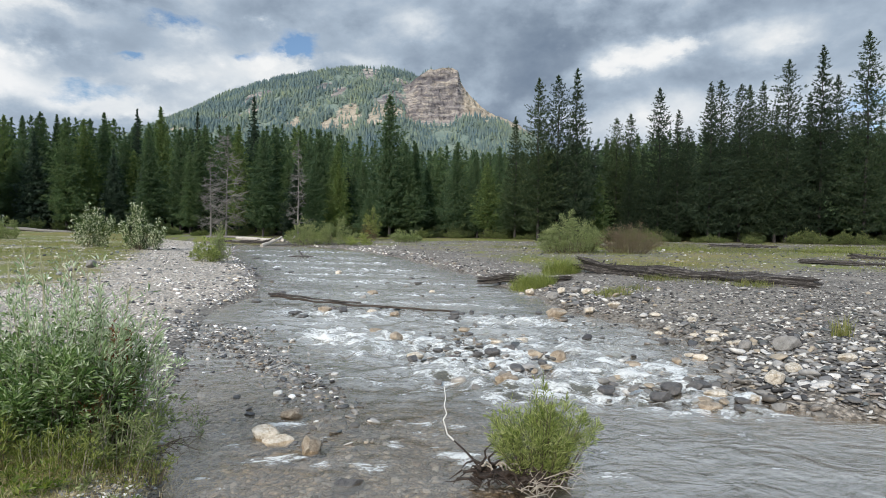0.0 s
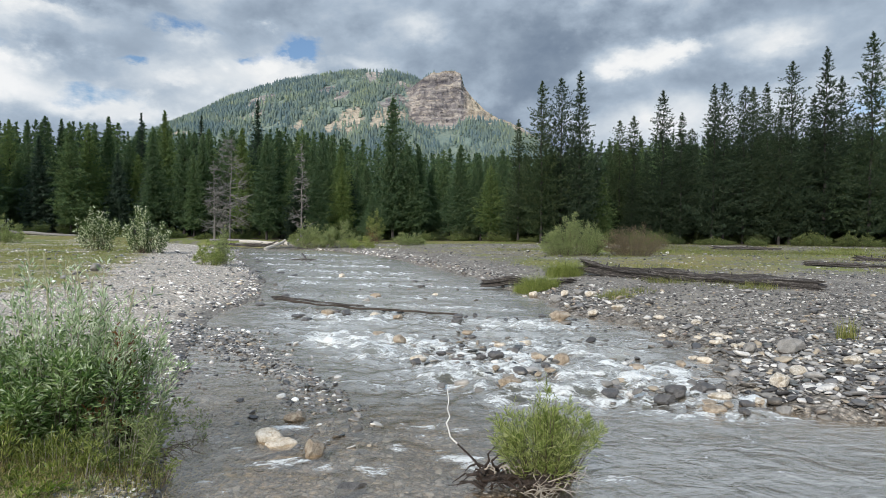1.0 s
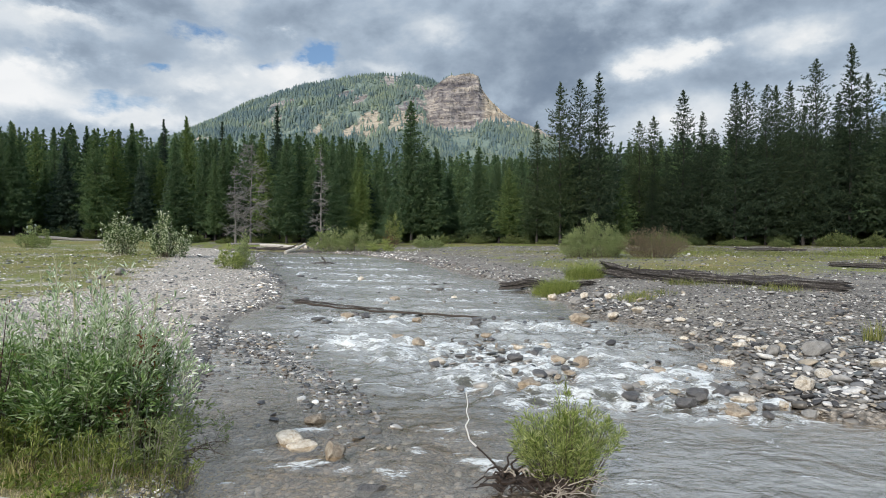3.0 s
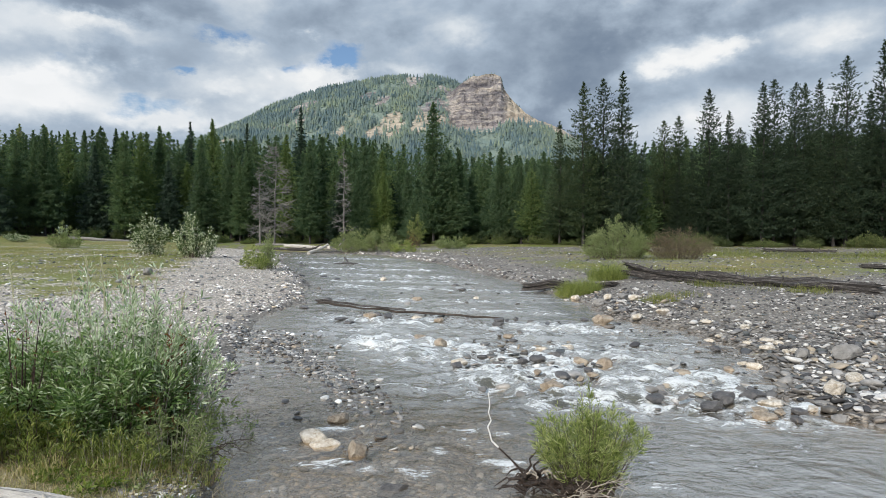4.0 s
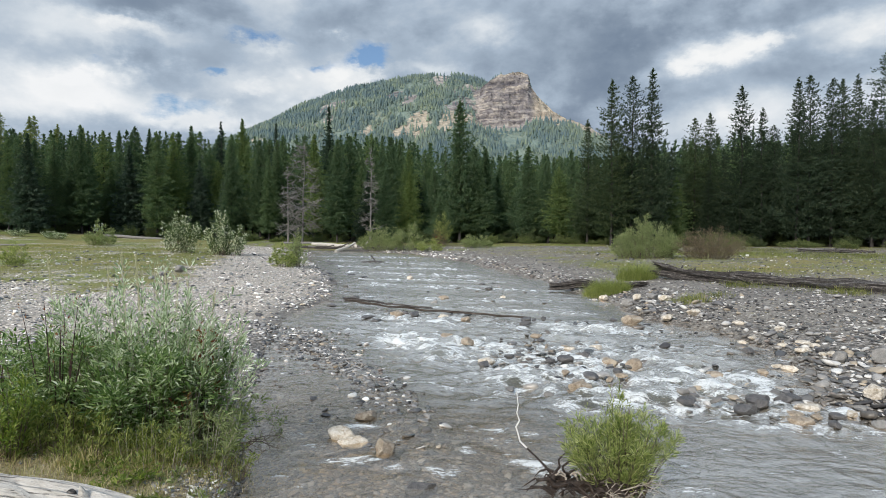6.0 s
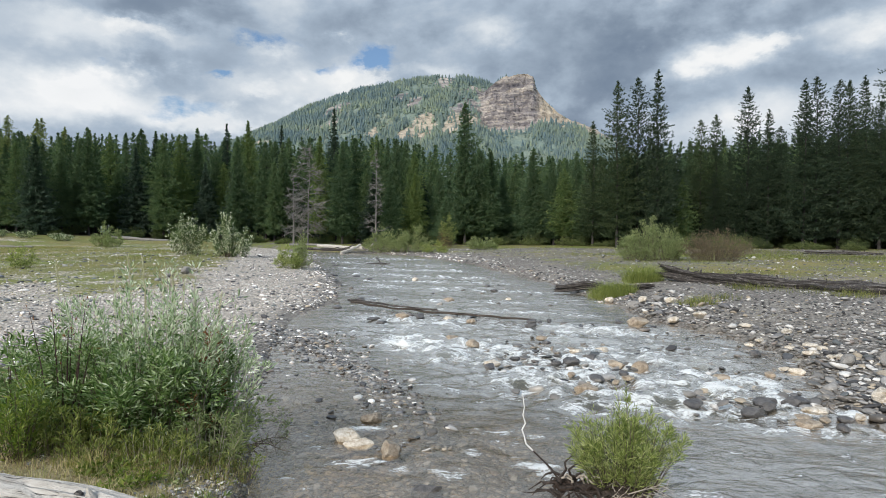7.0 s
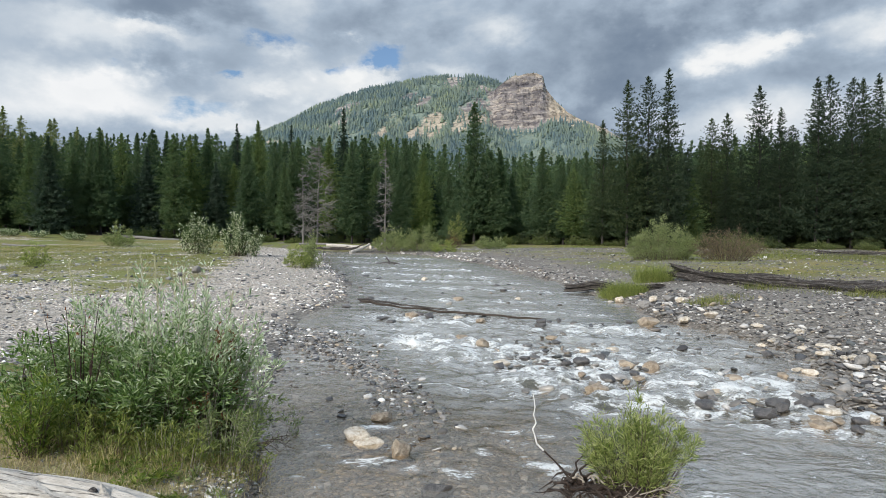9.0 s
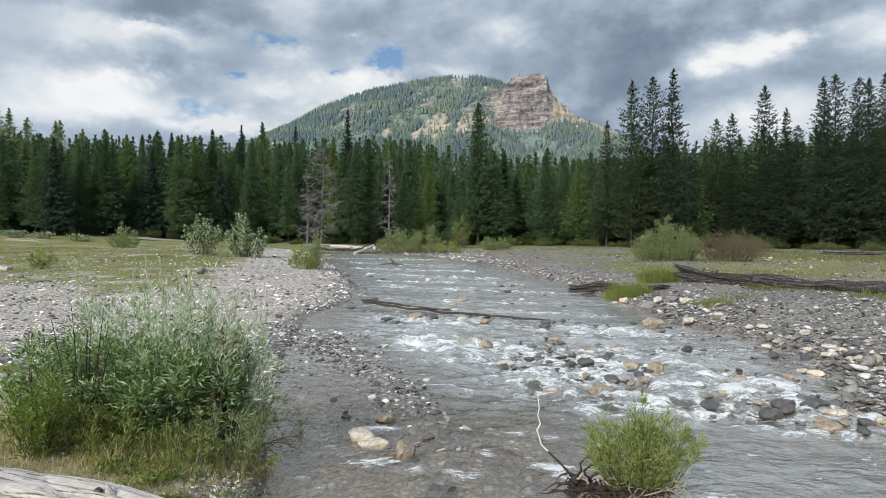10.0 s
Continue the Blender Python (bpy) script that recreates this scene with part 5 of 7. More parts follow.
# ---------------------------------------------------------------- shrubs and grasses
def leaves_mesh(name, rng, p, d, length, width):
    """Folded lance-shaped leaves at points p, pointing along d."""
    n = len(p)
    d = d / np.linalg.norm(d, axis=1, keepdims=True)
    s = np.cross(d, rng.normal(0, 1, (n, 3)) + np.array((0, 0, 1.2)))
    s /= np.linalg.norm(s, axis=1, keepdims=True) + 1e-9
    u = np.cross(s, d)
    L = (length * rng.uniform(0.6, 1.25, n))[:, None]
    W = (width * rng.uniform(0.7, 1.2, n))[:, None]
    a, c = p, p + d * L - u * L * 0.12
    b, e = p + d * L * 0.42 + s * W * 0.5 + u * W * 0.22, p + d * L * 0.42 - s * W * 0.5 + u * W * 0.22
    v = np.stack((a, b, c, e), 1).reshape(-1, 3)
    k = np.arange(n)[:, None] * 4
    f = np.concatenate((k + np.array([[0, 1, 2]]), k + np.array([[0, 2, 3]])))
    return mesh_of(name, v, f)


def shrub(name, label, x, y, h, rx, ry, leaf, seed, stems=26, leaves=2200, length=0.07, width=0.016, wood=TWIG, low=0.18, category="shrub", z=None, upright=0.6, foot_spread=0.28, dome=0.42, girth=0.0042, fuzz=0.055):
    """Stems fanning from the ground, leafed along their upper part."""
    rng = np.random.default_rng(seed)
    ob = new(name)
    limbs, pts, dirs = Limbs(), [], []
    tufted = rng.uniform(0, 1, (stems, 5))
    each = max(4, leaves // stems)
    for k in range(stems):
        a, q = rng.uniform(0, 6.283), rng.uniform(0, 1) ** 0.5
        tip = np.array((math.cos(a) * rx * q, math.sin(a) * ry * q, h * (1.0 - dome * q * q) * rng.uniform(0.62, 1.05)))
        foot = np.array((math.cos(a) * rx * q * foot_spread, math.sin(a) * ry * q * foot_spread, -0.05))
        mid = foot * 0.55 + tip * 0.45 + np.array((0, 0, 0.10 * h))
        t = np.linspace(0, 1, 6)[:, None]
        line = foot * (1 - t) ** 2 + 2 * mid * t * (1 - t) + tip * t * t
        limbs.add_list(*tube([tuple(v) for v in line], [girth * h ** 0.5 * (1.15 - 0.95 * i / 5) for i in range(6)], 4, cap=False))
        # leaves sit in sprays along the stem
        tt = np.clip(low + (1 - low) * tufted[k, rng.integers(0, 5, each)] ** 0.75 + rng.normal(0, 0.05, each), low * 0.7, 1.02)[:, None]
        p = foot * (1 - tt) ** 2 + 2 * mid * tt * (1 - tt) + tip * tt * tt
        along = 2 * (mid - foot) * (1 - tt) + 2 * (tip - mid) * tt
        along /= np.linalg.norm(along, axis=1, keepdims=True)
        twig = rng.normal(0, 1, (each, 3)) * np.array((1, 1, 0.6))
        p = p + twig * (fuzz * h ** 0.4 * (1.1 - 0.6 * tt)) * min(1.0, rx * 1.6)
        pts.append(p)
        dirs.append(along * upright + twig * 0.55 + np.array((0, 0, 0.12)))
    part("woody_frame", limbs.mesh("woody_frame"), wood, ob)
    part("foliage", leaves_mesh("foliage", rng, np.concatenate(pts), np.concatenate(dirs), length, width), leaf, ob)
    ob.matrix_basis = pose(x, y, gz(x, y) if z is None else z, 0, 0, 0)
    return tagged(ob, label, category)


def graft(plant, extra, names):
    """Gives the parts of extra, grown on the same spot, to plant."""
    for piece, name in zip(list(extra.children), names):
        if name:
            piece.parent = plant
            piece.name = name
        else:
            bpy.data.objects.remove(piece)
    bpy.data.objects.remove(extra)


def twig_spray(label, x, y, z, seed, count, reach, way, wood):
    """Loose dead twigs arching out from one foot, forked near their ends."""
    r = random.Random(seed)
    ob = new("dead_twigs")
    for k in range(count):
        limbs = Limbs()
        ln = reach * r.uniform(0.4, 1.0)
        a = math.atan2(way[1], way[0]) + r.gauss(0, 0.55)
        dx, dy, up = math.cos(a) * ln, math.sin(a) * ln, ln * r.uniform(0.05, 0.4)
        x0, y0 = r.gauss(0, 0.09), r.gauss(0, 0.08)
        pts = [(x0 + dx * t + r.gauss(0, 0.012), y0 + dy * t + r.gauss(0, 0.012), up * 4 * t * (1.05 - t) * 0.7 + r.gauss(0, 0.008)) for t in (0, 0.2, 0.4, 0.6, 0.8, 1)]
        limbs.add_list(*tube(pts, [0.0045, 0.004, 0.0036, 0.003, 0.0024, 0.0012], 5, cap=False))
        for m in (2, 3, 4):
            b, s = a + r.choice((-1, 1)) * r.uniform(0.4, 1.0), ln * r.uniform(0.15, 0.35)
            p = pts[m]
            limbs.add_list(*tube([p, (p[0] + math.cos(b) * s * 0.5, p[1] + math.sin(b) * s * 0.5, p[2] + 0.04), (p[0] + math.cos(b) * s, p[1] + math.sin(b) * s, p[2] + r.uniform(-0.02, 0.08))], [0.0028, 0.002, 0.001], 4, cap=False))
        part("twig", limbs.mesh("twig"), wood, ob)
    ob.matrix_basis = pose(x, y, max(z, gz(x, y) + 0.01))
    return tagged(ob, label, "twigs")


def blades(rng, xs, ys, zs, h, width, per, lean=0.45, loose=0.0):
    """Grass: narrow bent blades from each root."""
    n = len(xs)
    root = np.repeat(np.stack((xs, ys, zs), 1), per, axis=0)
    hh = np.repeat(h * np.ones(n), per) * rng.uniform(0.5, 1.2, n * per)
    ww = np.repeat(width * np.ones(n), per)
    a = rng.uniform(0, 6.283, n * per)
    out = np.stack((np.cos(a), np.sin(a), 0 * a), 1)
    side = np.stack((-np.sin(a), np.cos(a), 0 * a), 1)
    root = root + out * (hh * 0.22 * rng.uniform(0, 1, n * per))[:, None] + side * (hh * 0.2 * rng.normal(0, 1, n * per))[:, None]
    root = root + np.concatenate((rng.normal(0, 1, (n * per, 2)) * loose, np.zeros((n * per, 1))), 1)
    bend = (lean * rng.uniform(0.1, 1.2, n * per) * hh)[:, None]
    up = np.array((0, 0, 1.0))
    base = root - up * 0.02
    mid = root + up * (hh * 0.6)[:, None] + out * bend * 0.35
    tip = root + up * (hh * 0.96)[:, None] + out * bend
    w = (side * ww[:, None] * 0.5)
    v = np.stack((base - w, base + w, mid + w * 0.8, mid - w * 0.8, tip), 1).reshape(-1, 3)
    k = np.arange(n * per)[:, None] * 5
    f = np.concatenate((k + np.array([[0, 1, 2]]), k + np.array([[0, 2, 3]]), k + np.array([[3, 2, 4]])))
    return v, f


def tuft(name, label, x, y, h, r, leaf, seed, n=60, width=0.008, per=5, lean=0.5):
    rng = np.random.default_rng(seed)
    a, q = rng.uniform(0, 6.283, n), np.sqrt(rng.uniform(0, 1, n)) * r
    xs, ys = np.cos(a) * q, np.sin(a) * q
    z0 = gz(x, y)
    v, f = blades(rng, xs, ys, ground_z(xs + x, ys + y) - z0, h * (1 - 0.5 * (q / r) ** 2) * rng.uniform(0.4, 1.15, n), width, per, lean)
    ob = part(name, mesh_of(name, v, f), leaf, None, label)
    ob.matrix_basis = pose(x, y, z0)
    return tagged(ob, category="grass")


# the big willow by the drift log
shrub("willow_shrub", "bushy silver-green willow with lance-shaped leaves on the bank", -3.02, 4.62, 1.04, 0.84, 0.55, SILVER_LEAF, 21, 120, 11500, 0.064, 0.0185, TWIG, low=0.02, foot_spread=0.55, dome=0.5, fuzz=0.075, upright=0.25)
shrub("willow_shrub", "silvery upright willow shoots behind the large willow", -3.05, 4.75, 1.46, 1.0, 0.42, FROST_LEAF, 20, 120, 5600, 0.06, 0.0145, PALE_TWIG, low=0.45, upright=0.9, fuzz=0.036, foot_spread=0.7, dome=0.45)
shrub("willow_shrub", "low silvery willow branch spreading over the shore", -2.46, 4.86, 0.70, 0.46, 0.28, SAGE_LEAF, 19, 26, 2300, 0.056, 0.0145, PALE_TWIG, low=0.10, foot_spread=0.35, upright=0.4, fuzz=0.085, dome=0.7)
shrub("willow_sprig", "sparse thin-leaved willow sprig over the shallows", -2.28, 5.55, 0.36, 0.34, 0.22, SAGE_LEAF, 119, 12, 190, 0.045, 0.011, PALE_TWIG, low=0.3, foot_spread=0.3, fuzz=0.05)
shrub("willow_shrub", "low spreading silver-green willow beside the bank", -3.75, 4.5, 0.86, 0.72, 0.5, SILVER_LEAF, 22, 70, 5200, 0.064, 0.0185, TWIG, low=0.02, foot_spread=0.55, fuzz=0.075, upright=0.3)
shrub("russet_shrub", "small dried russet-leaved stems in the willow", -2.5, 4.7, 1.12, 0.14, 0.1, RUSSET_LEAF, 23, 14, 560, 0.042, 0.012, DARK_STEM, low=0.72)
shrub("russet_shrub", "dried red-brown twigs inside the willow", -2.5, 4.4, 0.62, 0.2, 0.08, RUSSET_LEAF, 123, 8, 90, 0.04, 0.011, DARK_STEM, low=0.6)
shrub("willow_shrub", "small pale willow sprig at the foot of the large willow", -2.36, 4.36, 0.5, 0.36, 0.2, SAGE_LEAF, 24, 34, 1300, 0.055, 0.0125, PALE_TWIG, low=0.05, foot_spread=0.5, upright=0.4)
shrub("weed_clump", "straw and yellow-green weeds under the willow", -2.62, 4.08, 0.3, 0.4, 0.14, CLUMP_GRASS, 131, 40, 1100, 0.05, 0.009, PALE_TWIG, low=0.02, foot_spread=0.8, upright=0.9)
twig_spray("pale dead twigs arching from the bank over the shallows", -2.2, 4.6, 0.22, 81, 5, 0.5, (0.9, -0.1), TWIG)
goldenrod = shrub("goldenrod_plant", "leafy goldenrod with small yellow flowers", -3.5, 3.85, 0.62, 0.32, 0.24, WEED_LEAF, 25, 30, 1500, 0.05, 0.013, TWIG, low=0.1)
bloom = shrub("goldenrod_bloom", "", -3.5, 3.85, 0.6, 0.2, 0.14, GOLD, 26, 7, 110, 0.022, 0.012, TWIG, low=0.9)
graft(goldenrod, bloom, (None, "flower_head"))
shrub("weed_clump", "tall yellow-green weeds in front of the willow", -3.2, 4.05, 0.42, 0.46, 0.2, CLUMP_GRASS, 128, 50, 1700, 0.048, 0.011, TWIG, low=0.02, foot_spread=0.8, upright=0.8)
shrub("weed_clump", "yellow-green weeds at the foot of the willow", -2.25, 4.3, 0.2, 0.36, 0.3, CLUMP_GRASS, 28, 50, 520, 0.035, 0.011, TWIG, low=0.02, foot_spread=0.8)
shrub("weed_clump", "low green weeds by the bank gravel", -2.75, 3.9, 0.10, 0.36, 0.18, WEED_LEAF, 29, 50, 420, 0.036, 0.012, TWIG, low=0.02, foot_spread=0.8)
shrub("bare_twigs", "dark red leafless twigs standing in the willow", -3.5, 4.3, 1.2, 0.36, 0.12, RUSSET_LEAF, 30, 11, 40, 0.03, 0.01, DARK_STEM, low=0.9, girth=0.0085, dome=0.3)
shrub("bare_twigs", "dark leafless twigs beside the willow", -4.1, 4.5, 0.9, 0.3, 0.2, RUSSET_LEAF, 130, 8, 14, 0.03, 0.01, DARK_STEM, low=0.9, girth=0.007)
# the young willow in the stream
young = shrub("young_willow", "bright green young willow growing in the stream", 0.765, 4.6, 0.67, 0.42, 0.29, LIME_LEAF, 27, 125, 8200, 0.056, 0.0062, TWIG, low=0.16, z=0.05, upright=0.6, foot_spread=0.42, dome=0.36, fuzz=0.045)
shoots = shrub("young_willow", "", 0.765, 4.6, 0.84, 0.12, 0.08, LIME_LEAF, 127, 7, 260, 0.07, 0.008, TWIG, low=0.4, z=0.05, upright=1.1, fuzz=0.03)
graft(young, shoots, ("tall_shoot", "shoot_leaves"))
for n, (x, y) in enumerate([(-2.75, 3.94), (-2.52, 3.84), (-2.38, 3.96), (-2.3, 3.62), (-2.62, 3.66), (-2.1, 3.85), (-2.9, 3.75)]):
    shrub("weed_rosette", "low broad-leaved green weed on the bank soil", x, y, 0.07, 0.13, 0.12, (LUSH, WEED_LEAF, SAGE_LEAF)[n % 3], 170 + n, 12, 60, 0.06, 0.02, TWIG, low=0.3, foot_spread=0.3, upright=0.5, fuzz=0.02, girth=0.003)
for n, (x, y, h, r) in enumerate([(-2.62, 4.1, 0.15, 0.2), (-2.3, 4.3, 0.15, 0.18), (-2.95, 3.9, 0.16, 0.22), (-2.2, 4.5, 0.16, 0.14)]):
    tuft("grass_clump", "straw-coloured and green grass clump on the near bank", x, y, h, r, BANK_GRASS, 160 + n, 50, 0.005, 5, 1.3)
twig_spray("pale bare twigs under the young willow", 0.62, 4.42, 0.08, 82, 16, 0.46, (0.5, -0.1), PALE_TWIG)
# saplings and bushes on the flat
shrub("poplar_sapling", "pale-leaved bushy poplar sapling on the river flat", -21.0, 36.7, 2.6, 1.5, 1.1, PALE_LEAF, 31, 46, 3800, 0.13, 0.075, TWIG, low=0.04, foot_spread=0.6)
shrub("poplar_sapling", "tall pale-leaved poplar sapling on the river flat", -17.1, 34.8, 2.2, 1.45, 1.1, PALE_LEAF, 32, 44, 3600, 0.13, 0.075, TWIG, low=0.04, foot_spread=0.6)
shrub("poplar_sapling", "slender pale top of a poplar sapling", -17.45, 34.8, 3.2, 0.55, 0.45, PALE_LEAF, 33, 16, 1300, 0.13, 0.075, TWIG, low=0.25, foot_spread=0.6)
shrub("willow_bush", "lime-green willow bush at the gravel edge", -10.5, 26.8, 1.15, 0.65, 0.55, LIME_LEAF, 34, 30, 1900, 0.11, 0.03, TWIG, low=0.03, foot_spread=0.6, dome=0.75)
shrub("willow_bush", "green willow bush at the gravel edge", -10.3, 28.0, 1.75, 0.7, 0.6, SAGE_LEAF, 35, 30, 1700, 0.13, 0.03, TWIG, low=0.03, foot_spread=0.6, dome=0.75)
shrub("willow_bush", "green willow bush on the cobble flat", -35.5, 49.0, 2.4, 1.5, 1.3, SAGE_LEAF, 36, 36, 2300, 0.17, 0.07, TWIG, low=0.03, foot_spread=0.6, dome=0.75)
shrub("willow_bush", "small lime-green willow bush on the cobbles", -19.6, 22.0, 1.25, 0.55, 0.5, LIME_LEAF, 37, 26, 1300, 0.10, 0.03, TWIG, low=0.03, foot_spread=0.6, dome=0.75)
shrub("willow_bush", "rounded grey-green willow bush by the stream", -11.4, 51.5, 2.5, 2.0, 1.2, SAGE_LEAF, 38, 60, 4200, 0.18, 0.045, TWIG, low=0.03, foot_spread=0.6, dome=0.75)
shrub("willow_bush", "rounded green willow bush by the stream", -8.8, 50.5, 2.4, 2.0, 1.2, SAGE_LEAF, 39, 60, 4200, 0.18, 0.045, TWIG, low=0.03, foot_spread=0.6, dome=0.75)
shrub("willow_bush", "low yellow-green bush at the stream bend", -6.8, 48.5, 1.2, 1.5, 1.0, LIME_LEAF, 40, 30, 1500, 0.16, 0.04, TWIG, low=0.03, foot_spread=0.6, dome=0.75)
shrub("willow_bush", "large rounded grey-green willow on the meadow edge", 6.9, 33.0, 2.15, 1.95, 1.4, SAGE_LEAF, 41, 170, 13500, 0.13, 0.026, TWIG, low=0.0, foot_spread=0.7, dome=0.7)
shrub("dry_bush", "twiggy brown half-dead bush beside the willow", 9.9, 32.2, 1.75, 2.1, 1.4, DRY_LEAF, 42, 200, 6200, 0.14, 0.014, TWIG, low=0.1, foot_spread=0.45, dome=0.7)
shrub("willow_bush", "low green bush at the forest foot", -3.2, 52.5, 1.3, 1.5, 1.1, SAGE_LEAF, 43, 34, 1900, 0.2, 0.05, TWIG, low=0.03, foot_spread=0.6, dome=0.75)
shrub("young_pine", "small yellow-green pine sapling at the forest edge", -6.6, 57.0, 3.6, 0.9, 0.9, LIME_LEAF, 44, 30, 1500, 0.2, 0.03, TWIG, category="tree")
shrub("bare_shrub", "reddish bare-stemmed shrub at the stream bend", -6.2, 50.0, 1.8, 0.8, 0.6, RUSSET_LEAF, 45, 40, 260, 0.1, 0.03, TWIG)
# undergrowth at the foot of the forest, and sagebrush on the flat
under = [shrub("undergrowth_shrub", "dark green shrub in the shade of the pines", -30 + 20 * k, 66, 1.3, 1.3, 1.0, SHADE_LEAF, 50 + k, 30, 1300, 0.2, 0.06, low=0.03, foot_spread=0.6, dome=0.7) for k in range(3)]
sage = shrub("sagebrush", "low grey-green sagebrush on the flat", -54.0, 57.5, 0.75, 1.1, 0.9, PALE_LEAF, 55, 30, 1300, 0.13, 0.05)
r2 = random.Random(12)
for k in range(115):
    x = r2.uniform(-75, 62) if k < 58 else r2.uniform(2, 50)
    y = edge_y(x) - r2.uniform(-5, 3.5)
    copy_thing(under[k % 3], Matrix.LocRotScale((x, y, gz(x, y)), Euler((0, 0, r2.uniform(0, 6))), [r2.uniform(0.6, 1.35)] * 3))
thicket = shrub("thicket_shrub", "olive-green leafy shrub at the forest edge", 14.0, 44.5, 1.0, 1.5, 1.1, THICKET_LEAF, 58, 40, 1500, 0.17, 0.05, low=0.02, foot_spread=0.7, dome=0.7)
for k in range(64):
    x = r2.uniform(6, 48) if k > 18 else r2.uniform(-40, 6)
    y = edge_y(x) - r2.uniform(0.5, 5.0)
    wide = r2.uniform(0.5, 1.15)
    copy_thing(thicket, Matrix.LocRotScale((x, y, gz(x, y)), Euler((0, 0, r2.uniform(0, 6))), (wide, wide, wide * r2.uniform(0.6, 1.2))))
for k in range(9):
    x, y = -46 - 2.1 * k + r2.uniform(-0.6, 0.6), 57 + r2.uniform(-1.5, 1.5)
    copy_thing(sage, Matrix.LocRotScale((x, y, gz(x, y)), Euler((0, 0, r2.uniform(0, 6))), [r2.uniform(0.7, 1.3)] * 3))
# grass clumps that stand out
tuft("grass_clump", "lush bright green grass clump on the bank edge", 2.72, 18.4, 0.5, 0.66, CLUMP_GRASS, 61, 480, 0.006, 7, 1.5)
tuft("grass_clump", "tall green grass clump behind the bank edge", 4.0, 20.6, 0.72, 0.6, CLUMP_GRASS, 62, 320, 0.007, 7, 1.4)
tuft("grass_tuft", "single straw-green grass tuft among the cobbles", 6.1, 9.25, 0.36, 0.1, GRASS, 63, 40, 0.008, 5, 0.7)
tuft("grass_clump", "dry yellow-green grass hummock on the gravel bar", 4.15, 15.0, 0.26, 0.5, GRASS, 66, 110, 0.007, 6, 1.5)
tuft("grass_clump", "sparse dry grass on the gravel before the log", 4.9, 15.6, 0.2, 0.5, SEDGE, 67, 60, 0.006, 5, 1.4)
tuft("grass_clump", "sparse green grass at the foot of the long log", 6.2, 17.6, 0.3, 0.45, SEDGE, 68, 60, 0.006, 5, 1.2)
tuft("grass_clump", "thin dry grass at the foot of the long log", 7.9, 15.5, 0.28, 0.5, GRASS, 69, 60, 0.006, 5, 1.2)
tuft("tall_grass", "tall pale grass stalks behind the willow", -3.4, 5.4, 1.35, 0.6, STRAW, 64, 34, 0.009, 1, 0.18)


def seed_stalk(x, y, h, seed):
    """A tall dry stalk with a feathery head."""
    rng = np.random.default_rng(seed)
    ob = new("grass_stalk")
    bend = rng.normal(0, 0.06, 2)
    line = [(bend[0] * t * t, bend[1] * t * t, h * t) for t in (0, 0.25, 0.5, 0.75, 1)]
    v, f = tube(line, [0.004, 0.0038, 0.0034, 0.003, 0.002], 5, cap=False)
    part("stalk", mesh_of("stalk", v, f), STRAW, ob)
    n = 90
    t = rng.uniform(0.80, 1.03, n)
    p = np.stack((bend[0] * t * t + rng.normal(0, 0.004, n), bend[1] * t * t + rng.normal(0, 0.004, n), h * t), 1)
    d = rng.normal(0, 0.35, (n, 3)) + np.array((0, 0, 1.2))
    part("seed_head", leaves_mesh("seed_head", rng, p, d, 0.036, 0.006), STRAW, ob)
    ob.matrix_basis = pose(x, y, gz(x, y))
    tagged(ob, "tall pale dry grass stalk with a feathery seed head", "grass", "dry stalks by the willow")


for n, (x, y, h) in enumerate([(-3.0, 4.6, 1.38), (-2.72, 4.6, 1.34), (-2.78, 4.75, 1.2), (-3.3, 4.6, 1.25), (-3.75, 4.6, 1.28), (-3.1, 4.8, 1.15), (-2.5, 4.7, 1.18), (-3.08, 4.55, 1.4), (-2.9, 4.6, 1.3), (-2.55, 4.55, 1.25)]):
    seed_stalk(x * 1.13, y + 0.6, h, 900 + n)


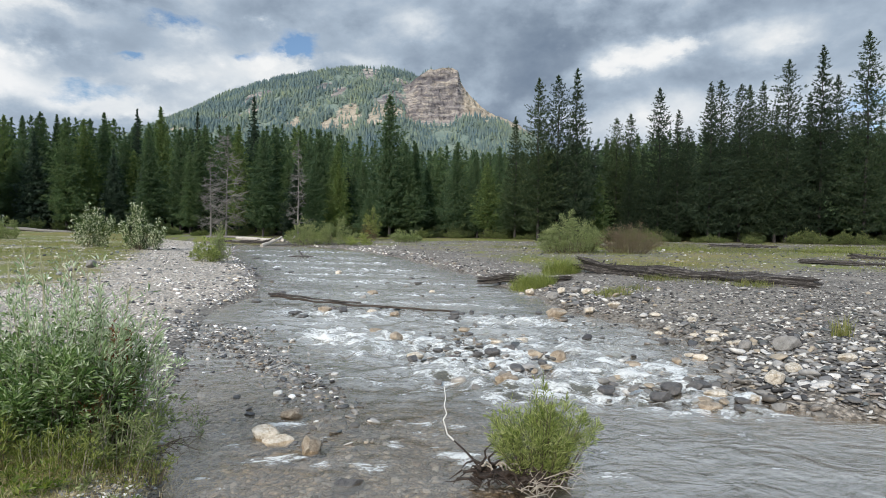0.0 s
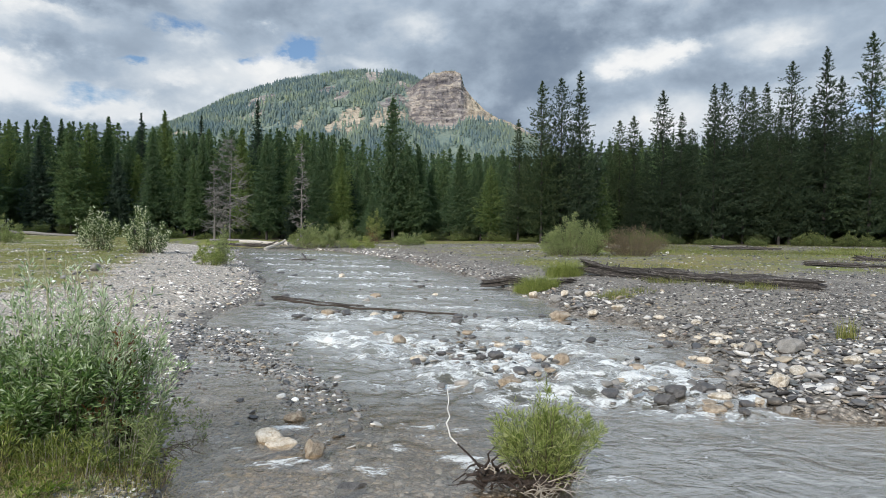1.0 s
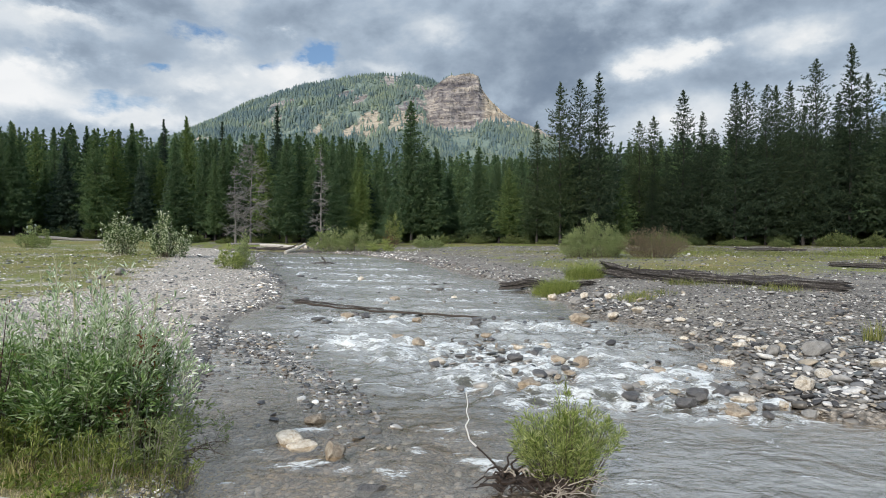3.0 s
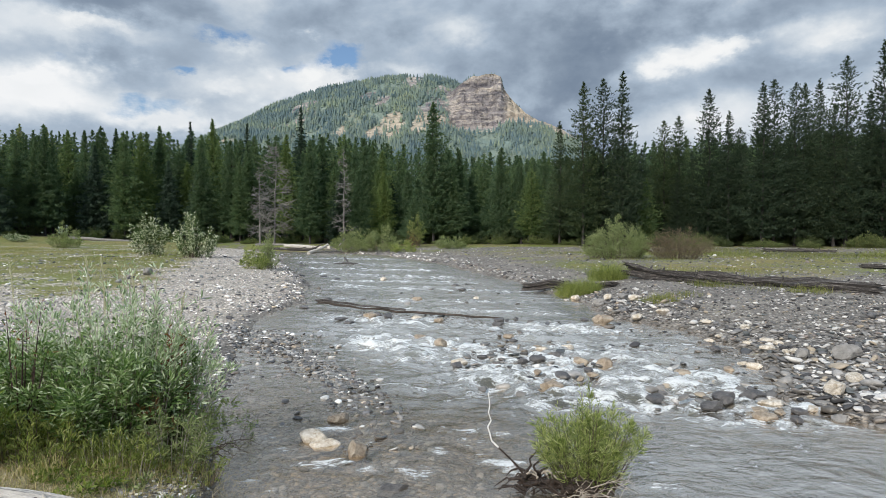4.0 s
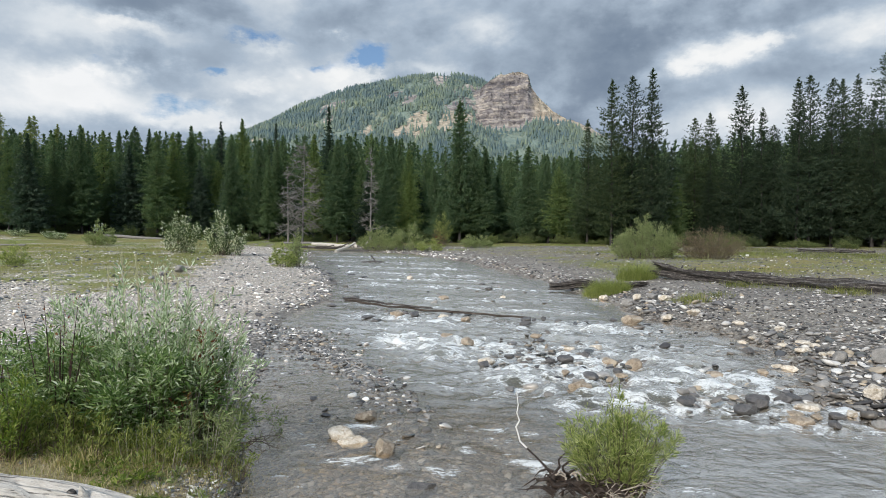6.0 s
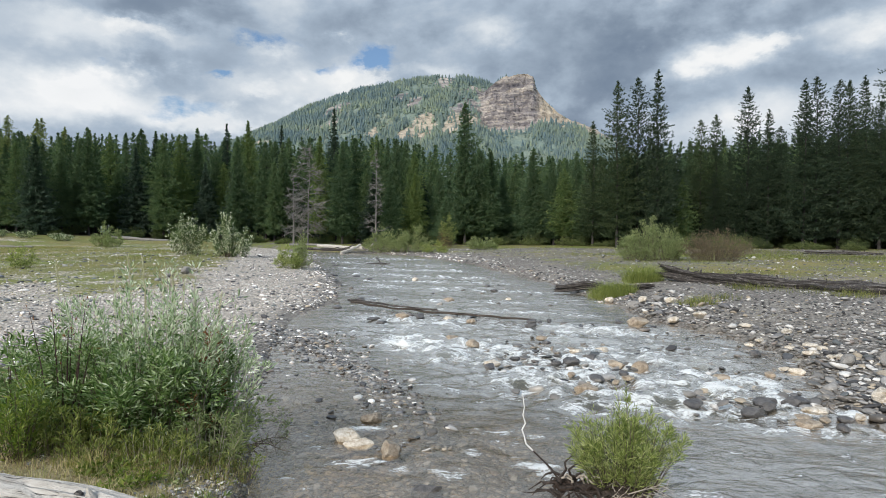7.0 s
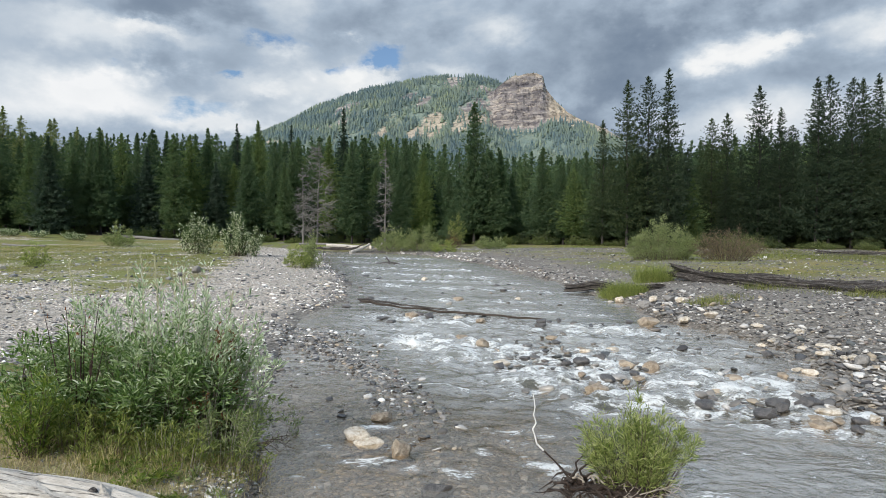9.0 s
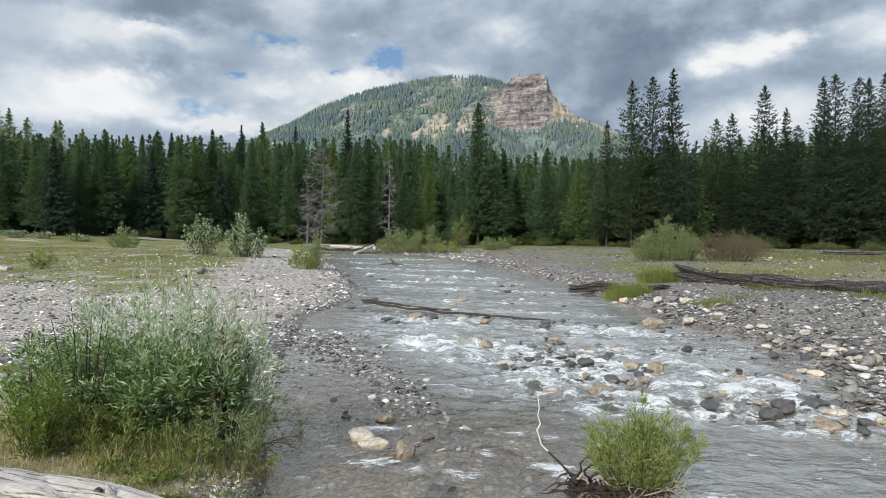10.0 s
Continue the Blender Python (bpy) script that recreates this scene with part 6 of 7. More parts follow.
def build_meadow():
    """All the grass that nobody could count."""
    rng = np.random.default_rng(71)
    n = 110000
    ang, r = rng.uniform(radians(38), radians(141), n), np.exp(rng.uniform(math.log(13), math.log(64), n))
    x, y = r * np.cos(ang), r * np.sin(ang)
    ok = rng.uniform(0, 1, n) < turf_of(x, y) ** 2.0 * (0.02 + 1.6 * np.clip(fbm(x, y, 0.3, 3, 91) + 0.12, 0, 1))
    x, y, r = x[ok][:26000], y[ok][:26000], r[ok][:26000]
    v, f = blades(rng, x, y, ground_z(x, y), 0.022 + 0.0011 * r + 0.07 * rng.uniform(0, 1, len(x)) ** 5, 0.002 + 0.0004 * r, 6, 2.4, 0.3)
    ob = part("meadow_grass", mesh_of("meadow_grass", v, f), GRASS, None, "short dry yellow-green grass over the river flat")
    tagged(ob, category="grass", kind="stuff")
    # taller tufts in patches: on both flats and along the long log
    n = 150000
    x, y = rng.uniform(-38, 38, n), rng.uniform(14, 52, n)
    hump = fbm(x, y, 0.22, 3, 95)
    belt = np.exp(-((y - 31 - 0.1 * x) ** 2) / 90) * (x > 3) + 0.5 * np.exp(-((y - 25 - 0.4 * (-x - 10)) ** 2) / 110) * (x < -6)
    ok = (turf_of(x, y) > 0.22) & (rng.uniform(0, 1, n) < 0.9 * np.clip(hump + 0.02, 0, 1) * (0.3 * (x > 0) + 0.08 + belt))
    t = rng.choice(rng.uniform(0, 1, 9), 80) + rng.normal(0, 0.012, 80)
    x = np.concatenate((x[ok][:9000], 5.0 + 3.8 * t - 0.25 + rng.normal(0, 0.16, 80)))
    y = np.concatenate((y[ok][:9000], 20.2 - 5.1 * t - 0.25 + rng.normal(0, 0.16, 80)))
    v, f = blades(rng, x, y, ground_z(x, y), np.where(x < 0, 0.6, 1.0) * (0.06 + 0.16 * rng.uniform(0, 1, len(x)) ** 2), 0.002 + 0.0003 * y, 9, 2.3, 0.26)
    ob = part("meadow_tufts", mesh_of("meadow_tufts", v, f), SEDGE, None, "taller yellow-green grass tufts scattered over the flats")
    tagged(ob, category="grass", kind="stuff")
    # long green grass between the bushes and the forest
    n = 26000
    x, y = rng.uniform(6, 46, n), rng.uniform(26, 52, n)
    lane = np.exp(-((y - 36 - 0.12 * (x - 12) - 6 * fbm(x, y, 0.06, 2, 98)) ** 2) / 14)
    ok = (rng.uniform(0, 1, n) < lane * np.clip(0.3 + 2.2 * fbm(x, y, 0.25, 3, 96), 0, 1)) & (np.hypot(x - 9.9, y - 32.2) > 1.8)
    x, y = x[ok], y[ok]
    v, f = blades(rng, x, y, ground_z(x, y), 0.10 + 0.26 * rng.uniform(0, 1, len(x)) ** 1.5, 0.014, 6, 1.3, 0.3)
    ob = part("long_grass", mesh_of("long_grass", v, f), CLUMP_GRASS, None, "long yellow-green grass before the forest edge")
    tagged(ob, category="grass", kind="stuff")
    # the near bank, by the drift log
    n = 4300
    x, y = rng.uniform(-4.6, -1.45, n), rng.uniform(2.2, 5.4, n)
    dl, dr, near, far = inside(x, y)
    ok = ((dl < -0.12) | (near < -0.1)) & (rng.uniform(0, 1, n) < np.clip((-1.85 - x) / 0.6, 0, 1)) & (rng.uniform(0, 1, n) < 0.35 + 1.2 * np.clip(fbm(x, y, 1.2, 3, 93) + 0.3, 0, 1))
    x, y = x[ok], y[ok]
    v, f = blades(rng, x, y, ground_z(x, y), 0.03 + 0.10 * rng.uniform(0, 1, len(x)) ** 2.5, 0.0032, 6, 1.5, 0.03)
    ob = part("bank_grass", mesh_of("bank_grass", v, f), BANK_GRASS, None, "rough dry and green grass on the near bank")
    tagged(ob, category="grass", kind="stuff")
    x, y = rng.uniform(-4.2, -2.7, 90), rng.uniform(3.8, 4.6, 90)
    v, f = blades(rng, x, y, ground_z(x, y), 0.08 + 0.16 * rng.uniform(0, 1, len(x)), 0.004, 5, 0.9)
    litter_x, litter_y = rng.uniform(-4.4, -1.85, 3600), rng.uniform(2.6, 4.8, 3600)
    lv, lf = blades(rng, litter_x, litter_y, ground_z(litter_x, litter_y) + 0.012, 0.012 + 0.012 * rng.uniform(0, 1, 3600), 0.004, 3, 7.0, 0.04)
    straw = part("straw_litter", mesh_of("straw_litter", lv, lf), LITTER, None, "flattened dead straw and leaf litter on the near bank")
    tagged(straw, category="litter", kind="stuff")
    ob = part("tall_bank_grass", mesh_of("tall_bank_grass", v, f), CLUMP_GRASS, None, "taller green grass round the foot of the willow")
    tagged(ob, category="grass", kind="stuff")


build_meadow()


# ---------------------------------------------------------------- driftwood root with the bleached stick
def root_wad():
    ob = new("driftwood_root")
    ob.matrix_basis = pose(0.45, 4.58, 0.09)
    r = random.Random(77)
    core_v, core_f = ROOT_CORE
    part("root_mass", mesh_of("root_mass", core_v * np.array((0.30, 0.16, 0.085)) + np.array((0.14, -0.04, 0.02)), core_f), WET_WOOD, ob)
    for k in range(42):
        a = r.choice((0, math.pi)) + r.gauss(0, 0.45)
        ln = r.uniform(0.10, 0.26)
        x0, y0 = r.uniform(-0.22, 0.45), r.uniform(-0.26, 0.1)
        pts = [(x0 + math.cos(a) * ln * t + r.uniform(-0.03, 0.03), y0 + math.sin(a) * ln * 0.6 * t + r.uniform(-0.03, 0.03), 0.0 + 0.06 * math.sin(math.pi * (0.1 + 0.8 * t)) + r.uniform(-0.02, 0.03)) for t in (0, 0.25, 0.5, 0.75, 1)]
        g0 = r.uniform(0.4, 1.0)
        v, f = tube(pts, [g0 * w for w in (0.021, 0.017, 0.012, 0.008, 0.003)], 7, 0.15, k)
        part("root", mesh_of("root", v, f), WET_WOOD, ob)
    for k, (dx, bend) in enumerate(((-0.04, 0.03), (0.05, -0.04))):
        pts = [(-0.12 + dx, 0.05, 0.05), (-0.10 + dx + bend, 0.05, 0.12), (-0.08 + dx, 0.05, 0.17), (-0.02 + dx, 0.04, 0.24)]
        v, f = tube(pts, [0.013, 0.011, 0.009, 0.004], 6, 0.15, 30 + k)
        part("root", mesh_of("root", v, f), WET_WOOD, ob)
    for k in range(6):
        x0 = r.uniform(-0.16, 0.1)
        pts = [(x0 + 0.05 * t + r.uniform(-0.015, 0.015), -0.05 + r.uniform(-0.03, 0.03), 0.10 + 0.05 * t * (1 - t) + r.uniform(-0.015, 0.015)) for t in (0, 0.5, 1, 1.5, 2)]
        part("root_splinter", mesh_of("root_splinter", *tube(pts, [0.006, 0.008, 0.007, 0.005, 0.002], 6, 0.2, 70 + k)), PALE_TWIG, ob, "bleached splintered root end")
    tagged(ob, "tangle of dark wet driftwood roots caught under the young willow", "driftwood")
    stick = new("bleached_stick")
    pts = [(0.30, 4.68, 0.10), (0.237, 4.72, 0.174), (0.177, 4.75, 0.224), (0.096, 4.76, 0.295), (0.044, 4.76, 0.345), (0.029, 4.76, 0.404), (0.012, 4.76, 0.456), (0.038, 4.76, 0.507), (0.018, 4.76, 0.57), (0.029, 4.76, 0.63), (0.015, 4.76, 0.735)]
    girth = [0.009, 0.009, 0.008, 0.0075, 0.0065, 0.0058, 0.006, 0.005, 0.0045, 0.0038, 0.0025]
    part("shaft", mesh_of("shaft", *tube(pts[3:], girth[3:], 7, 0.12, 5)), BONE, stick)
    part("foot", mesh_of("foot", *tube(pts[:4], girth[:4], 7, 0.12, 6)), WET_WOOD, stick, "dark wet lower end")
    tagged(stick, "crooked white bleached stick standing up from the driftwood", "stick")


BONE = surface("bleached_wood", bark_look((0.5, 0.49, 0.47), (0.72, 0.71, 0.69), (0.82, 0.81, 0.79)), 0.7)



# ---------------------------------------------------------------- stones
def ico(level):
    bm = bmesh.new()
    bmesh.ops.create_icosphere(bm, subdivisions=level, radius=1.0)
    v = np.array([tuple(q.co) for q in bm.verts])
    f = np.array([[q.index for q in face.verts] for face in bm.faces])
    bm.free()
    return v, f


def pebble(level, seed):
    """A river-worn stone: a rounded lump with a few flattened sides."""
    rng = np.random.default_rng(seed)
    v, f = ico(level)
    for k in range(9):
        d = rng.normal(0, 1, 3)
        d /= np.linalg.norm(d)
        cut = rng.uniform(0.42, 0.82)
        over = np.clip(v @ d - cut, 0, None)
        v = v - 0.95 * over[:, None] * d
    v = v * (1 + 0.22 * fbm(v[:, 0] * 3 + seed, v[:, 1] * 3 + v[:, 2] * 2, 0.8, 2, seed)[:, None])
    return v * np.array((1.0, rng.uniform(0.55, 0.9), rng.uniform(0.26, 0.46))), f


NEAR_FORMS = [pebble(2, 600 + k) for k in range(10)]
FAR_FORMS = [pebble(1, 700 + k) for k in range(8)]


def rock(seed):
    """A blocky boulder with worn edges."""
    rng = np.random.default_rng(seed)
    v, f = ico(5)
    for k in range(11):
        d = rng.normal(0, 1, 3) * np.array((1, 1, 0.8))
        d /= np.linalg.norm(d)
        over = np.clip(v @ d - rng.uniform(0.58, 0.92), 0, None)
        v = v - 0.88 * over[:, None] * d
    r = 1 + 0.26 * fbm(v[:, 0] * 2 + seed, v[:, 1] * 2 + v[:, 2] * 1.7, 0.9, 4, seed)
    v = v * r[:, None] * np.array((1.12, rng.uniform(0.8, 0.95), rng.uniform(0.5, 0.66)))
    return v, f


BIG_FORMS = [rock(800 + k) for k in range(8)]
ROOT_CORE = rock(850)
root_wad()


def turned(v, rng, size):
    a, tx, ty = rng.uniform(0, 6.283), rng.normal() * 0.22, rng.normal() * 0.22
    return v @ np.array(Euler((tx, ty, a)).to_matrix()).T * size


def boulder(label, x, y, size, form, material, sink=0.3, squash=1.0, spin=0.0, above=None):
    v, f = BIG_FORMS[form]
    size = size * (0.74 if material is DARK_ROCK else 0.84)
    v = v * np.array((size, size * 0.9, size * squash))
    low = v[:, 2].min()
    ob = part("boulder", mesh_of("boulder", v, f), material, None, label, True)
    z = gz(x, y) - low * (1 - sink) if above is None else float(base_z(y)) + 0.8 * above - v[:, 2].max()
    ob.matrix_basis = pose(x, y, z, 0, 0, spin)
    return tagged(ob, category="rock")


boulder("smooth grey boulder among the cobbles", 4.98, 8.75, 0.24, 0, GREY_ROCK, 0.2, 1.0, 10)
boulder("rounded tan boulder at the water's edge", 3.9, 7.1, 0.16, 1, PALE_ROCK, 0.1, 1.2, 40)
boulder("smooth black wet boulder in the stream", 2.42, 6.75, 0.17, 2, DARK_ROCK, 0, 0.9, 0, 0.13)
boulder("black wet boulder in the stream", 2.68, 6.95, 0.13, 3, DARK_ROCK, 0, 1.0, 60, 0.15)
boulder("dark wet boulder in the stream", 3.1, 7.3, 0.20, 4, DARK_ROCK, 0, 0.9, 20, 0.12)
boulder("pale broad rock at the water's edge", 4.35, 7.5, 0.16, 5, PALE_ROCK, 0.2, 0.9, 70)
boulder("pale broad rock on the cobble bar", 5.1, 7.65, 0.17, 6, PALE_ROCK, 0.2, 0.9, 15)
boulder("dark rounded rock at the waterline", 3.12, 6.2, 0.13, 7, DARK_ROCK, 0.1, 1.1, 30)
boulder("dark rounded rock at the waterline", 2.9, 6.25, 0.11, 1, DARK_ROCK, 0.1, 1.0, 80)
boulder("tan rock at the waterline", 2.9, 6.75, 0.2, 3, RUST_ROCK, 0.25, 0.8, 20)
boulder("grey rock at the waterline", 3.6, 6.45, 0.12, 2, GREY_ROCK, 0.2, 1.0, 5)
boulder("orange-brown rock at the head of the riffle", 2.4, 12.8, 0.24, 4, RUST_ROCK, 0, 1.0, 0, 0.26)
boulder("pale rock at the head of the riffle", 3.2, 13.2, 0.19, 5, PALE_ROCK, 0.1, 0.9, 50)
boulder("pale flat rock on the shore", 3.75, 13.3, 0.2, 6, PALE_ROCK, 0.1, 0.8, 20)
boulder("grey-blue rock on the cobble bar", 4.5, 9.0, 0.15, 3, GREY_ROCK, 0.2, 1.1, 25)
boulder("white-topped pale boulder in the shallows", -1.62, 5.55, 0.165, 5, PALE_ROCK, 0, 1.0, 160, 0.12)
boulder("pale tan rock joined to the white boulder", -1.47, 5.44, 0.15, 4, PALE_ROCK, 0, 0.8, 200, 0.065)
boulder("rust and white boulder in the shallows", -1.14, 5.28, 0.165, 4, RUST_ROCK, 0, 1.0, 100, 0.11)
boulder("tan boulder with a dark wet side", -1.5, 6.1, 0.14, 5, RUST_ROCK, 0, 1.0, 30, 0.11)
boulder("black submerged rock in the shallows", -0.72, 4.55, 0.17, 2, DARK_ROCK, 0, 0.8, 10, 0.03)
boulder("rust-topped rock in the riffle", 0.80, 7.5, 0.16, 1, RUST_ROCK, 0, 1.2, 15, 0.14)
boulder("dark wet rock in the riffle", 0.75, 9.1, 0.15, 7, DARK_ROCK, 0, 1.0, 0, 0.12)
boulder("pinkish tan rock in the riffle", 1.72, 9.0, 0.2, 3, RUST_ROCK, 0, 1.0, 70, 0.12)
boulder("tan rock in the riffle", -1.2, 10.8, 0.17, 4, RUST_ROCK, 0, 1.2, 0, 0.12)
boulder("pale sunken rock in the stream", 1.35, 10.2, 0.13, 5, PALE_ROCK, 0, 1.0, 0, 0.08)
boulder("pale rock below the stream pole", 0.9, 10.0, 0.12, 6, PALE_ROCK, 0, 1.0, 0, 0.07)
boulder("pale tan rock under the stream pole", -2.62, 13.5, 0.17, 1, RUST_ROCK, 0, 1.0, 20, 0.15)
boulder("dark rock under the stream pole", -2.2, 13.4, 0.19, 2, DARK_ROCK, 0, 1.0, 60, 0.15)
boulder("pale rock under the stream pole", -1.55, 13.2, 0.17, 3, PALE_ROCK, 0, 0.9, 10, 0.12)
boulder("tan rock below the stream pole", -1.0, 12.9, 0.15, 5, RUST_ROCK, 0, 1.0, 40, 0.13)
boulder("dark rock at the end of the stream pole", 0.25, 12.7, 0.13, 7, DARK_ROCK, 0, 1.0, 0, 0.16)
boulder("dark rock at the end of the stream pole", 0.62, 12.9, 0.11, 4, DARK_ROCK, 0, 1.1, 90, 0.17)
boulder("black rock in the upper stream", -0.8, 19.6, 0.16, 6, DARK_ROCK, 0, 0.9, 0, 0.12)
boulder("tan rock in the upper stream", -1.95, 17.0, 0.2, 0, RUST_ROCK, 0, 0.9, 30, 0.12)
boulder("pale rock in the upper stream", -0.3, 17.4, 0.15, 3, PALE_ROCK, 0, 0.9, 70, 0.09)
boulder("pale sunken rock in the white water", -0.4, 8.95, 0.14, 1, PALE_ROCK, 0, 1.0, 10, 0.08)
boulder("angular tan rock by the grass clump", 2.47, 17.1, 0.17, 5, PALE_ROCK, 0.1, 1.3, 20)
boulder("pale flat rock by the grass clump", 2.2, 17.2, 0.17, 6, PALE_ROCK, 0.1, 0.6, 80)
boulder("pale rounded rock on the shore", 2.85, 15.6, 0.2, 0, GREY_ROCK, 0.1, 0.9, 10)
boulder("pale rock on the shore", 3.15, 16.1, 0.18, 3, PALE_ROCK, 0.1, 1.0, 50)
boulder("pale grey rock on the shore", 3.5, 15.95, 0.22, 1, GREY_ROCK, 0.1, 0.9, 100)
boulder("pale blocky rock on the shore", 3.68, 15.4, 0.2, 4, PALE_ROCK, 0.1, 0.9, 30)
for n, (x, y) in enumerate([(-12.9, 37.2), (-10.2, 33.2), (-9.6, 28.6), (-7.5, 23.2), (-6.4, 21.2), (-5.8, 18.4), (-6.9, 25.4), (-6.0, 24.0), (-4.5, 17.0), (-4.6, 15.0), (-3.2, 13.1), (-2.9, 12.6), (-11.0, 35.4), (-8.3, 26.4)]):
    boulder("dark wet stone along the upper waterline", x, y, 0.16 + 0.003 * y, n % 8, DARK_ROCK, 0, 0.5, 37 * n, 0.08)
boulder("grey boulder on the cobble flat", -11.9, 20.6, 0.22, 3, GREY_ROCK, 0.1, 1.2, 40)
boulder("pale rock in the upper stream", -4.1, 24.0, 0.16, 0, PALE_ROCK, 0, 1.0, 40, 0.13)
boulder("dark rock in the upper stream", -1.1, 21.5, 0.16, 4, DARK_ROCK, 0, 1.0, 40, 0.1)

for n, (x, y, size) in enumerate([(2.74, 7.27, 0.19), (1.92, 7.07, 0.16), (3.13, 6.35, 0.1), (3.28, 6.62, 0.11), (3.6, 6.97, 0.16), (3.7, 10.13, 0.16), (-2.29, 6.76, 0.085), (-1.96, 6.15, 0.08)]):
    boulder("dark wet rounded rock in the edge of the riffle", x, y, size, (2, 7, 0, 5, 3, 6, 1, 4)[n], DARK_ROCK, 0, 0.85 if x > 0 else 0.6, 47 * n, 0.10 if x > 0 else 0.035)
for n, (x, y, size) in enumerate([(1.96, 7.48, 0.13), (2.12, 7.55, 0.085), (3.64, 6.82, 0.10), (4.21, 7.93, 0.2), (4.04, 8.45, 0.09)]):
    boulder("smooth slate-grey rock at the waterline", x, y, size, (3, 0, 6, 2, 5)[n], GREY_ROCK, 0, 0.7, 63 * n, 0.09 if x < 3 else 0.13)
for n, (x, y, size) in enumerate([(3.14, 6.93, 0.17), (3.47, 6.72, 0.10), (3.79, 8.89, 0.13), (3.64, 8.94, 0.09), (3.85, 10.82, 0.11)]):
    boulder("pale tan rock in the edge of the water", x, y, size, (6, 1, 4, 7, 2)[n], PALE_ROCK, 0, 0.75, 71 * n, 0.10)
for n, (x, y, size) in enumerate([(4.36, 9.75, 0.15), (4.6, 9.39, 0.12), (4.64, 10.04, 0.1), (4.48, 9.45, 0.09), (4.6, 10.34, 0.12), (4.71, 11.47, 0.15), (4.31, 10.35, 0.1), (4.15, 11.2, 0.11), (4.3, 12.3, 0.13)]):
    boulder("pale dry rock among the shore cobbles", x, y, size, (5, 2, 0, 3, 7, 1, 6, 4, 2)[n], PALE_ROCK, 0.15, 0.8, 83 * n)
for n, (x, y, size) in enumerate([(2.87, 6.48, 0.14), (3.08, 6.61, 0.09), (3.35, 8.67, 0.1), (2.66, 8.45, 0.17)]):
    boulder("rusty tan rock in the edge of the riffle", x, y, size, (7, 2, 5, 0)[n], RUST_ROCK, 0, 0.8, 57 * n, 0.08)

for n, (x, y, size, top) in enumerate([(0.52, 8.92, 0.11, 0.11), (1.09, 9.47, 0.13, 0.11), (1.36, 8.24, 0.11, 0.15), (0.47, 10.56, 0.1, 0.1), (0.23, 12.33, 0.16, 0.14), (0.42, 12.66, 0.1, 0.15), (2.03, 12.88, 0.11, 0.15), (-0.07, 9.23, 0.11, 0.08), (-0.43, 8.71, 0.15, 0.08), (1.01, 8.29, 0.19, 0.06)]):
    boulder("dark wet rock breaking the white water", x, y, size, (3, 0, 5, 2, 7, 1, 4, 6, 2, 5)[n], DARK_ROCK, 0, 0.85, 53 * n, top)
for n, (x, y, size, top) in enumerate([(1.38, 8.03, 0.09, 0.13), (1.21, 7.89, 0.09, 0.11), (-0.8, 10.55, 0.18, 0.1), (0.39, 10.94, 0.12, 0.12), (0.68, 8.21, 0.09, 0.11), (1.38, 9.22, 0.18, 0.07), (1.62, 7.33, 0.08, 0.1)]):
    boulder("tan wet rock breaking the white water", x, y, size, (1, 4, 0, 6, 3, 2, 7)[n], RUST_ROCK, 0, 0.85, 61 * n, top)

rng = np.random.default_rng(88)
forms = [mesh_of("stone", v, f) for v, f in NEAR_FORMS]
for me in forms:
    me.shade_smooth()
dry_forms = [me.copy() for me in forms]
for me in dry_forms:
    me.materials.append(STONE_ONE)
for me in forms:
    me.materials.append(STONE_ONE_WET)


def river_stone(x, y, size, k, breaks=False):
    g, w = gz(x, y), float(base_z(y))
    if breaks:
        g = max(g, w - size * (0.22 if y > 14 or x < -1.1 - (y - 6.3) * 0.66 + 0.8 else 0.20))
    damp = g < w + 0.05 and (k * 7) % 11 > (2 if breaks else 0)
    ob = new("river_stone", (forms if damp else dry_forms)[k % 10])
    ob.matrix_basis = Matrix.LocRotScale((x, y, g + size * 0.18), Euler((rng.normal() * 0.2, rng.normal() * 0.2, rng.uniform(0, 6.28))), (size, size, size))
    tagged(ob, "rounded wet river stone at the waterline" if damp else "rounded dry river stone on the gravel bar", "stone", "river stones")


for k, (x, y, size) in enumerate(STREAM_STONES[:298]):
    river_stone(x, y, size, k, True)
placed, tries, made = list(STREAM_STONES), 0, 0
while made < 62 and tries < 9000:
    tries += 1
    x, y = rng.uniform(2.9, 7.4), rng.uniform(5.9, 10.5)
    size = float(np.clip(rng.lognormal(-2.75, 0.42), 0.045, 0.15))
    dl, dr, near, far = inside(x, y)
    if dr > 0.2 or any((x - a) ** 2 + (y - b) ** 2 < (0.8 * (size + s)) ** 2 for a, b, s in placed):
        continue
    placed.append((x, y, size))
    river_stone(x, y, size, made)
    made += 1


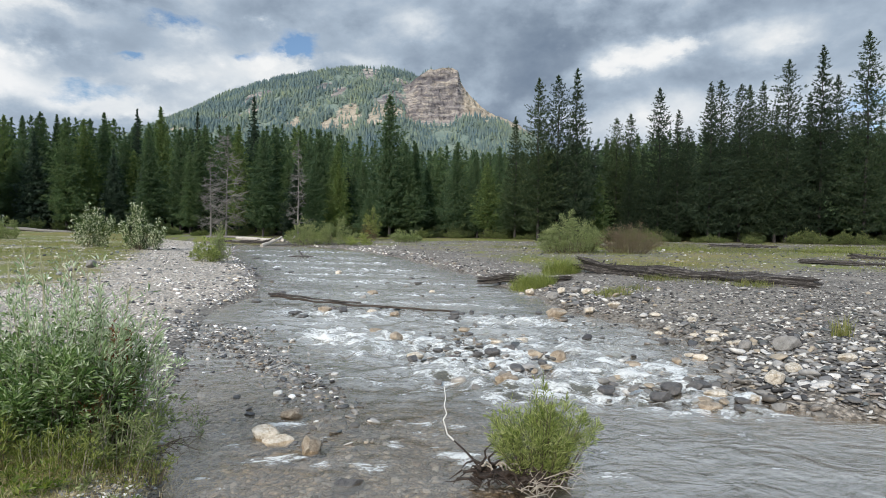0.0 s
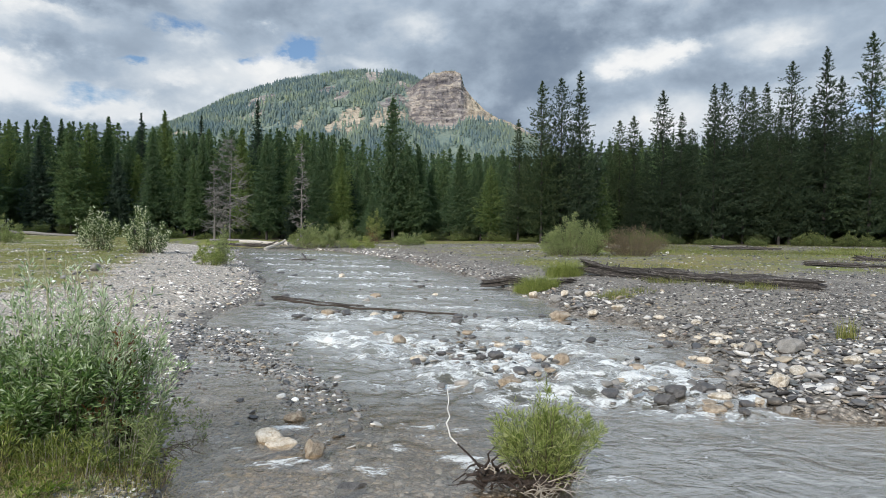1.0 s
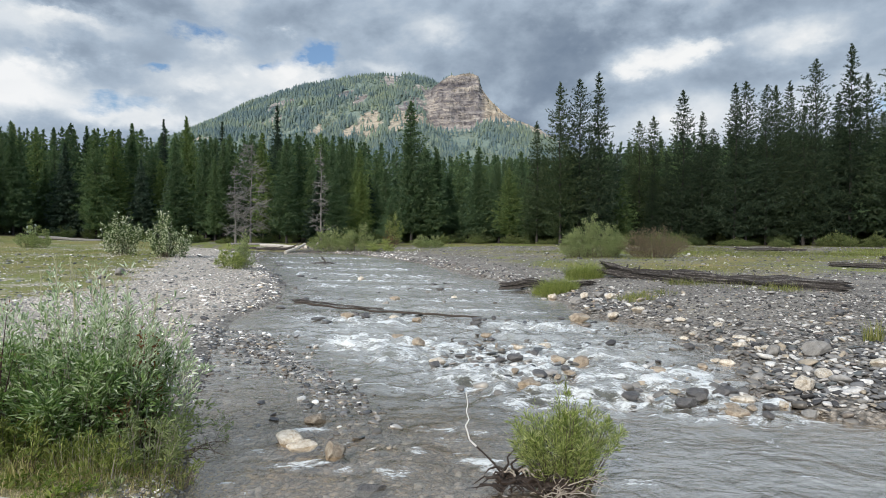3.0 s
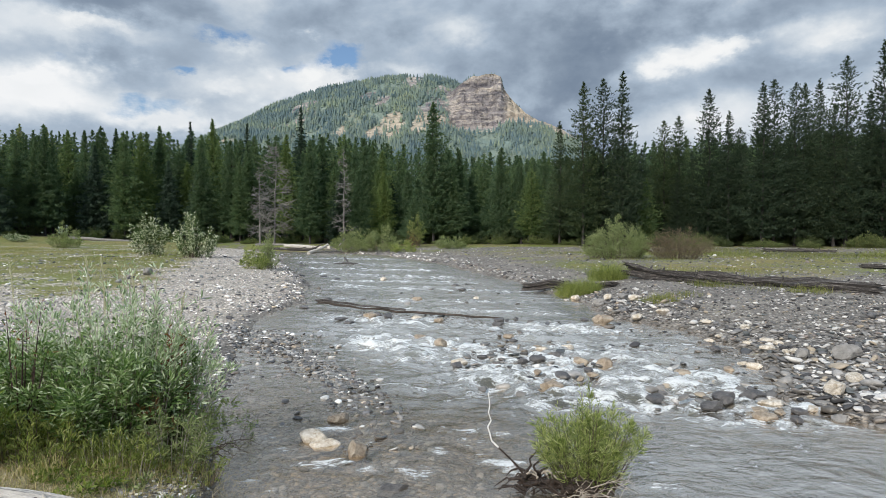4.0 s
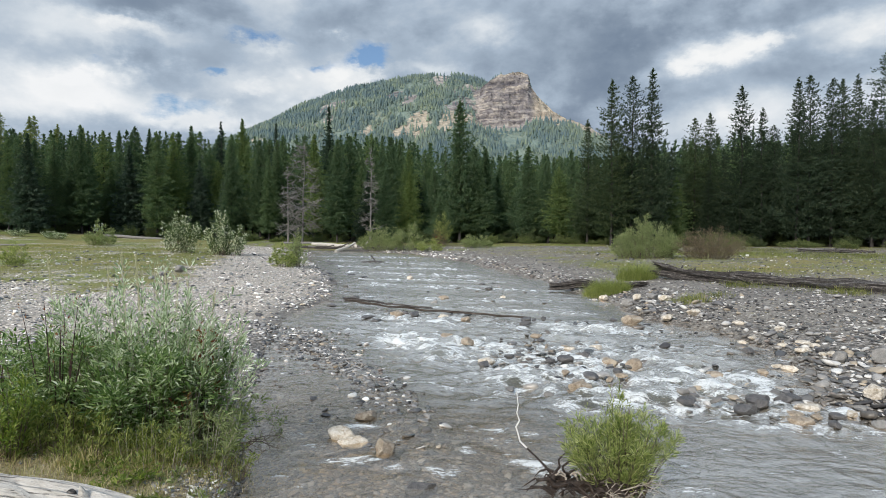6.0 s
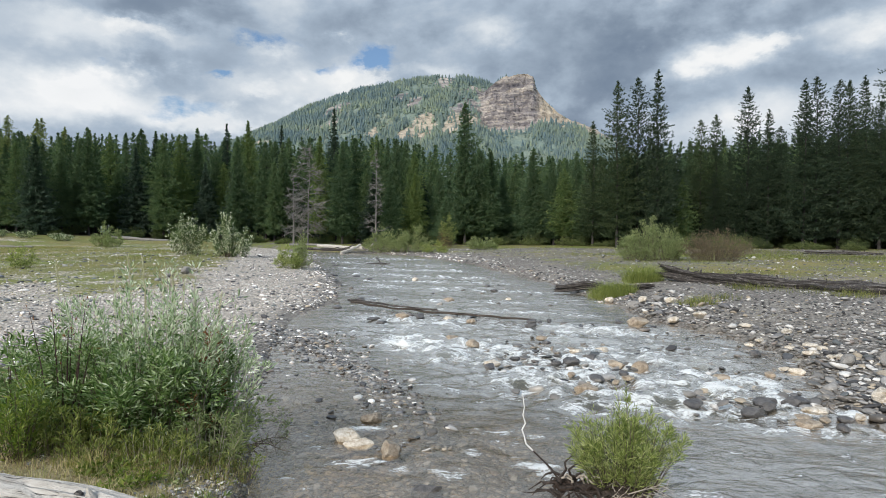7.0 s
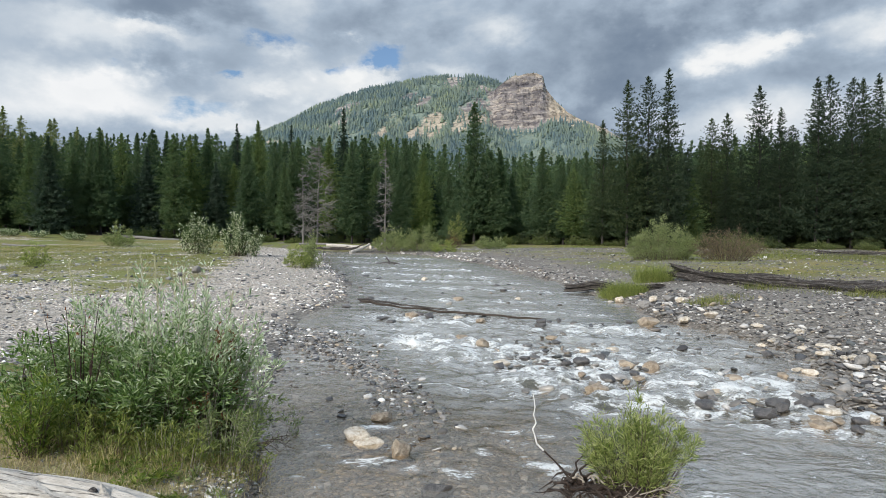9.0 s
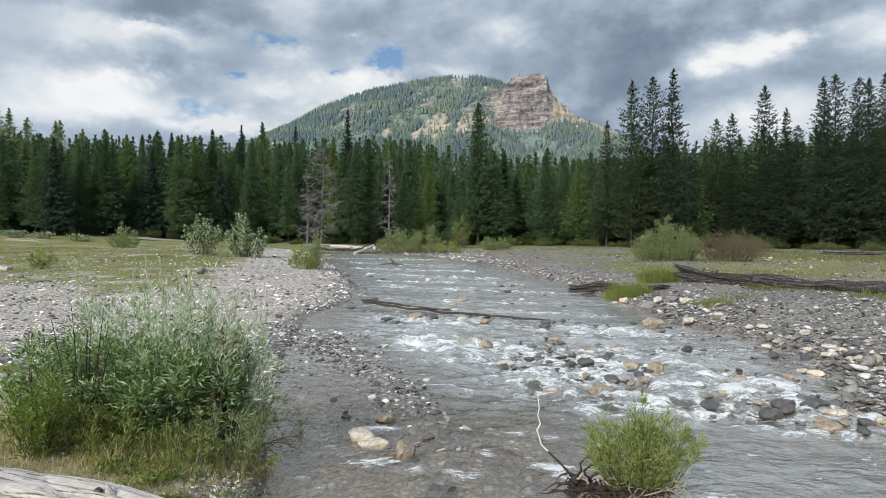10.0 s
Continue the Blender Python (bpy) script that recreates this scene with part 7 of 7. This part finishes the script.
def build_cobbles():
    rng = np.random.default_rng(99)
    dry, wet, pale = Soup(), Soup(), Soup()
    n = 42000
    ang, r = rng.uniform(radians(44), radians(138), n), np.exp(rng.uniform(math.log(3.6), math.log(58), n))
    x, y = r * np.cos(ang), r * np.sin(ang)
    g, w = ground_z(x, y), base_z(y)
    dl, dr, near, far = inside(x, y)
    d = np.minimum(np.minimum(dl, dr), np.minimum(near, far))
    t = turf_of(x, y)
    chance_of = np.where(d > 0.3, np.where(y < 7.5, 0.14, 0.35), np.clip(1.0 - 0.9 * t, 0.3, 1))
    chance_of = np.where((d <= 0.3) & (d > -1.2), 1.0 * np.where(dl < -0.1, np.where(y < 6.5, 0.85 * (dl > -0.55), 1.0), 1.0), chance_of)
    ok = (rng.uniform(0, 1, n) < chance_of) & (near > 0)
    shore = np.exp(-np.clip(-dr, 0, 20) / 2.5) * (dr < 0.5) * (y < 14) + 0.8 * np.exp(-(dl ** 2) / 0.3) * (y > 6.5)
    size = rng.lognormal(-3.75, 0.55, n) * (1 + np.where(dl < dr, 0.2, 0.6) * shore) * np.where(dl < dr, 0.8, 1.0) + 0.0007 * r
    size = np.where(d > 0.3, size * 1.15, size)
    size = np.clip(size, 0.012, 0.16)
    size = np.where((x < -1.3) & (y < 4.9), np.clip(size * 0.6, 0.010, 0.028), size)
    # fine stones over the shallows by the spit
    m = 5200
    x3, y3 = rng.uniform(-4.2, 0.6, m), rng.uniform(3.6, 11.0, m)
    q3 = inside(x3, y3)
    in3 = (np.minimum(np.minimum(q3[0], q3[1]), q3[2]) > -0.1) & (x3 + 1.1 + (y3 - 6.3) * 0.66 < 0.8)
    # the near cobble bar is packed with smaller stones
    m = 5200
    x2, y2 = rng.uniform(2.6, 9.5, m), 5.9 + 8.5 * rng.uniform(0, 1, m) ** 1.3
    in2 = inside(x2, y2)[1] < 0.12
    # larger stones: on the flat behind the willow, and along the far waterlines
    x4, y4 = rng.uniform(-16, -3.8, 1100), rng.uniform(5.5, 17, 1100)
    in4 = (inside(x4, y4)[0] < -0.3)
    y5 = 14 + 38 * rng.uniform(0, 1, 2600) ** 1.4
    side5 = rng.uniform(0, 1, 2600) < 0.7
    x5 = np.where(side5, np.interp(y5, RIGHT_Y, RIGHT_X) + np.abs(rng.normal(0.1, 0.9, 2600)), np.interp(y5, LEFT_Y, LEFT_X) - np.abs(rng.normal(0, 0.6, 2600)))
    x, y = np.concatenate((x[ok], x2[in2], x3[in3], x4[in4], x5)), np.concatenate((y[ok], y2[in2], y3[in3], y4[in4], y5))
    size = np.concatenate((size[ok], np.clip(rng.lognormal(-3.25, 0.45, int(in2.sum())), 0.02, 0.11) * np.interp(y2[in2], (8.5, 11.5), (1.0, 0.6)), np.clip(rng.lognormal(-3.5, 0.45, int(in3.sum())), 0.015, 0.08),
                           np.clip(rng.lognormal(-3.05, 0.42, int(in4.sum())), 0.025, 0.13), np.clip(rng.lognormal(-2.75, 0.4, 2600), 0.04, 0.18) * np.where(side5, 1.0, 0.75)))
    # pale stones lying in the meadows
    x9, y9 = np.concatenate((rng.uniform(-30, -7, 800), rng.uniform(4, 24, 400))), np.concatenate((rng.uniform(14, 40, 800), rng.uniform(18, 42, 400)))
    x, y = np.concatenate((x, x9)), np.concatenate((y, y9))
    size = np.concatenate((size, np.clip(rng.lognormal(-2.6, 0.4, 1200), 0.04, 0.2)))
    x6, y6 = rng.normal(-2.0, 0.24, 1700), rng.normal(4.1, 0.42, 1700)
    y10 = rng.uniform(3.2, 5.9, 1500)
    x10 = np.interp(y10, LEFT_Y, LEFT_X) + rng.normal(0.16, 0.2, 1500)
    x, y = np.concatenate((x, x6, x10)), np.concatenate((y, y6, y10))
    size = np.concatenate((size, np.clip(rng.lognormal(-4.25, 0.45, 1700), 0.008, 0.04), np.clip(rng.lognormal(-4.0, 0.45, 1500), 0.009, 0.05)))
    g, w, r = ground_z(x, y), base_z(y), np.hypot(x, y)
    for k in range(len(x)):
        near_form = r[k] < 10.5
        v, f = (NEAR_FORMS[k % 10] if near_form else FAR_FORMS[k % 8])
        v = turned(v, rng, size[k]) + np.array((x[k], y[k], g[k] + size[k] * (0.28 if x[k] > 2.5 and y[k] < 15 else 0.16)))
        (wet if g[k] < w[k] + (-0.01 if x[k] < -3 else 0.03) + 0.04 * rng.uniform() else (pale if x[k] < -3.5 and y[k] > 7 or (x[k] < -1.6 and y[k] < 5) else dry)).add(v, f)
    # small stones breaking the shallows between the spit and the bank
    x7, y7 = rng.uniform(-3.7, -0.6, 900), 5.3 + 5.5 * rng.uniform(0, 1, 900)
    lane = x7 + 1.1 + (y7 - 6.3) * 0.66
    clump = fbm(x7, y7, 1.3, 3, 97)
    in7 = (inside(x7, y7)[0] > 0.0) & (lane > -1.9) & (lane < 0.45) & (rng.uniform(0, 1, 900) < 0.35 + 2.2 * clump)
    for k, (sx, sy) in enumerate(zip(x7[in7], y7[in7])):
        s7 = float(np.clip(rng.lognormal(-3.25, 0.4), 0.02, 0.085))
        v, f = NEAR_FORMS[k % 10]
        (dry if k % 3 == 0 else wet).add(turned(v, rng, s7) + np.array((sx, sy, max(gz(sx, sy), float(base_z(sy)) - s7 * 0.15) + s7 * 0.12)), f)
    # the spit itself: a band of small flat stones, widest at its root on the bar
    y8 = 6.1 + 5.6 * rng.uniform(0, 1, 1500) ** 0.55
    x8 = np.interp(y8, (6.2, 7.4, 8.7, 10.0, 11.2, 11.8), (-1.1, -1.6, -2.45, -3.65, -4.5, -4.9)) + rng.normal(0, 1, 1500) * np.interp(y8, (6, 9, 11.5), (0.14, 0.24, 0.55))
    for k, (sx, sy) in enumerate(zip(x8, y8)):
        s8 = float(np.clip(rng.lognormal(-3.4, 0.42), 0.016, 0.075))
        v, f = NEAR_FORMS[k % 10]
        top = max(gz(sx, sy), float(base_z(sy)) - s8 * 0.12)
        (pale if k % 5 == 0 else dry if k % 5 < 3 else wet).add(turned(v, rng, s8) + np.array((sx, sy, top + s8 * 0.12)), f)
    for k, (sx, sy, size) in enumerate(STREAM_STONES[298:]):
        v, f = NEAR_FORMS[k % 10]
        wet.add(turned(v, rng, size) + np.array((sx, sy, max(gz(sx, sy), float(base_z(sy)) - size * (0.22 if sy > 14 or sx < -1.1 - (sy - 6.3) * 0.66 + 0.8 else 0.20)) + size * 0.18)), f)
    for soup, name, mat_, label in ((pale, "pale_gravel", STONE_PALE, "pale dry gravel of the upstream bar"), (dry, "gravel_cobbles", STONE_PILE, "dry mixed grey, white and tan cobbles"), (wet, "wet_cobbles", STONE_WET, "wet dark cobbles on the stream bed and waterline")):
        ob = part(name, soup.mesh(name), mat_, None, label, True)
        tagged(ob, category="stones", kind="stuff")


build_cobbles()
